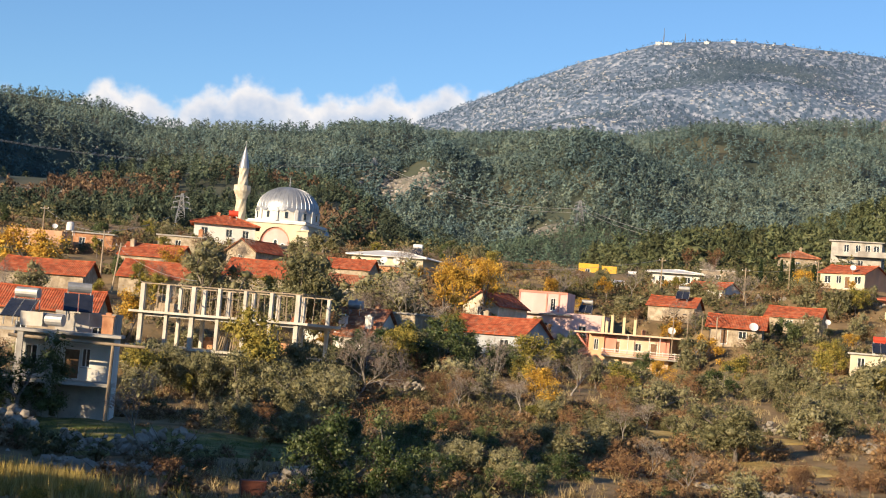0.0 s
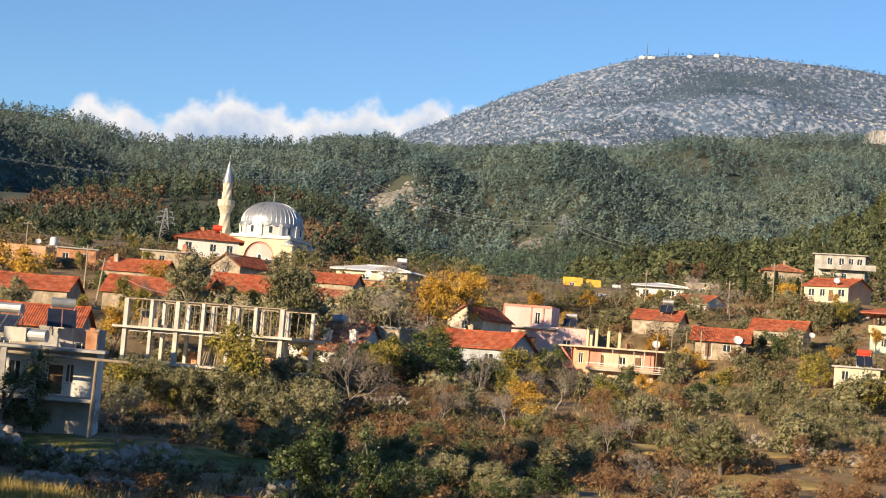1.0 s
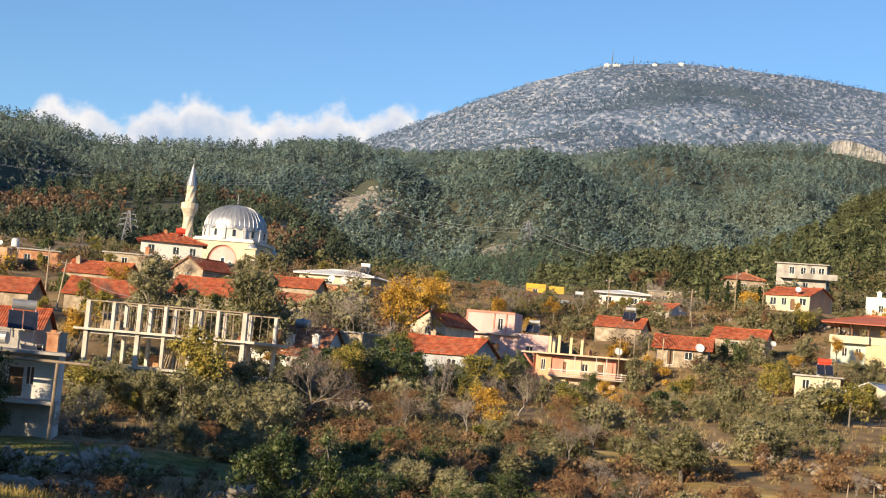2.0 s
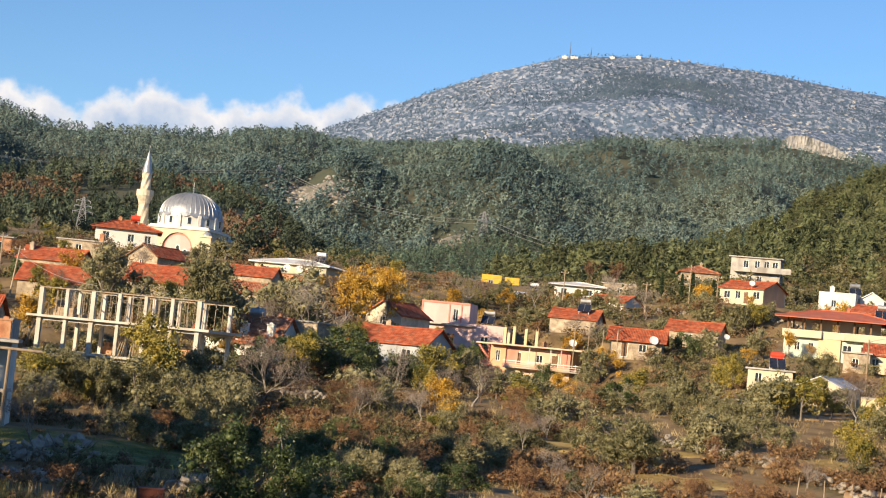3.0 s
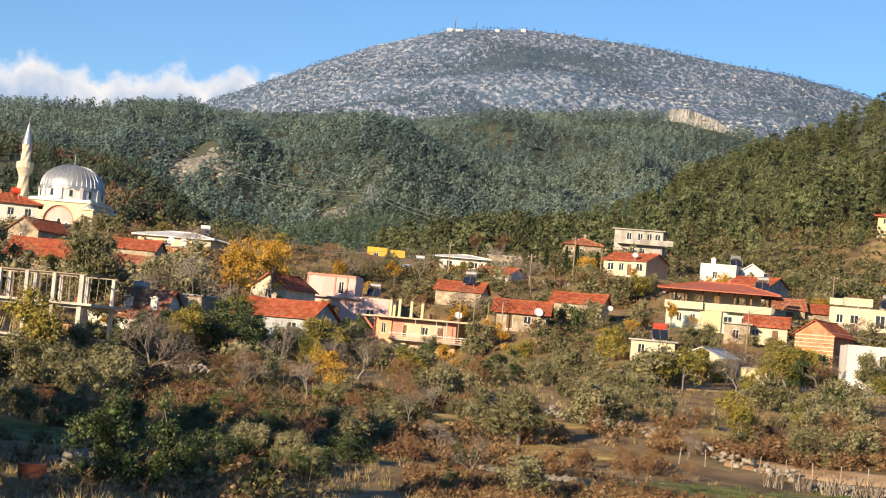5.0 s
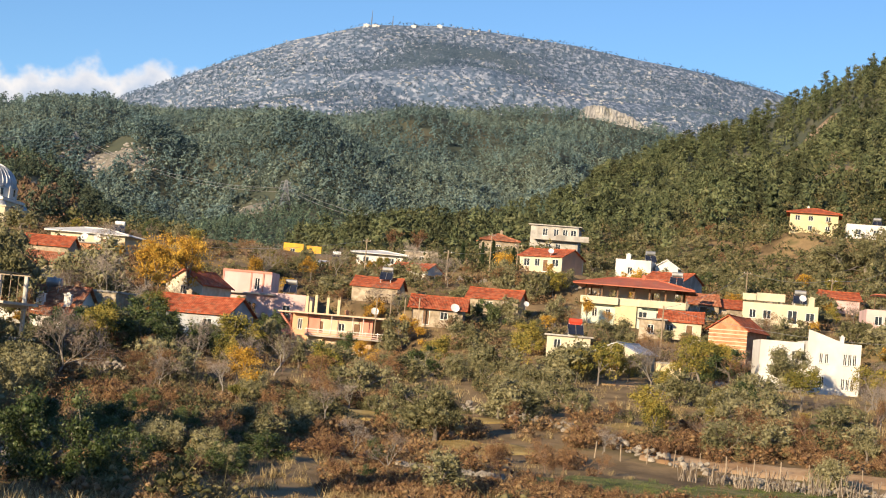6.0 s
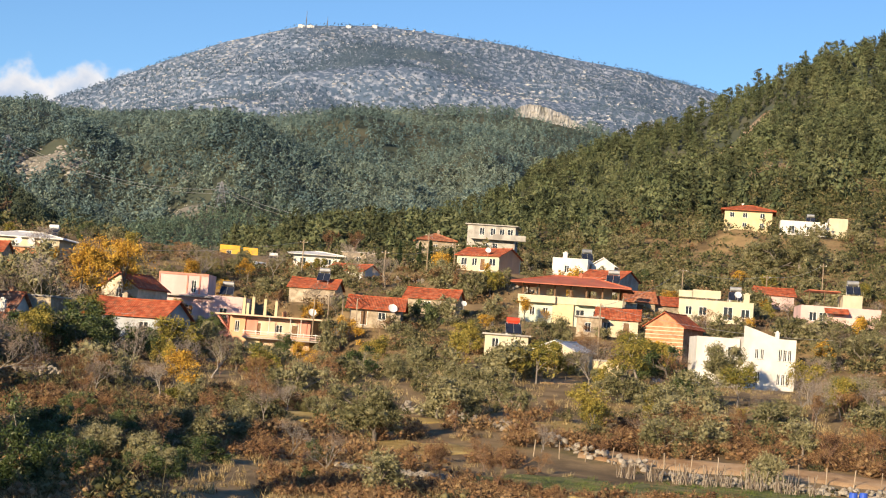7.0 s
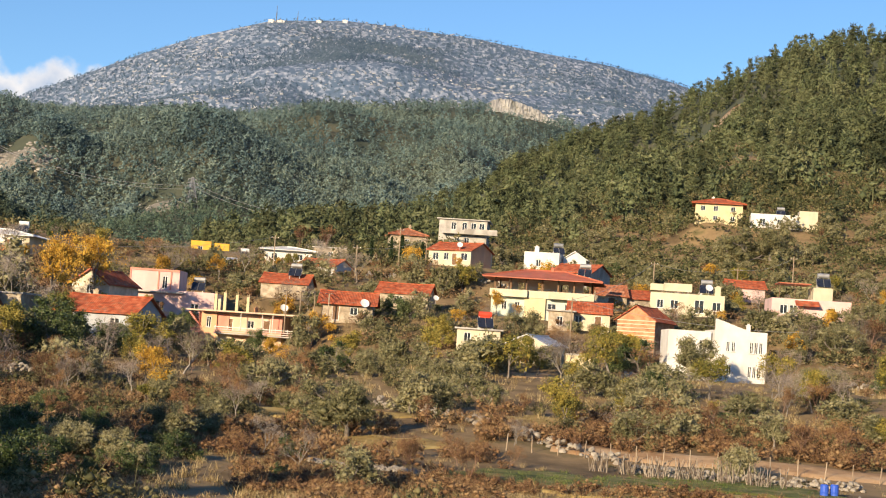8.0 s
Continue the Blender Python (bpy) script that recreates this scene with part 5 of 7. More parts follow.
def pylon(x, y, high, wide, label="galvanised lattice power pylon"):
    z = height(x, y) - 0.5
    ob = thing("power_pylon", spot(x, y, z, 20), label, "pylon", "power pylons")
    thick = high * 0.010
    w = lambda f: wide * (1 - f) * 0.5 + wide * 0.06
    levels = [0, 0.2, 0.38, 0.54, 0.68, 0.8, 0.9, 1.0]
    corners = ((-1, -1), (1, -1), (1, 1), (-1, 1))
    for cx, cy in corners:
        s = Shape()
        s.tube((cx * w(0), cy * w(0), 0), (cx * w(1), cy * w(1), high), thick, thick, 4)
        s.part("leg", METAL, ob)
    s = Shape()
    for a, b in zip(levels, levels[1:]):
        for k in range(4):
            p, q = corners[k], corners[(k + 1) % 4]
            s.tube((p[0] * w(a), p[1] * w(a), high * a), (q[0] * w(b), q[1] * w(b), high * b), thick * 0.7, sides=3)
            s.tube((q[0] * w(a), q[1] * w(a), high * a), (p[0] * w(b), p[1] * w(b), high * b), thick * 0.7, sides=3)
            s.tube((p[0] * w(b), p[1] * w(b), high * b), (q[0] * w(b), q[1] * w(b), high * b), thick * 0.7, sides=3)
    s.part("bracing", METAL, ob)
    arms = []
    for f, reach in ((0.70, 0.20), (0.82, 0.17), (0.93, 0.14)):
        for sx in (-1, 1):
            s = Shape()
            s.tube((0, 0, high * f), (sx * high * reach, 0, high * f), thick * 0.9, sides=4)
            s.tube((0, 0, high * (f + 0.05)), (sx * high * reach, 0, high * f), thick * 0.7, sides=4)
            s.tube((sx * high * reach, 0, high * f), (sx * high * reach, 0, high * (f - 0.05)), thick, sides=4)
            s.part("cross_arm", METAL, ob)
            arms.append(ob.matrix_world @ Vector((sx * high * reach, 0, high * (f - 0.05))))
    return arms


def cable(a, b, sag, rad, label="slack overhead power cable", n=16, material=None):
    a, b = Vector(a), Vector(b)
    s = Shape()
    pts = [a.lerp(b, k / n) - Vector((0, 0, sag * 4 * (k / n) * (1 - k / n))) for k in range(n + 1)]
    s.chain(pts, rad, 4)
    ob = s.part("cable", material or METAL)
    tagged(ob, label, "cable", "overhead cables")


def power_line():
    a1 = pylon(-38.0, 969.0, 18.5, 6.0)
    a2 = pylon(-183.0, 1111.0, 12.5, 5.0)
    a3 = pylon(-114.3, 407.0, 12.0, 3.2)
    for k in (1, 3):
        cable(a2[k], a1[k], 9.0, 0.09)
        cable(a1[k], (40.0 + 2 * k, 900.0, 78.0 + k), 5.0, 0.09)
        cable((-440.0 + 3 * k, 1010.0, 121.0), a2[k], 9.0, 0.09)
    for x, h in ((10.5, 44.0), (64.0, 30.0)):
        y = 4255.0
        ob = thing("radio_mast", spot(x, y, height(x, y) - 1, 0), "thin steel radio mast on the summit", "radio mast", "summit masts")
        s = Shape()
        s.tube((0, 0, 0), (0, 0, h), 1.3, 0.5, 5)
        s.tube((0, 0, h * 0.35), (0, 0, h * 0.6), 1.5, 1.2, 5)
        s.part("mast", DARK_STEEL, ob)
    for x, w, h in ((-2.0, 14, 5), (22.0, 18, 3), (118.0, 12, 3), (184.0, 12, 4)):
        y = 4260.0
        ob = thing("summit_station", spot(x, y, height(x, y), 0), "small white station building on the summit", "building")
        s = Shape()
        s.box(-w / 2, w / 2, -5, 5, -3, h)
        s.part("wall", WHITE, ob)
        s = Shape()
        s.box(-w / 2 - 1, w / 2 + 1, -6, 6, h + 0.01, h + 0.8)
        s.lathe([(2, h + 0.8), (2.2, h + 2), (1.4, h + 3.4), (0, h + 3.8)], 10)
        s.part("roof", WHITE, ob)


power_line()


def utility_pole(x, y, high, lean=0.0, lamp=False):
    z = height(x, y)
    ob = thing("utility_pole", pose(x, y, z - 0.3, 0, lean, 15), "weathered timber utility pole with a cross-arm", "utility pole", "utility poles in the village")
    s = Shape()
    s.tube((0, 0, 0), (0, 0, high), 0.13, 0.09, 8)
    s.part("pole", TIMBER, ob)
    s = Shape()
    s.box(-0.7, 0.7, -0.05, 0.05, high - 0.5, high - 0.4)
    s.part("cross_arm", TIMBER, ob)
    for u in (-0.6, 0.0, 0.6):
        s = Shape()
        s.tube((u, 0, high - 0.4), (u, 0, high - 0.22), 0.05, 0.03, 6)
        s.part("insulator", WHITE_PLASTIC, ob)
    if lamp:
        s = Shape()
        s.tube((0, 0, high - 0.9), (0, -1.1, high - 0.5), 0.03)
        s.box(-0.12, 0.12, -1.5, -1.0, high - 0.55, high - 0.42)
        s.part("street_light", METAL, ob)
    return Vector((x, y, z + high - 0.6))


def poles():
    west = [utility_pole(-70.0, 219.0, 7.0, 6), utility_pole(-74.0, 226.0, 8.0), utility_pole(-98.6, 269.0, 8.0, lamp=True), utility_pole(-25.2, 258.0, 7.0, lamp=True)]
    east = [utility_pole(3.5, 300.0, 7.0), utility_pole(42.5, 221.5, 7.5), utility_pole(67.9, 282.0, 7.0), utility_pole(83.3, 284.5, 6.5, lamp=True), utility_pole(94.0, 287.0, 9.0), utility_pole(27.0, 316.0, 8.0), utility_pole(30.5, 300.0, 7.0), utility_pole(17.5, 290.0, 6.5)]
    for a, b in ((west[0], west[1]), (west[1], west[2]), (west[0], Vector((-40.0, 150.0, 14.4))), (west[1], Vector((-114.3, 407.0, 39.0))), (west[3], east[0]), (east[1], east[2]), (east[2], east[3]), (east[3], east[4]), (east[5], east[6]), (east[6], east[7]), (east[1], Vector((72.0, 214.0, 16.5)))):
        cable(a, b, 0.9, 0.022, "thin sagging village wire", 10)


poles()


# ---- trees: x, y and height ----
OLIVES = [(-48.3, 183.8, 9.1), (-35.7, 178.5, 10.6), (-39.5, 140.0, 4.6), (-36.3, 138.3, 4.3), (-32.6, 142.3, 5.4), (-29.8, 147.5, 5.1), (-27.1, 144.5, 4.0), (-27.3, 114.8, 3.2), (-22.4, 114.3, 3.5), (8.2, 131.2, 4.9), (3.7, 147.0, 2.0), (5.2, 146.9, 1.9), (-1.5, 128.5, 2.7), (-6.6, 99.3, 2.0), (-6.7, 126.3, 2.6), (-6.7, 150.3, 3.0), (-27.8, 129.6, 3.6), (53.5, 201.0, 5.8), (35.6, 224.7, 5.5), (12.1, 175.6, 3.3), (15.0, 175.4, 2.7), (18.5, 174.5, 2.7), (79.1, 220.2, 5.9), (73.6, 220.0, 4.7), (103.8, 347.3, 9.1), (109.0, 348.3, 8.6), (102.4, 353.5, 6.8), (33.4, 280.5, 3.3), (38.2, 280.9, 3.6)]
OLIVES_SMALL = [(-1.3, 275.0, 3.7), (3.2, 284.0, 3.8), (29.2, 192.3, 2.9), (34.1, 196.1, 3.3), (58.7, 235.8, 4.5), (87.5, 232.6, 5.0), (19.6, 271.8, 3.2), (57.8, 300.5, 3.1), (94.7, 349.9, 3.4), (77.2, 354.2, 3.0), (-2.2, 125.0, 2.1), (-6.4, 125.8, 2.2), (-7.0, 103.8, 2.0), (-32.3, 222.7, 9.4), (-32.2, 212.6, 7.9), (-39.9, 249.3, 4.7), (99.3, 289.4, 5.1), (75.5, 229.9, 4.9)]
FIGS = [(-32.5, 142.3, 8.1), (-21.0, 190.8, 5.0), (41.5, 191.0, 6.7), (26.4, 140.0, 4.8), (24.4, 219.1, 5.2), (37.2, 160.2, 3.0), (53.4, 136.4, 3.0), (33.5, 171.8, 3.5), (77.7, 268.0, 3.8)]
AUTUMN = [(-9.2, 150.7, 4.7), (-25.9, 236.6, 10.9), (-22.5, 242.0, 9.9), (-28.0, 233.3, 9.3), (-51.4, 167.3, 6.0), (-74.8, 201.6, 8.8), (63.6, 276.3, 3.8), (36.6, 248.3, 4.2), (28.2, 233.3, 3.6), (-9.5, 275.3, 2.8), (-62.0, 219.4, 7.2), (90.1, 327.9, 4.0), (2.7, 228.0, 4.2), (105.6, 273.3, 4.9)]
BARE = [(-24.1, 148.0, 9.0), (-14.1, 167.9, 6.3), (-30.0, 101.7, 5.3), (-6.1, 170.4, 5.4), (-8.6, 173.3, 4.7), (3.8, 106.4, 3.4), (1.6, 115.0, 2.9), (47.5, 161.7, 3.4), (83.2, 227.2, 6.5), (9.0, 261.8, 4.4), (16.1, 317.1, 5.3), (12.2, 328.3, 6.6), (63.9, 227.7, 3.2), (-27.7, 203.1, 9.8), (5.9, 263.9, 4.4), (1.5, 148.0, 3.0)]
RUSSET = [(-18.8, 168.0, 3.3), (-31.5, 174.7, 4.2), (-1.7, 162.5, 3.8), (5.5, 170.4, 4.0), (-16.7, 127.4, 2.4), (-14.8, 129.2, 2.2), (-12.5, 132.9, 2.0), (5.9, 163.4, 3.6), (-1.2, 148.5, 3.5), (51.7, 158.8, 3.4), (55.2, 159.2, 3.7), (14.8, 106.5, 3.4), (15.4, 371.7, 6.7), (10.0, 379.9, 6.8), (-22.1, 79.5, 2.4)]
EVERGREEN = [(-39.6, 105.8, 6.3), (-13.9, 85.9, 5.6), (1.1, 236.0, 4.0), (-10.2, 240.3, 4.0), (-9.3, 257.8, 3.9)]
CYPRESSES = [(27.7, 318.8, 6.5), (25.9, 321.0, 5.9), (31.4, 316.4, 5.6), (22.7, 329.2, 5.5)]
BUSHES = [(-7.2, 84.7, 1.8), (-23.0, 64.5, 1.4), (-24.7, 74.5, 1.2), (-8.0, 144.8, 1.9)]


# ---- plants ----
def fast_mesh(name, verts, tris, material, parent=None, label="", slots=None):
    me = bpy.data.meshes.new(name)
    n, t = len(verts), len(tris)
    me.vertices.add(n)
    me.vertices.foreach_set("co", np.asarray(verts, np.float32).ravel())
    me.loops.add(3 * t)
    me.loops.foreach_set("vertex_index", np.asarray(tris, np.int32).ravel())
    me.polygons.add(t)
    me.polygons.foreach_set("loop_start", np.arange(0, 3 * t, 3, dtype=np.int32))
    for m in (material if isinstance(material, (list, tuple)) else (material,)):
        me.materials.append(m)
    if slots is not None:
        me.polygons.foreach_set("material_index", np.asarray(slots, np.int32))
    me.update(calc_edges=True)
    ob = new(name, me)
    if parent is not None:
        ob.parent = parent
    if label:
        ob["label"] = label
    return ob


def units(rng, n):
    v = rng.normal(size=(n, 3))
    return v / np.linalg.norm(v, axis=1)[:, None]


def leaf_cloud(rng, centres, radius, per, size, long=1.6, squash=0.8, shell=0.45, narrow=0.5):
    """Single leaves (one triangle each) round the given centres; radius may be one number or one for each centre."""
    c = np.repeat(np.asarray(centres, float), per, axis=0)
    rad = np.repeat(np.broadcast_to(radius, len(centres)), per)
    n = len(c)
    d = units(rng, n)
    reach = rad * (shell + (1 - shell) * rng.random(n)) * (0.75 + 0.5 * rng.random(n))
    p = c + d * reach[:, None] * np.array([1, 1, squash])
    a = units(rng, n) * 0.8 + d * 0.5
    a /= np.linalg.norm(a, axis=1)[:, None]
    b = np.cross(a, units(rng, n))
    b /= np.linalg.norm(b, axis=1)[:, None] + 1e-9
    s = size * (0.6 + 0.8 * rng.random(n))[:, None]
    v = np.stack([p - b * s * narrow, p + b * s * narrow, p + a * s * long], 1).reshape(-1, 3)
    return v, np.arange(3 * n).reshape(-1, 3)


def lumps(rng, centres, radius, squash=0.75, fine=True):
    """A rough many-sided lump of dense foliage at each centre."""
    if fine:
        g = (1 + 5 ** 0.5) / 2
        base = np.array([(-1, g, 0), (1, g, 0), (-1, -g, 0), (1, -g, 0), (0, -1, g), (0, 1, g), (0, -1, -g), (0, 1, -g), (g, 0, -1), (g, 0, 1), (-g, 0, -1), (-g, 0, 1)]) / 1.9
        tri = np.array([(0, 11, 5), (0, 5, 1), (0, 1, 7), (0, 7, 10), (0, 10, 11), (1, 5, 9), (5, 11, 4), (11, 10, 2), (10, 7, 6), (7, 1, 8), (3, 9, 4), (3, 4, 2), (3, 2, 6), (3, 6, 8), (3, 8, 9), (4, 9, 5), (2, 4, 11), (6, 2, 10), (8, 6, 7), (9, 8, 1)])
    else:
        base = np.array([(1, 0, 0), (0, 1, 0), (-1, 0, 0), (0, -1, 0), (0, 0, 1), (0, 0, -1)], float)
        tri = np.array([(0, 1, 4), (1, 2, 4), (2, 3, 4), (3, 0, 4), (1, 0, 5), (2, 1, 5), (3, 2, 5), (0, 3, 5)])
    c = np.asarray(centres, float)
    n, k = len(c), len(base)
    a = rng.random(n) * 2 * np.pi
    turned = np.stack([base[None, :, 0] * np.cos(a)[:, None] - base[None, :, 1] * np.sin(a)[:, None], base[None, :, 0] * np.sin(a)[:, None] + base[None, :, 1] * np.cos(a)[:, None], np.broadcast_to(base[:, 2], (n, k))], -1)
    v = c[:, None] + turned * (0.7 + 0.6 * rng.random((n, k, 1))) * np.broadcast_to(radius, n)[:, None, None] * np.array([1, 1, squash])
    return v.reshape(-1, 3), ((np.arange(n) * k)[:, None, None] + tri[None]).reshape(-1, 3)


def join(*pieces):
    vs, ts, base = [], [], 0
    for v, t in pieces:
        vs.append(v)
        ts.append(t + base)
        base += len(v)
    return np.concatenate(vs), np.concatenate(ts)


def tube_mesh(segs, sides=4):
    """Tapered tubes for branches; segs: start, end, radius at start, radius at end."""
    p0 = np.array([s[0] for s in segs], float)
    p1 = np.array([s[1] for s in segs], float)
    r0, r1 = np.array([s[2] for s in segs]), np.array([s[3] for s in segs])
    d = p1 - p0
    d /= np.linalg.norm(d, axis=1)[:, None] + 1e-9
    ref = np.where(np.abs(d[:, 2:3]) < 0.9, np.array([[0, 0, 1.0]]), np.array([[1.0, 0, 0]]))
    u = np.cross(d, ref)
    u /= np.linalg.norm(u, axis=1)[:, None]
    w = np.cross(d, u)
    g = np.arange(sides) * 2 * np.pi / sides
    ring = u[:, None] * np.cos(g)[None, :, None] + w[:, None] * np.sin(g)[None, :, None]
    v = np.concatenate([p0[:, None] + ring * r0[:, None, None], p1[:, None] + ring * r1[:, None, None]], 1)
    k = np.arange(sides)
    q = (k + 1) % sides
    f = np.concatenate([np.stack([k, q, sides + q], 1), np.stack([k, sides + q, sides + k], 1)])
    n = len(segs)
    tris = (np.arange(n) * 2 * sides)[:, None, None] + f[None]
    return v.reshape(-1, 3), tris.reshape(-1, 3)


def branches(rng, trunk, reach, levels, forks, radius, lean=0.15, up=0.25, angle=0.7, shrink=0.68):
    """Segments of a branching tree and the ends of its twigs."""
    segs, tips = [], []

    def grow(p, d, length, r, level):
        steps = 3 if level == 0 else 2
        for _ in range(steps):
            d = d + rng.normal(size=3) * lean + np.array([0, 0, up * 0.3])
            d = d / np.linalg.norm(d)
            q = p + d * length / steps
            segs.append((p, q, r, r * 0.84))
            p, r = q, r * 0.84
            if level >= 1 and level < levels and rng.random() < 0.5:
                side(p, d, length, r, level)
        if level >= levels:
            tips.append(p)
            return
        for _ in range(forks[min(level, len(forks) - 1)]):
            side(p, d, length, r, level)

    def side(p, d, length, r, level):
        e = rng.normal(size=3)
        e = e - d * (e @ d)
        e /= np.linalg.norm(e) + 1e-9
        g = angle * (0.6 + 0.7 * rng.random())
        nd = d * math.cos(g) + e * math.sin(g) + np.array([0, 0, up])
        nd /= np.linalg.norm(nd)
        grow(p, nd, (reach if level == 0 else length * shrink) * (0.75 + 0.5 * rng.random()), r * 0.68, level + 1)
    grow(np.zeros(3), np.array([rng.normal() * 0.12, rng.normal() * 0.12, 1.0]), trunk, radius, 0)
    return segs, np.array(tips)


BARK = shader("grey_bark", ((0.10, 0.085, 0.07), (0.20, 0.175, 0.15), (0.28, 0.25, 0.22)), 3.0, 0.95, 0.5, per_object=0.2)
BARK_PALE = shader("pale_bark", ((0.14, 0.125, 0.11), (0.24, 0.215, 0.19), (0.34, 0.31, 0.275)), 3.0, 0.95, 0.5, per_object=0.2)
BARK_RED = shader("reddish_twigs", ((0.13, 0.07, 0.05), (0.24, 0.14, 0.10), (0.30, 0.20, 0.15)), 3.0, 0.95, 0.3, per_object=0.3)
TWIGS = shader("fine_grey_brown_twigs", ((0.15, 0.11, 0.085), (0.25, 0.20, 0.165), (0.34, 0.29, 0.25)), 0.8, 0.95, island=0.4, per_object=0.5)
OLIVE_LEAF = shader("olive_leaves", ((0.10, 0.10, 0.045), (0.18, 0.17, 0.085), (0.27, 0.25, 0.14)), 0.8, 0.6, island=0.35, per_object=0.2)
DARK_LEAF = shader("dark_evergreen_leaves", ((0.03, 0.05, 0.016), (0.065, 0.09, 0.03), (0.13, 0.155, 0.06)), 0.8, 0.45, island=0.35, per_object=0.2)
FIG_LEAF = shader("yellow_green_leaves", ((0.11, 0.11, 0.025), (0.22, 0.19, 0.04), (0.33, 0.26, 0.06)), 0.7, 0.8, island=0.4, per_object=0.25)
AUTUMN_LEAF = shader("golden_leaves", ((0.22, 0.12, 0.02), (0.46, 0.25, 0.03), (0.56, 0.36, 0.06)), 0.7, 0.8, island=0.45, per_object=0.3)
RUSSET_LEAF = shader("russet_leaves", ((0.11, 0.06, 0.032), (0.195, 0.108, 0.055), (0.28, 0.165, 0.075)), 0.7, 0.85, island=0.4, per_object=0.3)
CYPRESS_LEAF = shader("cypress_foliage", ((0.015, 0.03, 0.012), (0.03, 0.05, 0.02), (0.05, 0.075, 0.03)), 1.0, 0.8, island=0.3)
SCRUB_BROWN = shader("dry_brown_scrub", ((0.10, 0.06, 0.034), (0.185, 0.118, 0.064), (0.30, 0.205, 0.115)), 0.15, 0.9, island=0.35)
SCRUB_GREEN = shader("green_scrub", ((0.052, 0.056, 0.024), (0.105, 0.10, 0.045), (0.20, 0.175, 0.085)), 0.15, 0.85, island=0.35)
SCRUB_RUSSET = shader("russet_brambles", ((0.10, 0.055, 0.03), (0.195, 0.11, 0.055), (0.30, 0.20, 0.10)), 0.2, 0.9, island=0.35)
GOLD_GRASS = shader("golden_grass_blades", ((0.24, 0.18, 0.05), (0.40, 0.30, 0.08), (0.50, 0.40, 0.16)), 0.4, 0.9, island=0.5)
STRAW = shader("dry_grass_blades", ((0.18, 0.13, 0.06), (0.30, 0.23, 0.115), (0.42, 0.34, 0.19)), 0.2, 0.9, island=0.5)
GRASS = shader("green_grass_blades", ((0.05, 0.08, 0.015), (0.09, 0.13, 0.03), (0.15, 0.18, 0.05)), 0.2, 0.8, island=0.4)


def tree_kind(seed, kind, fine=1.0):
    """A tree about one unit high times its usual height: trunk segments, leaf vertices and triangles, usual height."""
    rng = np.random.default_rng(seed)
    thin = 1 / math.sqrt(fine)
    if kind == "olive":
        segs, tips = branches(rng, 0.6, 1.25, 2, [4, 3], 0.17, up=0.22, angle=0.85)
        c = np.concatenate([tips, tips * [1, 1, 0.8] + rng.normal(size=tips.shape) * 0.45, tips * [0.85, 0.85, 0.5] + rng.normal(size=tips.shape) * 0.3])
        c[:, 2] = np.maximum(c[:, 2], 0.45)
        v, t = leaf_cloud(rng, c, 0.35 + 0.35 * rng.random(len(c)), int(2700 * fine / len(c)), 0.1 * thin, 2.2)
    elif kind == "evergreen":
        segs, tips = branches(rng, 1.2, 1.7, 2, [5, 3], 0.16, up=0.1, angle=1.0)
        c = np.concatenate([tips, tips * [1.0, 1.0, 0.7] + rng.normal(size=tips.shape) * 0.5, tips * [0.9, 0.9, 0.35] + rng.normal(size=tips.shape) * 0.3])
        v, t = leaf_cloud(rng, c, 0.42 + 0.35 * rng.random(len(c)), int(3800 * fine / len(c)), 0.14 * thin, 1.6)
    elif kind == "fig":
        segs, tips = branches(rng, 1.3, 1.5, 2, [4, 3], 0.14, up=0.25, angle=0.75)
        c = np.concatenate([tips, tips * [1, 1, 0.8] + rng.normal(size=tips.shape) * 0.4])
        v, t = leaf_cloud(rng, c, 0.4 + 0.35 * rng.random(len(c)), int(2600 * fine / len(c)), 0.115 * thin, 1.5)
    elif kind == "autumn":
        segs, tips = branches(rng, 1.4, 1.6, 2, [4, 3], 0.14, up=0.35, angle=0.7)
        c = np.concatenate([tips, tips * [1, 1, 0.85] + rng.normal(size=tips.shape) * 0.35])
        v, t = leaf_cloud(rng, c, 0.4 + 0.35 * rng.random(len(c)), int(2200 * fine / len(c)), 0.115 * thin, 1.4)
    elif kind == "bare":
        segs, tips = branches(rng, 1.5, 1.8, 4 if fine >= 1 else 3, [4, 3, 2, 2], 0.16, up=0.18, angle=0.72, shrink=0.7, lean=0.12)
        v, t = leaf_cloud(rng, tips, 0.36, 12 if fine >= 1 else 9, 0.32, 1.2, 0.9, 0.2, 0.04)
    elif kind == "russet":
        segs, tips = branches(rng, 0.7, 1.0, 4 if fine >= 1 else 3, [4, 3, 2, 2], 0.07, up=0.3, angle=0.6, shrink=0.7)
        v, t = leaf_cloud(rng, tips, 0.25, max(3, int(1500 * fine / len(tips))), 0.07 * thin, 1.4)
    elif kind == "cypress":
        segs = [(np.zeros(3), np.array([0, 0, 5.5]), 0.16, 0.03)]
        z = rng.random(700) * 5.8 + 0.5
        w = 0.62 * np.minimum(1, (z - 0.3) / 1.4) * np.clip((6.5 - z) / 4.6, 0.05, 1)
        g = rng.random(700) * 2 * np.pi
        c = np.stack([np.cos(g) * w * 0.75, np.sin(g) * w * 0.75, z], 1)
        v, t = leaf_cloud(rng, c, 0.22, 5, 0.11, 2.4, 1.3)
        v[:, 2] = np.maximum(v[:, 2], 0.3)
    else:  # bush
        segs, tips = branches(rng, 0.25, 0.7, 2, [6, 3], 0.05, up=0.3, angle=0.8)
        v, t = leaf_cloud(rng, tips, 0.3, int(2200 * fine / len(tips)), 0.07 * thin, 2.0)
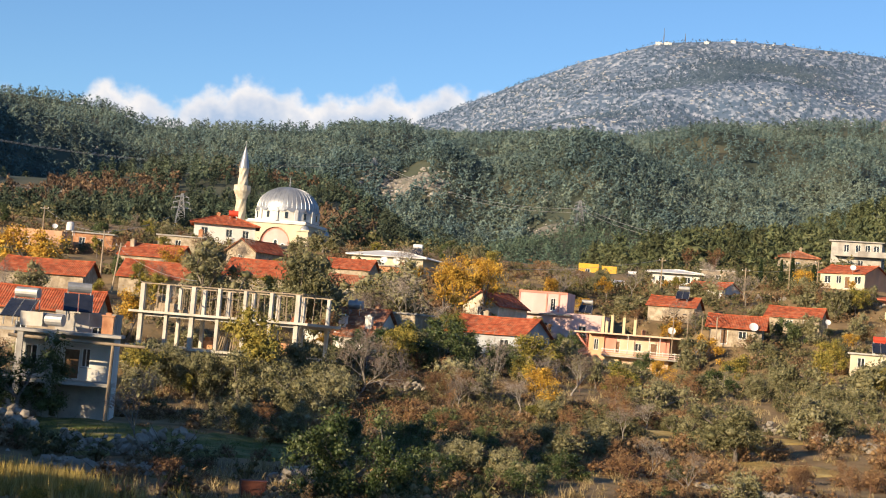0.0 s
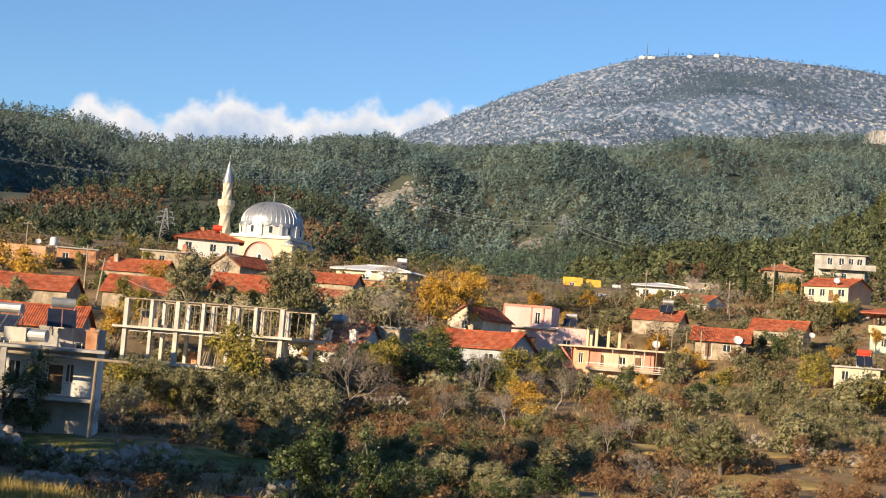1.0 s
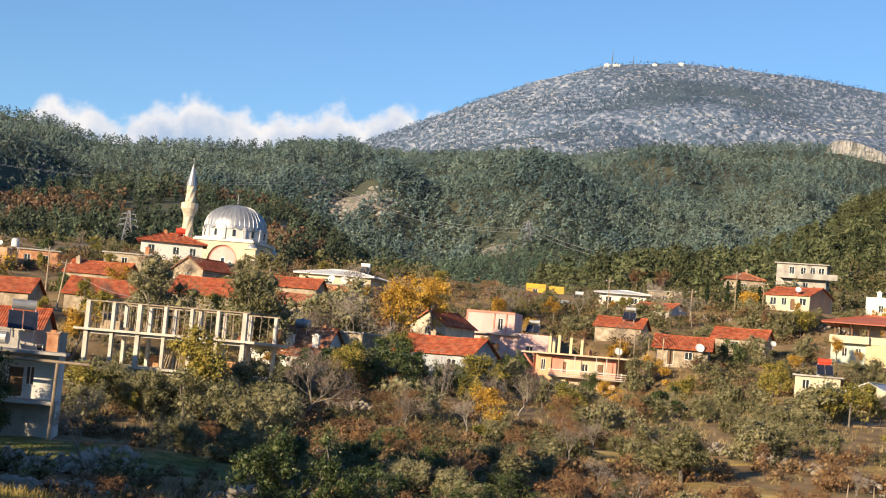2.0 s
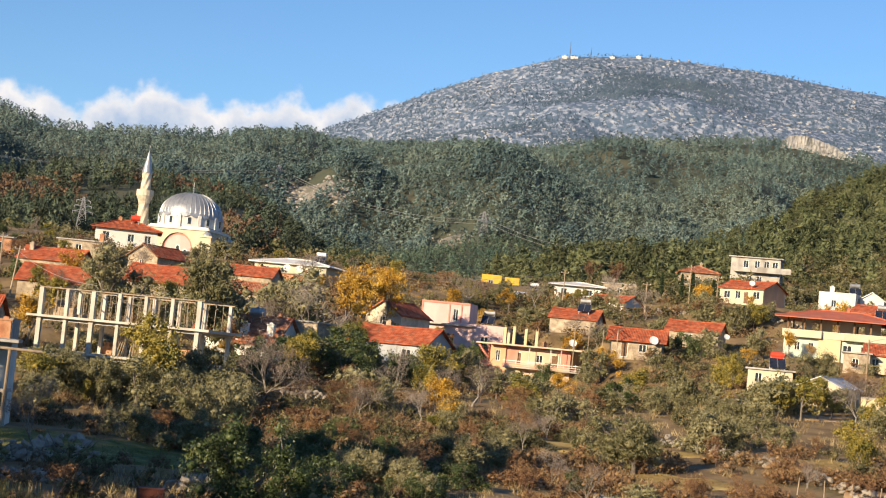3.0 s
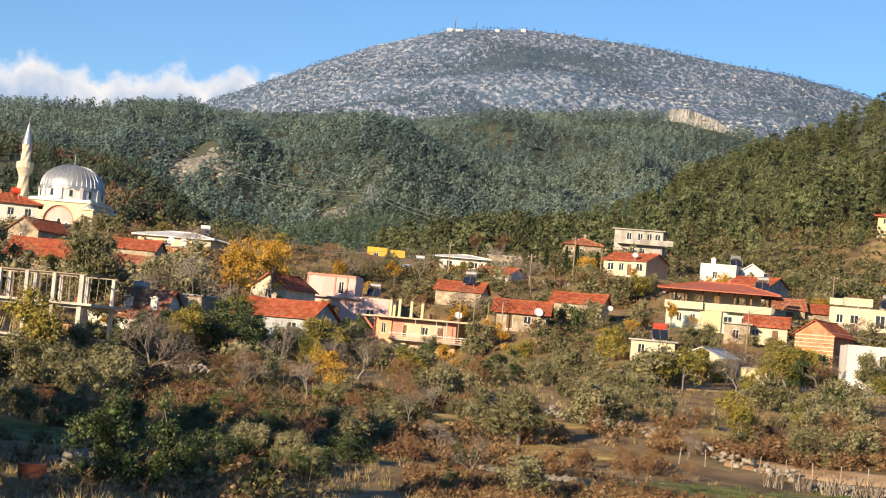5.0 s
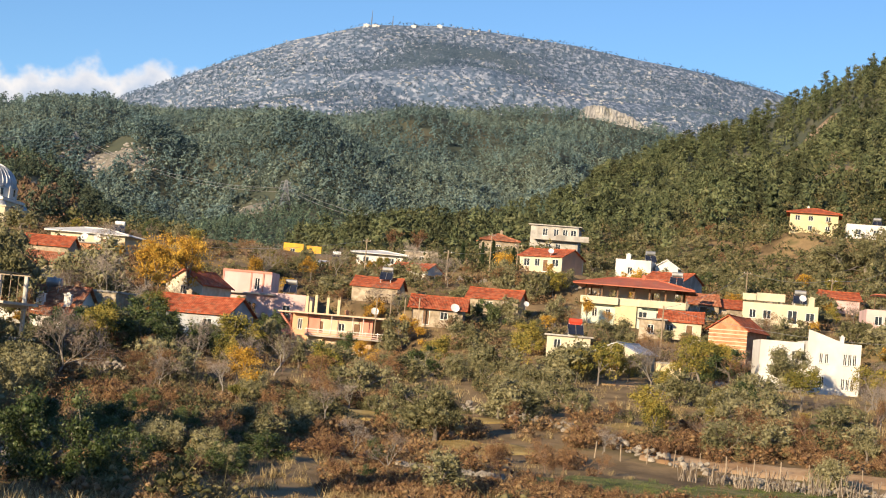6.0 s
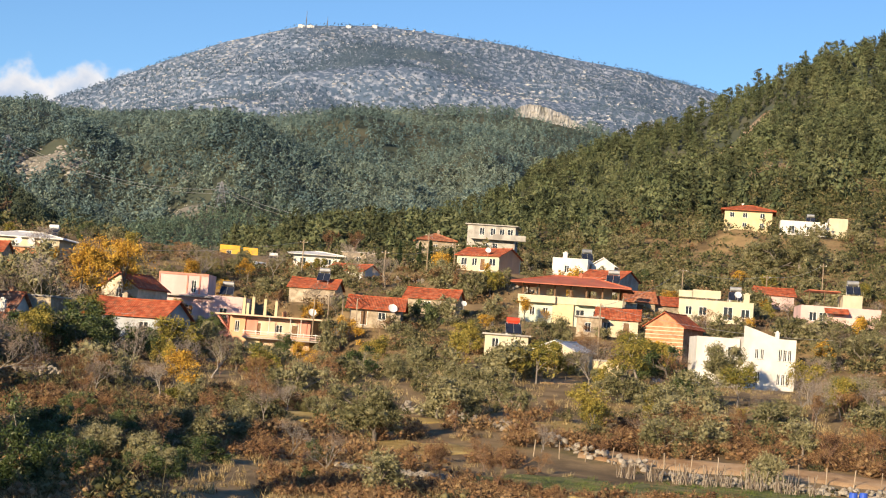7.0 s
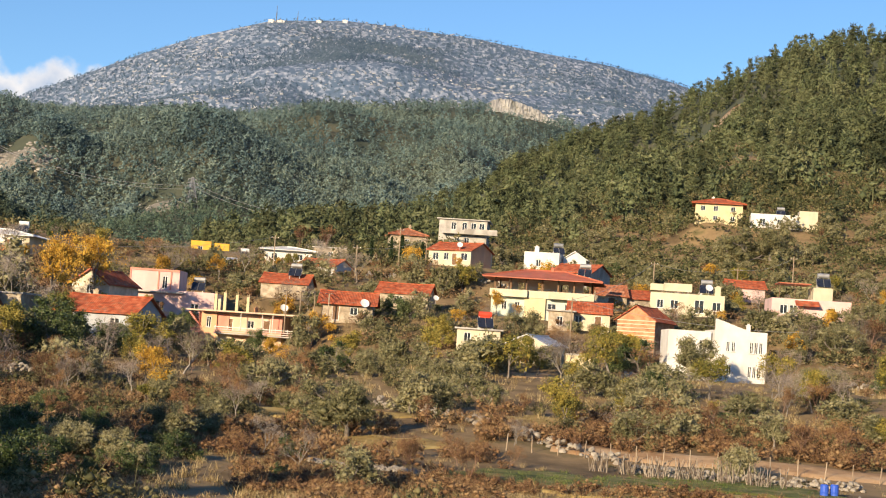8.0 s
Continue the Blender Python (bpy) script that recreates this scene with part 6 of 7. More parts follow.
    if kind in ("olive", "evergreen", "fig", "autumn"):
        v, t = join((v, t), lumps(rng, c[rng.random(len(c)) < 0.7], 0.30 if kind != "autumn" else 0.24, 0.8, False))
    top = max(v[:, 2].max() if len(v) else 0, max(s[1][2] for s in segs))
    return segs, v, t, top


LOOKS = {
    "olive": ("olive_tree", "grey-green olive tree with a short gnarled trunk", OLIVE_LEAF, BARK, 6),
    "evergreen": ("evergreen_tree", "dense dark green broadleaf evergreen tree", DARK_LEAF, BARK, 6),
    "fig": ("fruit_tree", "fruit tree with thinning yellow-green leaves", FIG_LEAF, BARK, 5),
    "autumn": ("walnut_tree", "tree in golden autumn leaf", AUTUMN_LEAF, BARK, 5),
    "bare": ("bare_tree", "leafless tree with pale grey spreading branches", TWIGS, BARK_PALE, 4),
    "russet": ("pomegranate_tree", "small twiggy tree with russet leaves", RUSSET_LEAF, BARK_RED, 3),
    "cypress": ("cypress_tree", "slender dark green cypress", CYPRESS_LEAF, BARK, 6),
    "bush": ("bush", "rounded bush with yellow-green leaves", FIG_LEAF, BARK, 3),
}


def plant(kind, spots, seed, variants=3, fine=1.0):
    """Stands trees of one kind at spots (x, y, height): a few shapes, each then copied."""
    name, label, leaf, bark, sides = LOOKS[kind]
    rng = np.random.default_rng(seed)
    protos = []
    for k, (x, y, high) in enumerate(spots):
        turn = rng.random() * 360
        wide = 0.85 + 0.3 * rng.random()
        if k < variants:
            segs, v, t, top = tree_kind(seed * 10 + k, kind, fine)
            ob = thing(name, Matrix.Identity(4), label, "tree" if kind != "bush" else "bush", name.replace("_", " ") + "s of the valley")
            tv, tt = tube_mesh(segs, sides)
            fast_mesh("trunk", tv, tt, bark, ob)
            fast_mesh("crown", v, t, leaf, ob)
            protos.append((ob, top))
        proto, top = protos[k % variants]
        s = high / top
        m = pose(x, y, height(x, y) - 0.08, 0, 0, turn) @ Matrix.Diagonal((s * wide, s * wide, s, 1))
        if k < variants:
            proto.matrix_basis = m
        else:
            c = copy_thing(proto, pose(0, 0, 0))
            c.matrix_basis = m


plant("olive", OLIVES, 11, 4, 3.6)
plant("olive", OLIVES_SMALL, 12, 3)
plant("evergreen", EVERGREEN, 13, 3, 4.0)
plant("evergreen", [(-24.5, 174.0, 4.6), (-20.5, 178.0, 5.0), (-28.5, 171.0, 4.4), (-32.0, 168.5, 4.0), (-17.0, 184.0, 4.6), (-19.5, 193.0, 4.2), (-14.5, 190.0, 3.8), (-22.5, 183.0, 5.4)], 20, 3, 1.6)
plant("evergreen", [(-12.5, 101.0, 2.2), (-9.5, 104.5, 1.8), (-7.0, 99.0, 1.6), (-10.8, 96.0, 1.5), (-4.0, 106.5, 2.0), (-14.5, 109.0, 2.6), (-11.5, 113.5, 2.3), (-17.0, 103.5, 2.0), (-6.0, 112.0, 1.8), (-18.5, 113.0, 2.8), (-15.5, 119.0, 2.4), (-10.0, 120.5, 2.0)], 24, 3, 1.4)
plant("olive", [(-39.7, 133.2, 3.4), (-39.1, 141.7, 3.9), (-35.9, 140.0, 4.4), (-32.8, 139.2, 4.9), (-31.5, 147.2, 3.4), (-28.3, 144.2, 3.9), (-42.2, 170.3, 4.4), (-45.6, 167.9, 4.9), (-37.2, 171.5, 3.4), (-32.7, 170.4, 3.9), (-23.7, 138.0, 4.4), (-26.4, 129.3, 4.9), (-41.2, 141.6, 3.4), (-34.7, 153.1, 3.9), (-6.5, 148.4, 2.2), (-5.7, 125.9, 2.8), (-1.6, 138.5, 2.5), (-7.5, 103.7, 2.2), (-9.2, 103.6, 2.8), (-32.6, 149.0, 2.5), (-30.4, 147.9, 2.2)], 25, 4, 2.4)
plant("evergreen", [(-14.2, 104.0, 1.6), (-14.6, 119.1, 2.8), (-11.2, 100.4, 2.4), (-11.6, 116.9, 2.0), (-8.2, 93.6, 1.6), (-11.3, 91.3, 2.8), (-17.7, 120.7, 2.4), (-10.6, 126.1, 2.0), (-22.2, 140.3, 1.6), (-26.2, 149.2, 2.8), (-14.6, 131.7, 2.4), (-6.4, 98.3, 2.0)], 26, 3, 1.6)
plant("fig", FIGS, 14, 3, 2.0)
plant("autumn", AUTUMN, 15, 3, 2.0)
plant("bare", BARE, 16, 4)
plant("russet", RUSSET, 17, 4)
plant("cypress", CYPRESSES, 18, 2)
plant("bush", BUSHES, 19, 2)


def clear_of_plots(x, y, margin=1.0):
    ok = np.ones(len(x), bool)
    for px, py, pz, size in [*PLOTS_WEST.values(), *PLOTS_EAST.values()]:
        ok &= np.hypot(x - px, y - py) > size * 0.55 + margin
    return ok


def scatter(seed, n, r0, r1, a0, a1, power=1.0):
    rng = np.random.default_rng(seed)
    r = r0 + (r1 - r0) * rng.random(n) ** power
    a = np.radians(a0 + (a1 - a0) * rng.random(n))
    return r * np.sin(a), r * np.cos(a), rng


OPEN = [(27.0, 108.0, 7.0), (36.0, 106.0, 7.0), (19.0, 103.0, 5.0), (44.0, 112.0, 6.0), (31.0, 117.0, 4.0), (37.0, 113.5, 4.0), (-33.0, 103.0, 6.0), (-25.5, 107.0, 6.0), (19.9, 111.7, 5.5), (30.0, 114.5, 7.0), (25.2, 143.0, 6.0), (8.2, 143.8, 6.5), (10.5, 128.0, 5.0), (38.5, 124.2, 4.0), (33.2, 125.7, 4.0), (44.0, 123.0, 4.0), (49.0, 121.5, 4.0)]


def open_ground(x, y):
    ok = np.ones(len(x), bool)
    for ox, oy, size in OPEN:
        ok &= np.hypot(x - ox, (y - oy) * 1.3) > size
    return ok


VIEWS = [(-72.0, 338.0, 13.0), (-30.0, 176.0, 7.0), (1.0, 232.0, 14.0), (-2.0, 216.0, 9.0), (-11.0, 246.0, 9.0), (35.0, 197.0, 6.0), (30.0, 213.0, 5.0), (60.0, 204.0, 11.0), (57.0, 198.0, 6.0), (56.0, 188.0, 9.0), (44.0, 246.0, 8.0), (-16.0, 199.0, 6.0), (36.0, 284.0, 6.0)]


def outside(rounds, x, y):
    ok = np.ones(len(x), bool)
    for ox, oy, size in rounds:
        ok &= np.hypot(x - ox, y - oy) > size
    return ok


def filler(kind, seed, n, r0, r1, low, high, mask_seed, cut=0.0, a0=-23, a1=23, fine=1.2):
    """More trees between the houses and on the terraces, in loose groves."""
    x, y, rng = scatter(seed, n, r0, r1, a0, a1)
    ok = clear_of_plots(x, y, 2.0) & (wave_noise(x, y, 28, mask_seed) > cut) & outside(VIEWS, x, y) & open_ground(x, y)
    x, y = x[ok], y[ok]
    h = low + (high - low) * rng.random(len(x))
    plant(kind, [(float(a), float(b), float(c)) for a, b, c in zip(x, y, h)], seed, 3, fine)


filler("olive", 31, 120, 185, 345, 3.4, 5.6, 21, -0.1)
filler("olive", 32, 46, 138, 195, 2.8, 4.4, 22, -0.1)
filler("bare", 33, 80, 165, 330, 4.0, 6.5, 23, 0.0)
filler("russet", 34, 150, 135, 320, 2.4, 4.4, 24, -0.1)
filler("fig", 35, 90, 165, 330, 3.2, 5.4, 25, 0.0)
filler("autumn", 36, 26, 185, 330, 3.4, 5.6, 26, 0.1)
filler("olive", 41, 16, 92, 150, 1.8, 3.4, 28, -0.3, -23, 12, 1.3)
filler("olive", 42, 22, 120, 185, 2.0, 3.4, 29, -0.3, 4, 23, 1.2)
filler("evergreen", 43, 14, 84, 150, 1.2, 2.4, 30, -0.2, -23, 3, 1.0)
filler("russet", 44, 50, 96, 175, 1.6, 3.2, 31, -0.3, -20, 23)
filler("bare", 45, 20, 95, 165, 2.2, 4.2, 32, -0.2)
filler("fig", 46, 12, 100, 185, 1.6, 3.4, 33, -0.1)
filler("olive", 38, 90, 330, 450, 2.6, 4.8, 38, -0.4, 6, 22)
filler("russet", 39, 40, 330, 440, 2.0, 3.6, 39, -0.3, 6, 22)
filler("evergreen", 37, 34, 170, 400, 3.0, 5.0, 27, 0.0)


def gardens():
    """Low trees and shrubs that crowd the village houses on their valley side."""
    rng = np.random.default_rng(91)
    rows = {"olive": [], "russet": [], "fig": [], "bare": [], "autumn": []}
    kinds = ["olive", "olive", "russet", "russet", "fig", "bare", "autumn"]
    plain = {"white", "hill_house", "hill_white", "balcony", "frame", "mosque", "amber", "terrace_house"}
    for key, (px, py, pz, size) in [*PLOTS_WEST.items(), *PLOTS_EAST.items()]:
        if key in plain:
            continue
        r = math.hypot(px, py)
        ux, uy = px / r, py / r
        for _ in range(5):
            back = size * 0.5 + 2.2 + 6 * rng.random()
            side = (rng.random() - 0.5) * size * 1.5
            x, y = px - ux * back + uy * side, py - uy * back - ux * side
            kind = kinds[rng.integers(len(kinds))]
            high = max(1.6, pz + 0.9 + 1.0 * rng.random() - height(x, y))
            rows[kind].append((x, y, min(high, 5.5)))
    for k, (kind, spots) in enumerate(rows.items()):
        plant(kind, spots, 95 + k, 3, 1.2)


gardens()


def strew(name, protos, x, y, scale, rng, material, label, category, sink=0.05, tall=1.0, z=None, slots=None):
    """One mesh of kind 'stuff' from many turned and scaled copies of small shapes."""
    z = ground_z(x, y) - sink if z is None else z
    which = rng.integers(0, len(protos), len(x))
    turn = rng.random(len(x)) * 2 * np.pi
    stretch = 0.8 + 0.4 * rng.random(len(x))
    vs, ts, base = [], [], 0
    for k, (v, t) in enumerate(protos):
        i = np.where(which == k)[0]
        if not len(i):
            continue
        c, s = np.cos(turn[i])[:, None], np.sin(turn[i])[:, None]
        sc = scale[i][:, None]
        px = (v[None, :, 0] * c - v[None, :, 1] * s) * sc * stretch[i][:, None] + x[i][:, None]
        py = (v[None, :, 0] * s + v[None, :, 1] * c) * sc * stretch[i][:, None] + y[i][:, None]
        pz = v[None, :, 2] * sc * tall + z[i][:, None]
        vs.append(np.stack([px, py, pz], -1).reshape(-1, 3))
        ts.append((t[None] + (np.arange(len(i)) * len(v))[:, None, None] + base).reshape(-1, 3))
        base += len(i) * len(v)
    ob = fast_mesh(name, np.concatenate(vs), np.concatenate(ts), material)
    return tagged(ob, label, category, kind="stuff")


def shrub_shape(seed, leaves=250, size=0.07, twigs=True, long=1.9, narrow=0.5):
    rng = np.random.default_rng(seed)
    c = rng.normal(size=(9, 3)) * [0.42, 0.42, 0.2] + [0, 0, 0.42]
    c[:, 2] = np.abs(c[:, 2])
    cloud = leaf_cloud(rng, c, 0.22 + 0.2 * rng.random(9), leaves // 9, size, long, 0.9, narrow=narrow)
    cloud = join(cloud, lumps(rng, c[:9 if leaves > 150 else 4], 0.15, 0.8, False))
    if not twigs:
        return cloud
    segs = [(np.zeros(3), p + rng.normal(size=3) * 0.15 + [0, 0, 0.18], 0.02, 0.006) for p in np.concatenate([c, c + rng.normal(size=c.shape) * 0.3])]
    return join(cloud, tube_mesh(segs, 3))


def tuft_shape(seed, blades=26, high=0.5):
    rng = np.random.default_rng(seed)
    p = rng.normal(size=(blades, 3)) * [0.22, 0.22, 0]
    tip = p + rng.normal(size=(blades, 3)) * [0.2, 0.2, 0] + np.stack([np.zeros(blades), np.zeros(blades), high * (0.5 + 0.7 * rng.random(blades))], 1)
    w = units(rng, blades) * [0.03, 0.03, 0]
    v = np.stack([p - w, p + w, tip], 1).reshape(-1, 3)
    return v, np.arange(3 * blades).reshape(-1, 3)


def low_field(x, y):
    """Scrub stays low on the grazed terraces below the track."""
    return np.where((np.hypot(x, y) < 130) & (x > 11), 0.42, 1.0)


def grow_scrub():
    brown = [shrub_shape(400 + k, 300, 0.062, True, 2.6, 0.26) for k in range(5)]
    green = [shrub_shape(410 + k, 290, 0.052, True, 1.9, 0.45) for k in range(5)]
    x, y, rng = scatter(51, 1350, 76, 235, -23, 23, 0.8)
    ok = clear_of_plots(x, y, 0.3) & (wave_noise(x, y, 16, 31) + 0.35 * wave_noise(x, y, 6, 32) > 0.02) & open_ground(x, y) & outside(VIEWS, x, y)
    x, y = x[ok], y[ok]
    strew("brown_scrub", brown, x, y, (0.6 + 1.1 * rng.random(len(x)) ** 1.6) * low_field(x, y), rng, SCRUB_BROWN, "dry brown thorny scrub on the terraces", "scrub")
    x, y, rng = scatter(52, 2300, 78, 345, -23, 23, 0.9)
    ok = clear_of_plots(x, y, 0.3) & (wave_noise(x, y, 18, 33) + 0.35 * wave_noise(x, y, 6, 34) > 0.02) & open_ground(x, y) & outside(VIEWS, x, y)
    x, y = x[ok], y[ok]
    strew("green_scrub", green, x, y, (0.6 + 1.5 * rng.random(len(x)) ** 1.6) * low_field(x, y), rng, SCRUB_GREEN, "low green scrub between the terraces and houses", "scrub")
    thin = [shrub_shape(430 + k, 100, 0.11, False) for k in range(5)]
    x, y, rng = scatter(54, 2600, 225, 350, -23, 23)
    ok = clear_of_plots(x, y, 0.3) & outside(VIEWS, x, y) & (wave_noise(x, y, 14, 36) > -0.3)
    x, y = x[ok], y[ok]
    half = len(x) // 2
    strew("garden_scrub", thin, x[:half], y[:half], 1.0 + 1.6 * rng.random(half) ** 1.6, rng, SCRUB_GREEN, "green garden scrub between the houses", "scrub")
    strew("garden_scrub", thin, x[half:], y[half:], 0.9 + 1.5 * rng.random(len(x) - half) ** 1.6, rng, SCRUB_BROWN, "brown dry scrub between the houses", "scrub")
    tufts = [tuft_shape(420 + k) for k in range(6)]
    x, y, rng = scatter(53, 9000, 62, 330, -23, 23, 0.85)
    ok = clear_of_plots(x, y, 0.0) & (wave_noise(x, y, 20, 35) > -0.35)
    x2, y2, _ = scatter(55, 1300, 84, 108, 0, 23)
    x, y = np.concatenate([x[ok], x2]), np.concatenate([y[ok], y2])
    strew("dry_grass", tufts, x, y, (0.6 + 0.9 * rng.random(len(x))) * np.where((np.hypot(x, y) < 132) & (x > 11), 0.6, 1.0), rng, STRAW, "tufts of dry straw-coloured grass", "grass")
    x, y, rng = scatter(56, 900, 82, 109, 0, 23)
    ok = wave_noise(x, y, 9, 37) > -0.1
    strew("low_scrub", brown, x[ok], y[ok], 0.5 + 0.8 * rng.random(ok.sum()), rng, SCRUB_RUSSET, "low russet and straw scrub on the grazed terrace", "scrub")
    # brambles behind the track and along the terrace edges
    x, y, rng = scatter(57, 330, 131, 152, 8, 23)
    x2, y2, _ = scatter(58, 420, 96, 160, -12, 9)
    keep = wave_noise(x2, y2, 13, 40) > 0.1
    x, y = np.concatenate([x, x2[keep]]), np.concatenate([y, y2[keep]])
    ok = open_ground(x, y)
    strew("bramble_thicket", brown, x[ok], y[ok], 0.8 + 1.0 * rng.random(ok.sum()), rng, SCRUB_RUSSET, "russet bramble thicket along the terraces", "scrub")
    # tall golden grass on the near bank
    tall = [tuft_shape(440 + k, 34, 0.8) for k in range(4)]
    gx, gy = -28.4 + 2.5 * rng.normal(size=420), 77.0 + 2.2 * rng.normal(size=420)
    strew("golden_grass", tall, gx, gy, 0.8 + 0.9 * rng.random(420), rng, GOLD_GRASS, "tall golden dry grass on the near bank", "grass")
    spots = [(21.0, 111.5, 5.0), (33.0, 114.0, 6.0), (-33.0, 104.5, 5.0), (-25.5, 107.5, 5.0), (43.0, 157.0, 4.0)]
    gx = np.concatenate([cx + rng.normal(size=260) * s * 0.55 for cx, cy, s in spots])
    gy = np.concatenate([cy + rng.normal(size=260) * s * 0.4 for cx, cy, s in spots])
    strew("green_grass", tufts, gx, gy, 0.35 + 0.45 * rng.random(len(gx)), rng, GRASS, "short green grass on the turf", "grass")


grow_scrub()


# ---- wooded hills ----
def pine_shape(seed, clumps, needles, leaf, high=8.0, wide=2.2, trunk=True):
    """A red pine: an uneven, blunt-topped crown of needle tufts in loose tiers over a bare trunk."""
    rng = np.random.default_rng(seed)
    s = (np.arange(clumps) + 0.8 * rng.random(clumps)) / clumps
    g = np.arange(clumps) * 2.4 + rng.random(clumps)
    r = wide * 0.72 * np.clip(1 - s, 0, 1) ** 0.65 * (0.5 + 0.6 * rng.random(clumps))
    c = np.stack([np.cos(g) * r, np.sin(g) * r, high * (0.22 + 0.68 * s)], 1)
    rad = wide * (0.52 - 0.26 * s) * (0.75 + 0.5 * rng.random(clumps))
    pieces = [lumps(rng, c, rad * (0.7 if needles else 1.0), 0.85, False)]
    if needles:
        pieces.append(leaf_cloud(rng, c, rad * 1.15, needles, leaf, 1.9, 0.75, 0.55, 0.34))
    if trunk:
        pieces.append(tube_mesh([(np.zeros(3), np.array([0, 0, high * 0.5]), 0.2, 0.12)], 3))
    return join(*pieces)


def round_shape(seed, per=70, leaf=0.7, high=5.0):
    rng = np.random.default_rng(seed)
    c = rng.normal(size=(7, 3)) * [1.2, 1.2, 0.7] + [0, 0, high * 0.6]
    return join(leaf_cloud(rng, c, 1.1, per // 7, leaf, 1.2), tube_mesh([(np.zeros(3), np.array([0, 0, high * 0.5]), 0.14, 0.06)], 3))


def wood(name, protos, x, y, rng, low, high, unit, material, label, sink=0.4):
    s = (low + (high - low) * rng.random(len(x)) ** 1.3) / unit
    if not isinstance(material, list):
        return strew(name, protos, x, y, s, rng, material, label, "forest", sink)
    tone = rng.choice(len(material), len(x), p=(0.36, 0.44, 0.20))
    for k, m in enumerate(material):
        i = tone == k
        strew(name, protos, x[i], y[i], s[i], rng, m, label, "forest", sink)


CLEARINGS = [(-158.0, 1090.0, 14.0), (-55.0, 994.0, 13.0), (272.0, 1812.0, 40.0), (-107.0, 604.0, 12.0), (-235.0, 617.0, 24.0), (130.0, 522.0, 17.0), (166.0, 502.0, 9.0), (112.0, 553.0, 8.0), (139.0, 497.0, 12.0), (196.0, 722.0, 13.0), (169.0, 512.0, 7.0), (96.0, 500.0, 9.0)]


def outside_clearings(x, y):
    ok = np.ones(len(x), bool)
    for cx, cy, size in CLEARINGS:
        ok &= np.hypot((x - cx), (y - cy) * 0.5) > size
    return ok


def grow_forests():
    near = [pine_shape(500 + k, 8, 24, 0.40, 8.0, 2.2) for k in range(8)]
    far = [pine_shape(520 + k, 4, 8, 0.52, 8.0, 2.2, False) for k in range(8)]
    leafy = [round_shape(540 + k) for k in range(4)]
    low = [shrub_shape(550 + k, 63, 0.125, False, 1.3, 0.55) for k in range(5)]
    # pine hill in the east
    x, y, rng = scatter(61, 5200, 395, 880, -2, 24)
    a = np.degrees(np.arctan2(x, y))
    r = np.hypot(x, y)
    dense = np.clip((r - 400) / 120, 0.06, 1)
    ok = (rng.random(len(x)) < dense) & (wave_noise(x, y, 55, 41) + 0.5 * wave_noise(x, y, 20, 42) > -0.85) & outside_clearings(x, y)
    wood("pine_wood", near, x[ok], y[ok], rng, 5.0, 13.5, 8.0, PINE, "sunlit red pine wood on the hillside")
    x, y, rng = scatter(62, 4600, 318, 560, 0, 24)
    x = np.concatenate([x, 124 + 22 * rng.normal(size=700)])
    y = np.concatenate([y, 416 + 18 * rng.normal(size=700)])
    ok = clear_of_plots(x, y, -1.0) & ((wave_noise(x, y, 22, 43) > -0.75) | (np.hypot(x - 130, y - 420) < 30))
    strew("maquis", low, x[ok], y[ok], 1.3 + 2.4 * rng.random(ok.sum()) ** 2, rng, MAQUIS, "evergreen scrub and wild olives on the lower slope", "scrub")
    # hill behind the mosque
    x, y, rng = scatter(63, 2300, 415, 735, -25, -4)
    ok = (wave_noise(x, y, 45, 44) > -0.5) & outside_clearings(x, y) & ((wave_noise(x, y, 60, 45) < 0.12) | (rng.random(len(x)) < 0.25))
    wood("pine_wood", near, x[ok], y[ok], rng, 4.5, 11.0, 8.0, PINE_HILL_HAZE, "pine wood on the hill behind the mosque")
    x, y, rng = scatter(64, 1900, 430, 725, -25, -9)
    ok = wave_noise(x, y, 60, 45) > 0.05
    wood("oak_scrub", leafy, x[ok], y[ok], rng, 3.5, 6.0, 5.0, RUSSET_HAZED, "russet oak trees among the pines")
    x, y, rng = scatter(65, 1900, 375, 620, -25, -5)
    strew("maquis", low, x, y, 1.6 + 3.0 * rng.random(len(x)) ** 2, rng, MAQUIS, "evergreen scrub under the hill behind the mosque", "scrub")
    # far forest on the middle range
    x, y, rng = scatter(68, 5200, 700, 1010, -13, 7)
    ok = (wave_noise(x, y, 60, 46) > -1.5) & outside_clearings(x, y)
    wood("pine_wood", far, x[ok], y[ok], rng, 5.0, 8.5, 7.0, PINE_VALLEY_HAZE, "young pine wood in the valley")
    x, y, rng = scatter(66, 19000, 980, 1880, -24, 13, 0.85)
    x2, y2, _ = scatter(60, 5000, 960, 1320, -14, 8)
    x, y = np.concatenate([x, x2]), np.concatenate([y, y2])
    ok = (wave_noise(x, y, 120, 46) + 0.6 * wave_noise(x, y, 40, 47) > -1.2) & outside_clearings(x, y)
    wood("far_pine_forest", far, x[ok], y[ok], rng, 7.0, 16.0, 8.0, PINE_HAZED, "dense pine forest over the middle range")
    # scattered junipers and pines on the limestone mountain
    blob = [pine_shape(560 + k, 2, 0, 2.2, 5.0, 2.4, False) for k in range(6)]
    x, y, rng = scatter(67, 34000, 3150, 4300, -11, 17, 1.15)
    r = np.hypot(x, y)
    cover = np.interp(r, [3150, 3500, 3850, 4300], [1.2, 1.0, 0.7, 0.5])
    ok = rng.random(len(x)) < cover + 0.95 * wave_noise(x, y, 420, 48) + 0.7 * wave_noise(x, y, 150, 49)
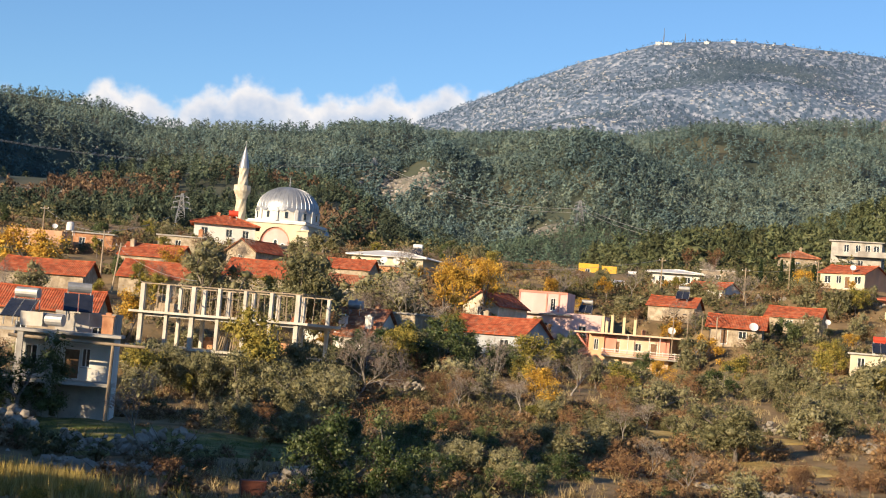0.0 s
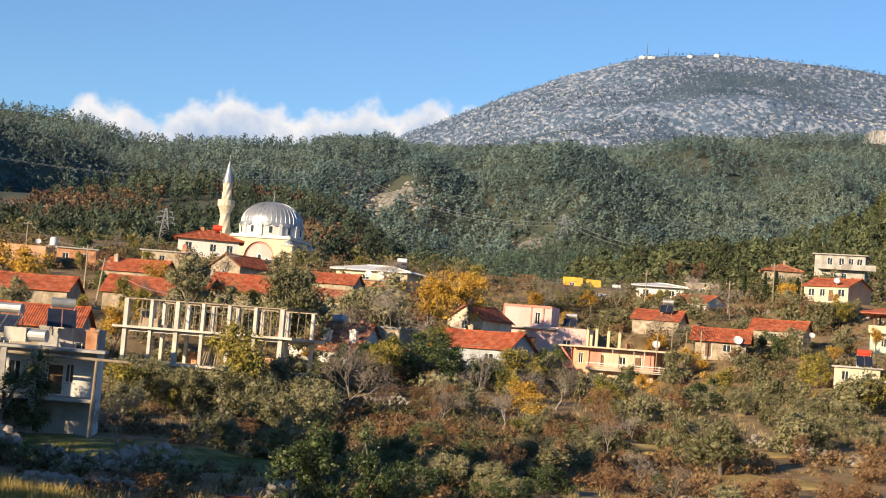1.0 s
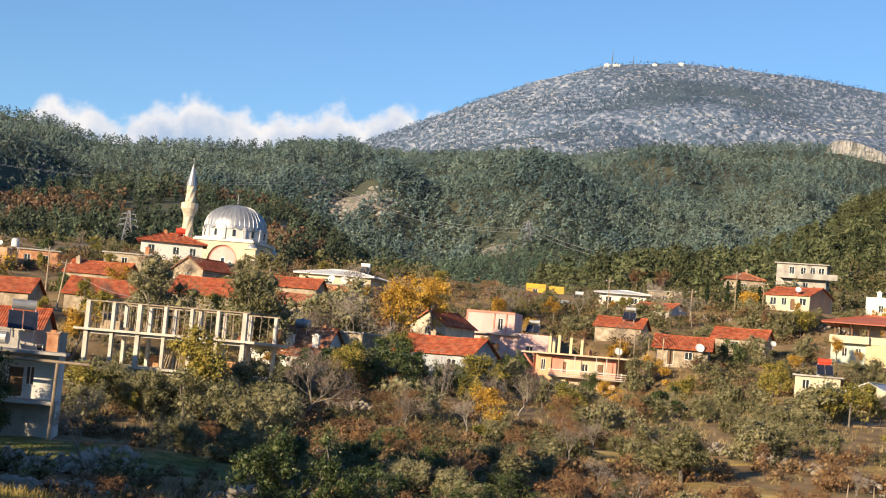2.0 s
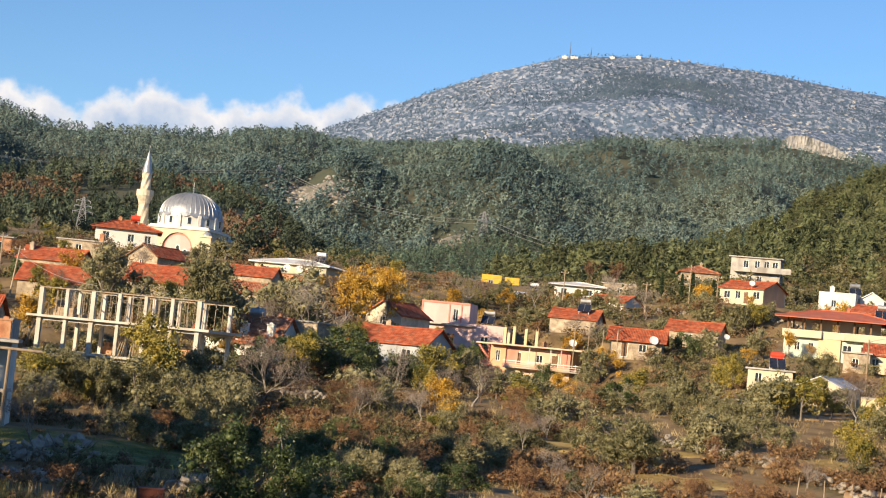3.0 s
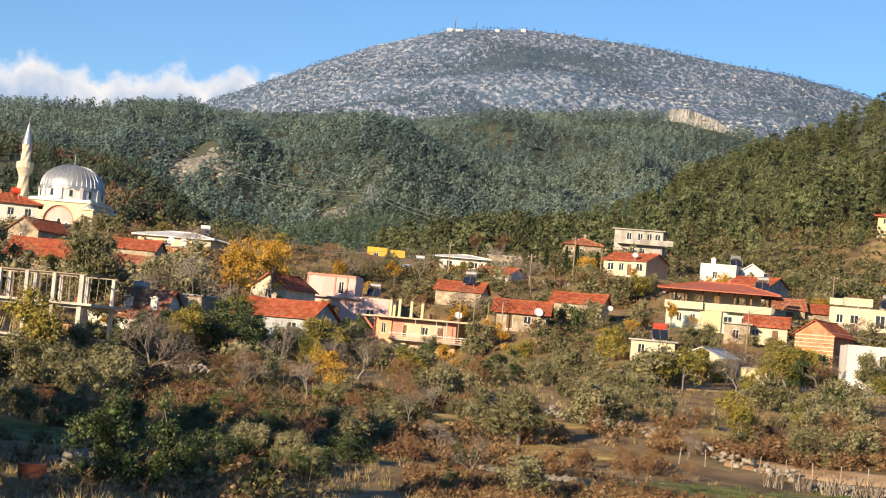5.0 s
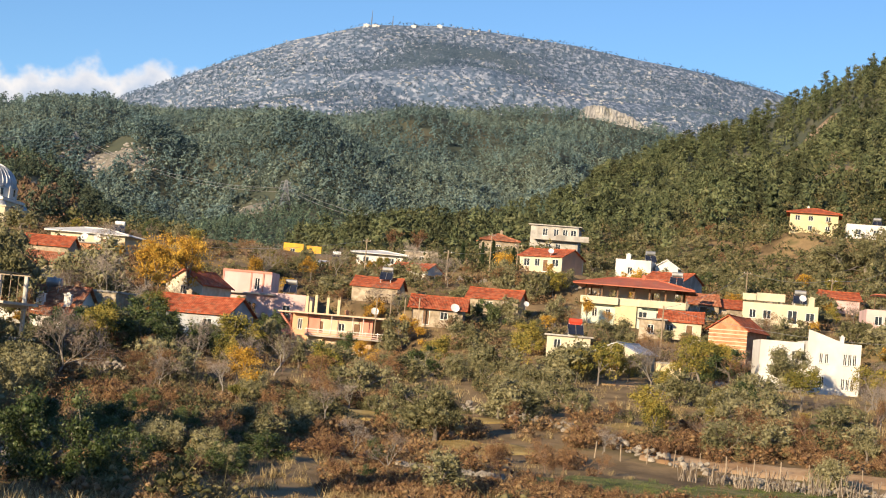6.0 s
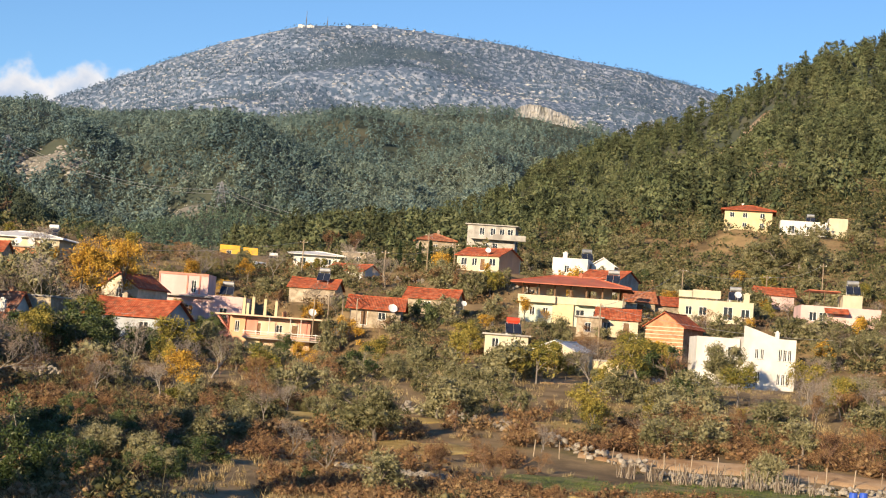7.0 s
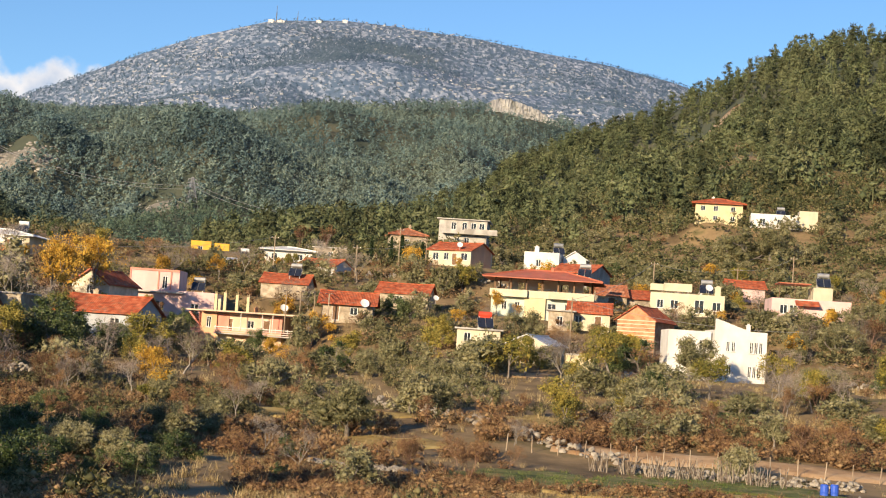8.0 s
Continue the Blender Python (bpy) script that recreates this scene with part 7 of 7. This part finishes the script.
    # extra trees bunched round one spot to darken that part of the slope
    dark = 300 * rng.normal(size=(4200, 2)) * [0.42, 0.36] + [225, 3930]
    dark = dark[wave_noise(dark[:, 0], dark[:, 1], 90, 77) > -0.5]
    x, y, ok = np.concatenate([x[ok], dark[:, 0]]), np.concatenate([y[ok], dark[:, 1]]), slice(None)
    wood("mountain_pines", blob, x[ok], y[ok], rng, 4.5, 9.0, 5.0, JUNIPER_HAZED, "scattered dark pines on the limestone mountain", 0.8)


grow_forests()


# ---- rock, walls, paths and small things ----
def boulder_shape(seed):
    rng = random.Random(seed)
    bm = bmesh.new()
    bmesh.ops.create_icosphere(bm, subdivisions=1, radius=0.5)
    for v in bm.verts:
        v.co = Vector((v.co.x * rng.uniform(0.7, 1.25), v.co.y * rng.uniform(0.7, 1.2), v.co.z * rng.uniform(0.5, 0.9)))
    me = bpy.data.meshes.new("stone")
    bm.to_mesh(me)
    bm.free()
    me.materials.append(ROCK)
    return me


STONES = [boulder_shape(70 + k) for k in range(8)]


def rubble_wall(points, high, wide, seed, label, size=0.42, limit=150):
    """A dry-stone wall: stones heaped along a line, each its own piece."""
    rng = random.Random(seed)
    ob = thing("dry_stone_wall", pose(*points[0], height(*points[0])), label, "stone wall", "dry-stone walls of the terraces")
    total = sum((Vector(b) - Vector(a)).length for a, b in zip(points, points[1:]))
    layers = max(1, int(high / (size * 0.62)))
    step = max(size * 0.72, total * layers * 2 / limit)
    base = ob.matrix_world.inverted()
    for a, b in zip(points, points[1:]):
        a, b = Vector(a), Vector(b)
        n = max(2, int((b - a).length / step))
        for k in range(n):
            for lay in range(layers):
                for row in (-1, 1):
                    if lay and rng.random() < 0.18 * lay:
                        continue
                    p = a.lerp(b, (k + rng.random()) / n)
                    off = (b - a).normalized().orthogonal() * row * wide * 0.5 * (1 - 0.35 * lay / layers) * rng.uniform(0.5, 1.1)
                    x, y = p.x + off.x, p.y + off.y
                    s = new("stone", STONES[rng.randrange(len(STONES))])
                    f = size * rng.uniform(0.8, 1.7)
                    s.parent = ob
                    s.matrix_basis = base @ (pose(x, y, height(x, y) + 0.08 + lay * size * 0.6, rng.uniform(0, 40), rng.uniform(0, 40), rng.uniform(0, 360)) @ Matrix.Diagonal((f * 1.2, f, f, 1)))


def rock_field(name, seed, x, y, size, label, tall=1.0, material=None):
    shapes = []
    for k in range(5):
        rng = np.random.default_rng(seed * 7 + k)
        me = STONES[k]
        v = np.array([p.co[:] for p in me.vertices])
        t = np.array([p.vertices[:] for p in me.polygons])
        shapes.append((v * (0.55 + 0.8 * rng.random((len(v), 3))), t))
    rng = np.random.default_rng(seed)
    return strew(name, shapes, x, y, size(rng, len(x)), rng, material or ROCK, label, "rocks", 0.1, tall)


def rocks():
    rubble_wall([(-43.0, 108.0), (-40.0, 104.5), (-37.0, 101.5)], 1.9, 1.6, 1, "heap of pale rubble beside the terrace house", 0.5, 130)
    rubble_wall([(-33.0, 96.0), (-30.0, 97.5), (-28.0, 100.0), (-26.6, 102.2)], 1.6, 1.4, 2, "tumbled dry-stone wall below the bare tree", 0.5, 170)
    rubble_wall([(-31.0, 87.5), (-27.5, 88.5), (-24.5, 91.5)], 0.8, 1.5, 3, "low heap of grey limestone rubble", 0.45, 110)
    rubble_wall([(-19.0, 92.0), (-17.5, 95.0)], 1.0, 1.2, 4, "short broken dry-stone wall", 0.45, 60)
    rubble_wall([(12.0, 153.0), (16.1, 145.6), (20.7, 139.0), (24.6, 127.6), (28.0, 123.6)], 0.9, 0.8, 5, "long pale dry-stone wall along the terrace", 0.45, 200)
    rubble_wall([(28.0, 120.2), (33.0, 119.0), (38.0, 117.0), (44.0, 116.0)], 0.8, 0.7, 6, "low dry-stone wall below the track", 0.34, 200)
    rubble_wall([(5.0, 121.5), (9.0, 122.5), (13.0, 121.5)], 0.5, 0.6, 7, "grey dry-stone terrace wall under the olive tree", 0.42, 110)
    rubble_wall([(-26.0, 158.0), (-20.0, 162.0), (-14.0, 163.5)], 0.9, 0.8, 8, "overgrown dry-stone terrace wall", 0.45, 120)
    rubble_wall([(44.0, 196.0), (52.0, 199.0), (57.0, 202.0)], 1.1, 0.6, 9, "pale garden wall beside the white house", 0.45, 120)
    rubble_wall([(66.0, 196.0), (74.0, 194.0), (82.0, 189.0)], 0.9, 0.6, 10, "pale roadside wall", 0.45, 110)
    rubble_wall([(2.0, 116.0), (6.0, 112.5), (12.0, 111.5)], 0.4, 0.5, 11, "broken terrace wall among dry shrubs", 0.4, 100)
    rubble_wall([(27.0, 279.5), (34.0, 281.5), (42.0, 281.0), (50.0, 279.0)], 1.3, 0.7, 12, "pale retaining wall below the cream and peach house", 0.5, 130)
    rubble_wall([(20.0, 300.0), (28.0, 298.0)], 1.0, 0.6, 13, "dry-stone terrace wall among the gardens", 0.5, 60)
    rubble_wall([(70.0, 291.0), (78.0, 294.0), (84.0, 296.0)], 1.0, 0.6, 14, "broken terrace wall under the hill", 0.5, 70)
    # loose stones
    x, y, rng = scatter(71, 700, 78, 240, -23, 23)
    ok = wave_noise(x, y, 14, 51) > 0.25
    rock_field("loose_stones", 72, x[ok], y[ok], lambda g, n: 0.2 + 0.5 * g.random(n) ** 2, "loose limestone lying on the terraces")
    # outcrops on the hills
    rng = np.random.default_rng(73)
    spots = [(-187, 1108, -128, 1068, 120, 6.5), (-74, 1023, -36, 981, 60, 3.0), (20, 1088, 33, 1072, 26, 5), (-70, 1072, -62, 1064, 16, 4), (-450, 1330, -436, 1325, 20, 5), (-246, 618, -222, 615, 90, 3.0), (-116, 612, -100, 598, 100, 2.8), (118, 506, 144, 545, 60, 2.4), (164, 500, 170, 505, 36, 2.4), (188, 680, 196, 690, 24, 3.0)]
    xs, ys, ss = [], [], []
    for x0, y0, x1, y1, n, s in spots:
        f = rng.random(n)
        n, s = n * 3, s * 0.62
        f = rng.random(n)
        xs.append(x0 + (x1 - x0) * f + rng.normal(size=n) * s * 0.6)
        ys.append(y0 + (y1 - y0) * f + rng.normal(size=n) * s * 2.2)
        ss.append(s * (0.4 + 0.8 * rng.random(n)))
    sizes = np.concatenate(ss)
    rock_field("rock_outcrops", 74, np.concatenate(xs), np.concatenate(ys), lambda g, n: sizes, "pale limestone outcrops breaking through the forest", 0.8, ROCK_PALE)
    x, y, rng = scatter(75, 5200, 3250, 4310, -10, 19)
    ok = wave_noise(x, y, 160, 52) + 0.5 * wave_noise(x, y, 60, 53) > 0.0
    rock_field("mountain_rocks", 76, x[ok], y[ok], lambda g, n: 4 + 9 * g.random(n) ** 2, "pale limestone crags on the mountain", 0.6, ROCK_HAZED)


rocks()


def cliff():
    """A bare limestone bluff on the crest of the middle range."""
    nu, nv = 110, 26
    cx, cy = 277.0, 1800.0
    vs, fs = [], []
    for i in range(nu + 1):
        u = -46 + 92 * i / nu
        f = (i / nu)
        peak = 20 * math.sin(math.pi * f) ** 0.55 * (1.25 - 0.75 * f) * (0.92 + 0.14 * noise.noise(Vector((u * 0.16, 0, 11))))
        crack = -0.8 * max(0.0, abs(noise.noise(Vector((u * 0.11, 0, 21)))) * -6 + 1) - 0.5 * max(0.0, abs(noise.noise(Vector((u * 0.3 + 9 * 0.3, 4, 22)))) * -6 + 1)
        x = cx + u
        y0 = cy - 0.12 * u
        foot = height(x, y0) - 3
        for j in range(nv + 1):
            g = j / nv
            z = peak * (min(1.0, g * 2.0 + 0.05 * math.floor(g * 9)) if g < 0.62 else max(0.0, 1 - (g - 0.62) * 2.6))
            rough = 2.4 * noise.noise(Vector((u * 0.14, g * 4, 3))) + 1.9 * noise.noise(Vector((u * 0.42, g * 11, 7))) + 1.2 * noise.noise(Vector((u * 1.1, g * 20, 9)))
            vs.append((x + rough * 0.5, y0 - 14 + (16 * g if g < 0.62 else 9.9 + 60 * (g - 0.62)) - crack * (1 if g < 0.62 else 0) + rough * 1.2, foot + z + rough * (0.6 if 0 < j < nv else 0)))
    for i in range(nu):
        for j in range(nv):
            a = i * (nv + 1) + j
            fs.append((a, a + nv + 1, a + nv + 2, a + 1))
    tagged(mesh_object("cliff", vs, fs, ROCK_CLIFF), "bare pale limestone bluff above the pine forest", "cliff", kind="structure")


cliff()


def patch(name, cx, cy, rx, ry, turn, material, label, lift=0.14, seed=0):
    """A draped sheet with an uneven outline."""
    rng = np.random.default_rng(seed)
    n, rings = 40, 12
    g = np.arange(n) * 2 * np.pi / n
    edge = 1 + 0.18 * np.sin(3 * g + seed) + 0.10 * np.sin(7 * g + 2 * seed) + 0.05 * rng.normal(size=n)
    vs, fs = [(cx, cy)], []
    for k in range(1, rings + 1):
        f = k / rings
        for j in range(n):
            u, v = math.cos(g[j]) * rx * f * edge[j], math.sin(g[j]) * ry * f * edge[j]
            c, s = math.cos(radians(turn)), math.sin(radians(turn))
            vs.append((cx + u * c - v * s, cy + u * s + v * c))
    a = np.array(vs)
    z = ground_z(a[:, 0], a[:, 1]) + lift
    z[-n:] -= lift * 2.5
    for j in range(n):
        fs.append((0, 1 + j, 1 + (j + 1) % n))
    for k in range(rings - 1):
        for j in range(n):
            q = (j + 1) % n
            fs.append((1 + k * n + j, 1 + (k + 1) * n + j, 1 + (k + 1) * n + q, 1 + k * n + q))
    ob = mesh_object(name, np.column_stack([a, z]), fs, material, smooth=True)
    return tagged(ob, label, name.replace("_", " "), kind="structure")


TURF = shader("short_green_turf", ((0.06, 0.08, 0.02), (0.13, 0.14, 0.04), (0.27, 0.22, 0.095)), 0.6, 0.9, 0.8, 6.0)
OCHRE_GRASS = shader("ochre_stubble", ((0.22, 0.15, 0.05), (0.36, 0.26, 0.09), (0.44, 0.34, 0.15)), 0.5, 0.95, 0.8, 6.0)
TRACK_SOIL = shader("bare_track_soil", ((0.32, 0.19, 0.095), (0.46, 0.30, 0.165), (0.55, 0.40, 0.25)), 0.4, 0.95, 0.7, 4.0)
EARTH_SLOPE = shader("bare_red_earth", ((0.16, 0.11, 0.07), (0.27, 0.19, 0.12), (0.38, 0.30, 0.22)), 0.15, 0.95, 0.8, 1.0)
EARTH_GREY = shader("grey_stony_earth", ((0.11, 0.115, 0.10), (0.18, 0.17, 0.15), (0.27, 0.25, 0.225)), 0.12, 0.95, 0.9, 0.5)
patch("green_field", -33.0, 104.5, 5.2, 8.0, 20, TURF, "shaded green turf below the terrace house", seed=1)
patch("green_field", -25.5, 107.5, 5.0, 8.0, -15, TURF, "shaded green turf beside the dry-stone wall", seed=2)
patch("green_field", 20.0, 111.5, 7.5, 4.6, -5, TURF, "green turf in the lower terrace", seed=3)
patch("green_field", 33.0, 112.5, 9.0, 4.0, -12, TURF, "green strip behind the paling fence", seed=4)
patch("stubble_field", 25.2, 143.3, 5.0, 6.0, 0, OCHRE_GRASS, "ochre stubble field among the fruit trees", seed=5)
patch("stubble_field", 7.0, 144.0, 7.5, 4.0, -6, OCHRE_GRASS, "ochre stubble terrace", seed=6)
patch("stubble_field", 11.0, 128.0, 4.6, 4.2, -10, OCHRE_GRASS, "ochre stubble round the olive tree", seed=7)
patch("green_field", 43.0, 157.0, 5.0, 5.0, 0, TURF, "small green vegetable plot", seed=8)
patch("bare_slope", 131.0, 524.0, 17.0, 13.0, -10, EARTH_SLOPE, "bare reddish earth among the pines", 0.5, seed=10)
patch("bare_slope", 103.0, 478.0, 7.0, 9.0, 20, EARTH_SLOPE, "bare earth above the scrub", 0.4, seed=11)
patch("bare_slope", 158.0, 560.0, 9.0, 12.0, 0, EARTH_SLOPE, "bare earth and stones among the pines", 0.5, seed=12)
patch("bare_slope", 196.0, 566.0, 5.0, 12.0, 0, EARTH_SLOPE, "red earth cutting under tall pines", 0.5, seed=13)
patch("bare_slope", -55.0, 997.0, 20.0, 7.0, -50, EARTH_GREY, "bare cut strip under the power pylon", 0.8, seed=14)
patch("bare_slope", -155.0, 1089.0, 30.0, 9.0, -40, EARTH_GREY, "stony bare shoulder above the young pines", 0.8, seed=15)
patch("bare_slope", 139.0, 497.0, 14.0, 8.0, -15, EARTH_SLOPE, "bare tan terrace on the pine hill", 0.5, seed=16)
patch("bare_slope", 112.0, 553.0, 9.0, 7.0, 10, EARTH_SLOPE, "stony path through the pines", 0.5, seed=17)
patch("bare_slope", 196.0, 720.0, 13.0, 12.0, 0, EARTH_SLOPE, "bare rocky shoulder high among the pines", 0.6, seed=18)
patch("stubble_field", 27.0, 105.0, 10.0, 4.0, -8, OCHRE_GRASS, "ochre dry grass on the lowest terrace", seed=19)
patch("soil_plot", 33.0, 189.0, 5.0, 5.0, 0, TRACK_SOIL, "bare brown soil below the garage", seed=9)


def track():
    pts = [(24.0, 129.5), (28.6, 127.2), (33.2, 125.9), (38.5, 124.4), (43.4, 123.2), (48.5, 121.8), (56.0, 119.0)]
    fine = []
    for a, b in zip(pts, pts[1:]):
        for k in range(8):
            f = k / 8
            fine.append((a[0] + (b[0] - a[0]) * f, a[1] + (b[1] - a[1]) * f))
    vs, fs = [], []
    for k, (x, y) in enumerate(fine):
        for j in range(7):
            o = (j - 3) * 0.9 + 0.25 * math.sin(k * 0.7 + j)
            px, py = x + o * 0.25, y + o
            vs.append((px, py, height(px, py) + (0.16 if 0 < j < 6 else -0.2)))
    for k in range(len(fine) - 1):
        for j in range(6):
            fs.append((k * 7 + j, (k + 1) * 7 + j, (k + 1) * 7 + j + 1, k * 7 + j + 1))
    tagged(mesh_object("track", vs, fs, TRACK_SOIL, smooth=True), "bare brown farm track along the terrace", "track", kind="structure")


track()


STAKE_WOOD = shader("grey_sticks", ((0.13, 0.10, 0.08), (0.25, 0.21, 0.165), (0.36, 0.31, 0.25)), 2.5, 0.95, 0.4, per_object=0.6)


def palings():
    rng = random.Random(9)
    ob = thing("paling_fence", pose(26, 119.5, 0), "rickety fence of grey upright sticks", "fence")
    shapes = []
    for k in range(4):
        s = Shape()
        s.tube((0, 0, -0.3), (rng.uniform(-0.1, 0.1), rng.uniform(-0.1, 0.1), 1.0), 0.036, 0.022, 4)
        me = bpy.data.meshes.new("stake")
        me.from_pydata(s.v, [], s.f)
        me.materials.append(STAKE_WOOD)
        shapes.append(me)
    base = ob.matrix_world.inverted()
    line = [(25.0, 120.0), (31.1, 117.5), (37.5, 113.4)]
    for a, b in zip(line, line[1:]):
        for k in range(140):
            if rng.random() < 0.12 or math.sin(k * 0.14 + a[0]) < -0.6:
                continue
            f = (k + rng.random()) / 140
            x, y = a[0] + (b[0] - a[0]) * f, a[1] + (b[1] - a[1]) * f + rng.uniform(-0.2, 0.2)
            st = new("stake", shapes[rng.randrange(4)])
            st.parent = ob
            st.matrix_basis = base @ (pose(x, y, height(x, y), rng.uniform(-12, 12), rng.uniform(-24, 24), rng.uniform(0, 360)) @ Matrix.Diagonal((1, 1, rng.uniform(0.9, 1.7), 1)))
    for k in range(16):
        x = 20.0 + 1.9 * k
        y = 128.6 - 0.27 * (x - 24)
        p = thing("fence_post", pose(x, y - 2.8, height(x, y - 2.8) - 0.2, 0, rng.uniform(-5, 5), 0), "thin grey wooden fence post", "fence post", "posts along the track")
        s = Shape()
        s.tube((0, 0, 0), (0, 0, 1.5), 0.05, 0.04, 5)
        s.part("post", TIMBER, p)


palings()


def small_things():
    x, y = 39.2, 110.5
    ob = thing("plastic_barrel", pose(x, y, height(x, y)), "bright blue plastic barrel on the terrace", "barrel", "blue barrels")
    s = Shape()
    s.lathe([(0, 0), (0.25, 0), (0.28, 0.1), (0.29, 0.45), (0.28, 0.8), (0.24, 0.88), (0, 0.88)], 14)
    s.lathe([(0.29, 0.3), (0.31, 0.33), (0.29, 0.36)], 14)
    s.part("drum", BLUE_PLASTIC, ob)
    copy_thing(ob, pose(x + 0.8, y + 0.3, height(x + 0.8, y + 0.3)))
    x, y = -18.9, 85.6
    ob = thing("rusty_box", pose(x, y, height(x, y), 0, 0, 20), "red metal box standing in the grass, darkened as if in shade", "box")
    s = Shape()
    s.box(-0.65, 0.65, -0.4, 0.4, 0, 0.8)
    s.box(-0.68, 0.68, -0.43, 0.43, 0.8, 0.86)
    s.part("body", SHADED_RED, ob)


small_things()


# ---- clouds over the far range ----
def clouds():
    m = bpy.data.materials.new("cloud_vapour")
    m.use_nodes = True
    nt = m.node_tree
    link, node = nt.links.new, nt.nodes.new
    nt.nodes.remove(nt.nodes["Principled BSDF"])
    tc, sep = node("ShaderNodeTexCoord"), node("ShaderNodeSeparateXYZ")
    link(tc.outputs["UV"], sep.inputs[0])

    def calc(op, a, b=None, c=None):
        n = node("ShaderNodeMath")
        n.operation = op
        for k, v in enumerate((a, b, c)):
            if v is None:
                continue
            if isinstance(v, (int, float)):
                n.inputs[k].default_value = v
            else:
                link(v, n.inputs[k])
        return n.outputs[0]

    def fbm(scale, sx, detail):
        mp, n = node("ShaderNodeMapping"), node("ShaderNodeTexNoise")
        mp.inputs["Scale"].default_value = (sx, 1, 1)
        link(tc.outputs["UV"], mp.inputs["Vector"])
        link(mp.outputs["Vector"], n.inputs["Vector"])
        n.inputs["Scale"].default_value, n.inputs["Detail"].default_value, n.inputs["Roughness"].default_value = scale, detail, 0.5
        return n.outputs["Fac"]
    az, el = sep.outputs["X"], sep.outputs["Y"]
    # tops: a row of heaps, each with smaller puffs on it
    heap = calc("MULTIPLY_ADD", az, 0.055, 8.35)
    for centre, high, wide in ((-18.5, 1.15, 0.75), (-17.1, 0.75, 0.6), (-15.3, 0.75, 0.7), (-13.8, 1.35, 0.9), (-12.3, 0.7, 0.9), (-10.8, 0.65, 0.8), (-9.2, 1.15, 1.0), (-7.1, 1.25, 1.0), (-5.4, 1.0, 0.9), (-23.0, 0.9, 1.6)):
        off = calc("MULTIPLY", calc("SUBTRACT", az, centre), 1 / wide)
        heap = calc("MULTIPLY_ADD", calc("EXPONENT", calc("MULTIPLY", calc("MULTIPLY", off, off), -1.0)), high, heap)
    puff = calc("MULTIPLY_ADD", fbm(1.5, 1.0, 3), 1.3, -0.98)
    top = calc("ADD", heap, puff)
    depth = calc("SUBTRACT", top, el)
    mask = node("ShaderNodeMapRange")
    mask.interpolation_type = "SMOOTHSTEP"
    mask.inputs["From Min"].default_value, mask.inputs["From Max"].default_value = -0.2, 0.45
    link(depth, mask.inputs["Value"])
    west, east = node("ShaderNodeMapRange"), node("ShaderNodeMapRange")
    for r, lo, hi in ((west, -23.0, -19.0), (east, -2.5, -5.0)):
        r.inputs["From Min"].default_value, r.inputs["From Max"].default_value = lo, hi
        link(az, r.inputs["Value"])
    alpha = calc("MULTIPLY", calc("MULTIPLY", mask.outputs["Result"], west.outputs["Result"]), east.outputs["Result"])
    shade = node("ShaderNodeMapRange")
    shade.inputs["From Min"].default_value, shade.inputs["From Max"].default_value = 0.15, 1.25
    link(calc("ADD", depth, calc("MULTIPLY_ADD", fbm(0.9, 1.0, 3), 1.6, -0.8)), shade.inputs["Value"])
    ramp = node("ShaderNodeValToRGB")
    ramp.color_ramp.elements[0].color, ramp.color_ramp.elements[1].color = (0.95, 0.90, 0.87, 1), (0.46, 0.56, 0.73, 1)
    link(shade.outputs["Result"], ramp.inputs["Fac"])
    glow, clear, mix = node("ShaderNodeEmission"), node("ShaderNodeBsdfTransparent"), node("ShaderNodeMixShader")
    link(ramp.outputs["Color"], glow.inputs["Color"])
    glow.inputs["Strength"].default_value = 0.72
    link(calc("MULTIPLY", alpha, 0.95), mix.inputs["Fac"])
    link(clear.outputs[0], mix.inputs[1])
    link(glow.outputs[0], mix.inputs[2])
    link(mix.outputs[0], nt.nodes["Material Output"].inputs["Surface"])
    R = 4850.0
    vs, fs, uv = [], [], []
    n = 40
    grid = lambda i, j: (-26 + 28 * i / n, 4.5 + 6.0 * j / 8)
    for i in range(n + 1):
        for j in range(9):
            a, e = grid(i, j)
            vs.append((R * math.sin(radians(a)), R * math.cos(radians(a)), EYE + R * math.tan(radians(e))))
    for i in range(n):
        for j in range(8):
            q = (i * 9 + j, (i + 1) * 9 + j, (i + 1) * 9 + j + 1, i * 9 + j + 1)
            fs.append(q)
            uv.extend([grid(k // 9, k % 9) for k in q])
    ob = mesh_object("backdrop", vs, fs, m, uv=uv)
    ob.visible_shadow = False
    tagged(ob, "bank of white cumulus clouds beyond the hills", "clouds", kind="structure")


clouds()


# ---- unseen cypresses left of the view, added to throw shade into the valley ----
# two rows of tall trees over the added knoll, topped by the shadow wanted
shade = [(-25.0 - 2.3 * k, 33.0 + 2.3 * k) for k in range(5, 20) if k != 9] + [(-28.4 - 2.3 * k, 30.8 + 2.3 * k) for k in range(5, 20) if k != 9]
tops = [(3.0 + 0.359 * (86 - y) if 44 < y < 54 else 4.5 + 0.359 * (128 - y) if 54 < y < 64 else 7.6 + 0.359 * (113 - y) if y > 64 else 4.4 + 0.359 * (106 - y)) for x, y in shade]
plant("cypress", [(x, y, max(5.0, top + 1.2 * (k % 3) - height(x, y))) for k, ((x, y), top) in enumerate(zip(shade, tops))], 81, 3)
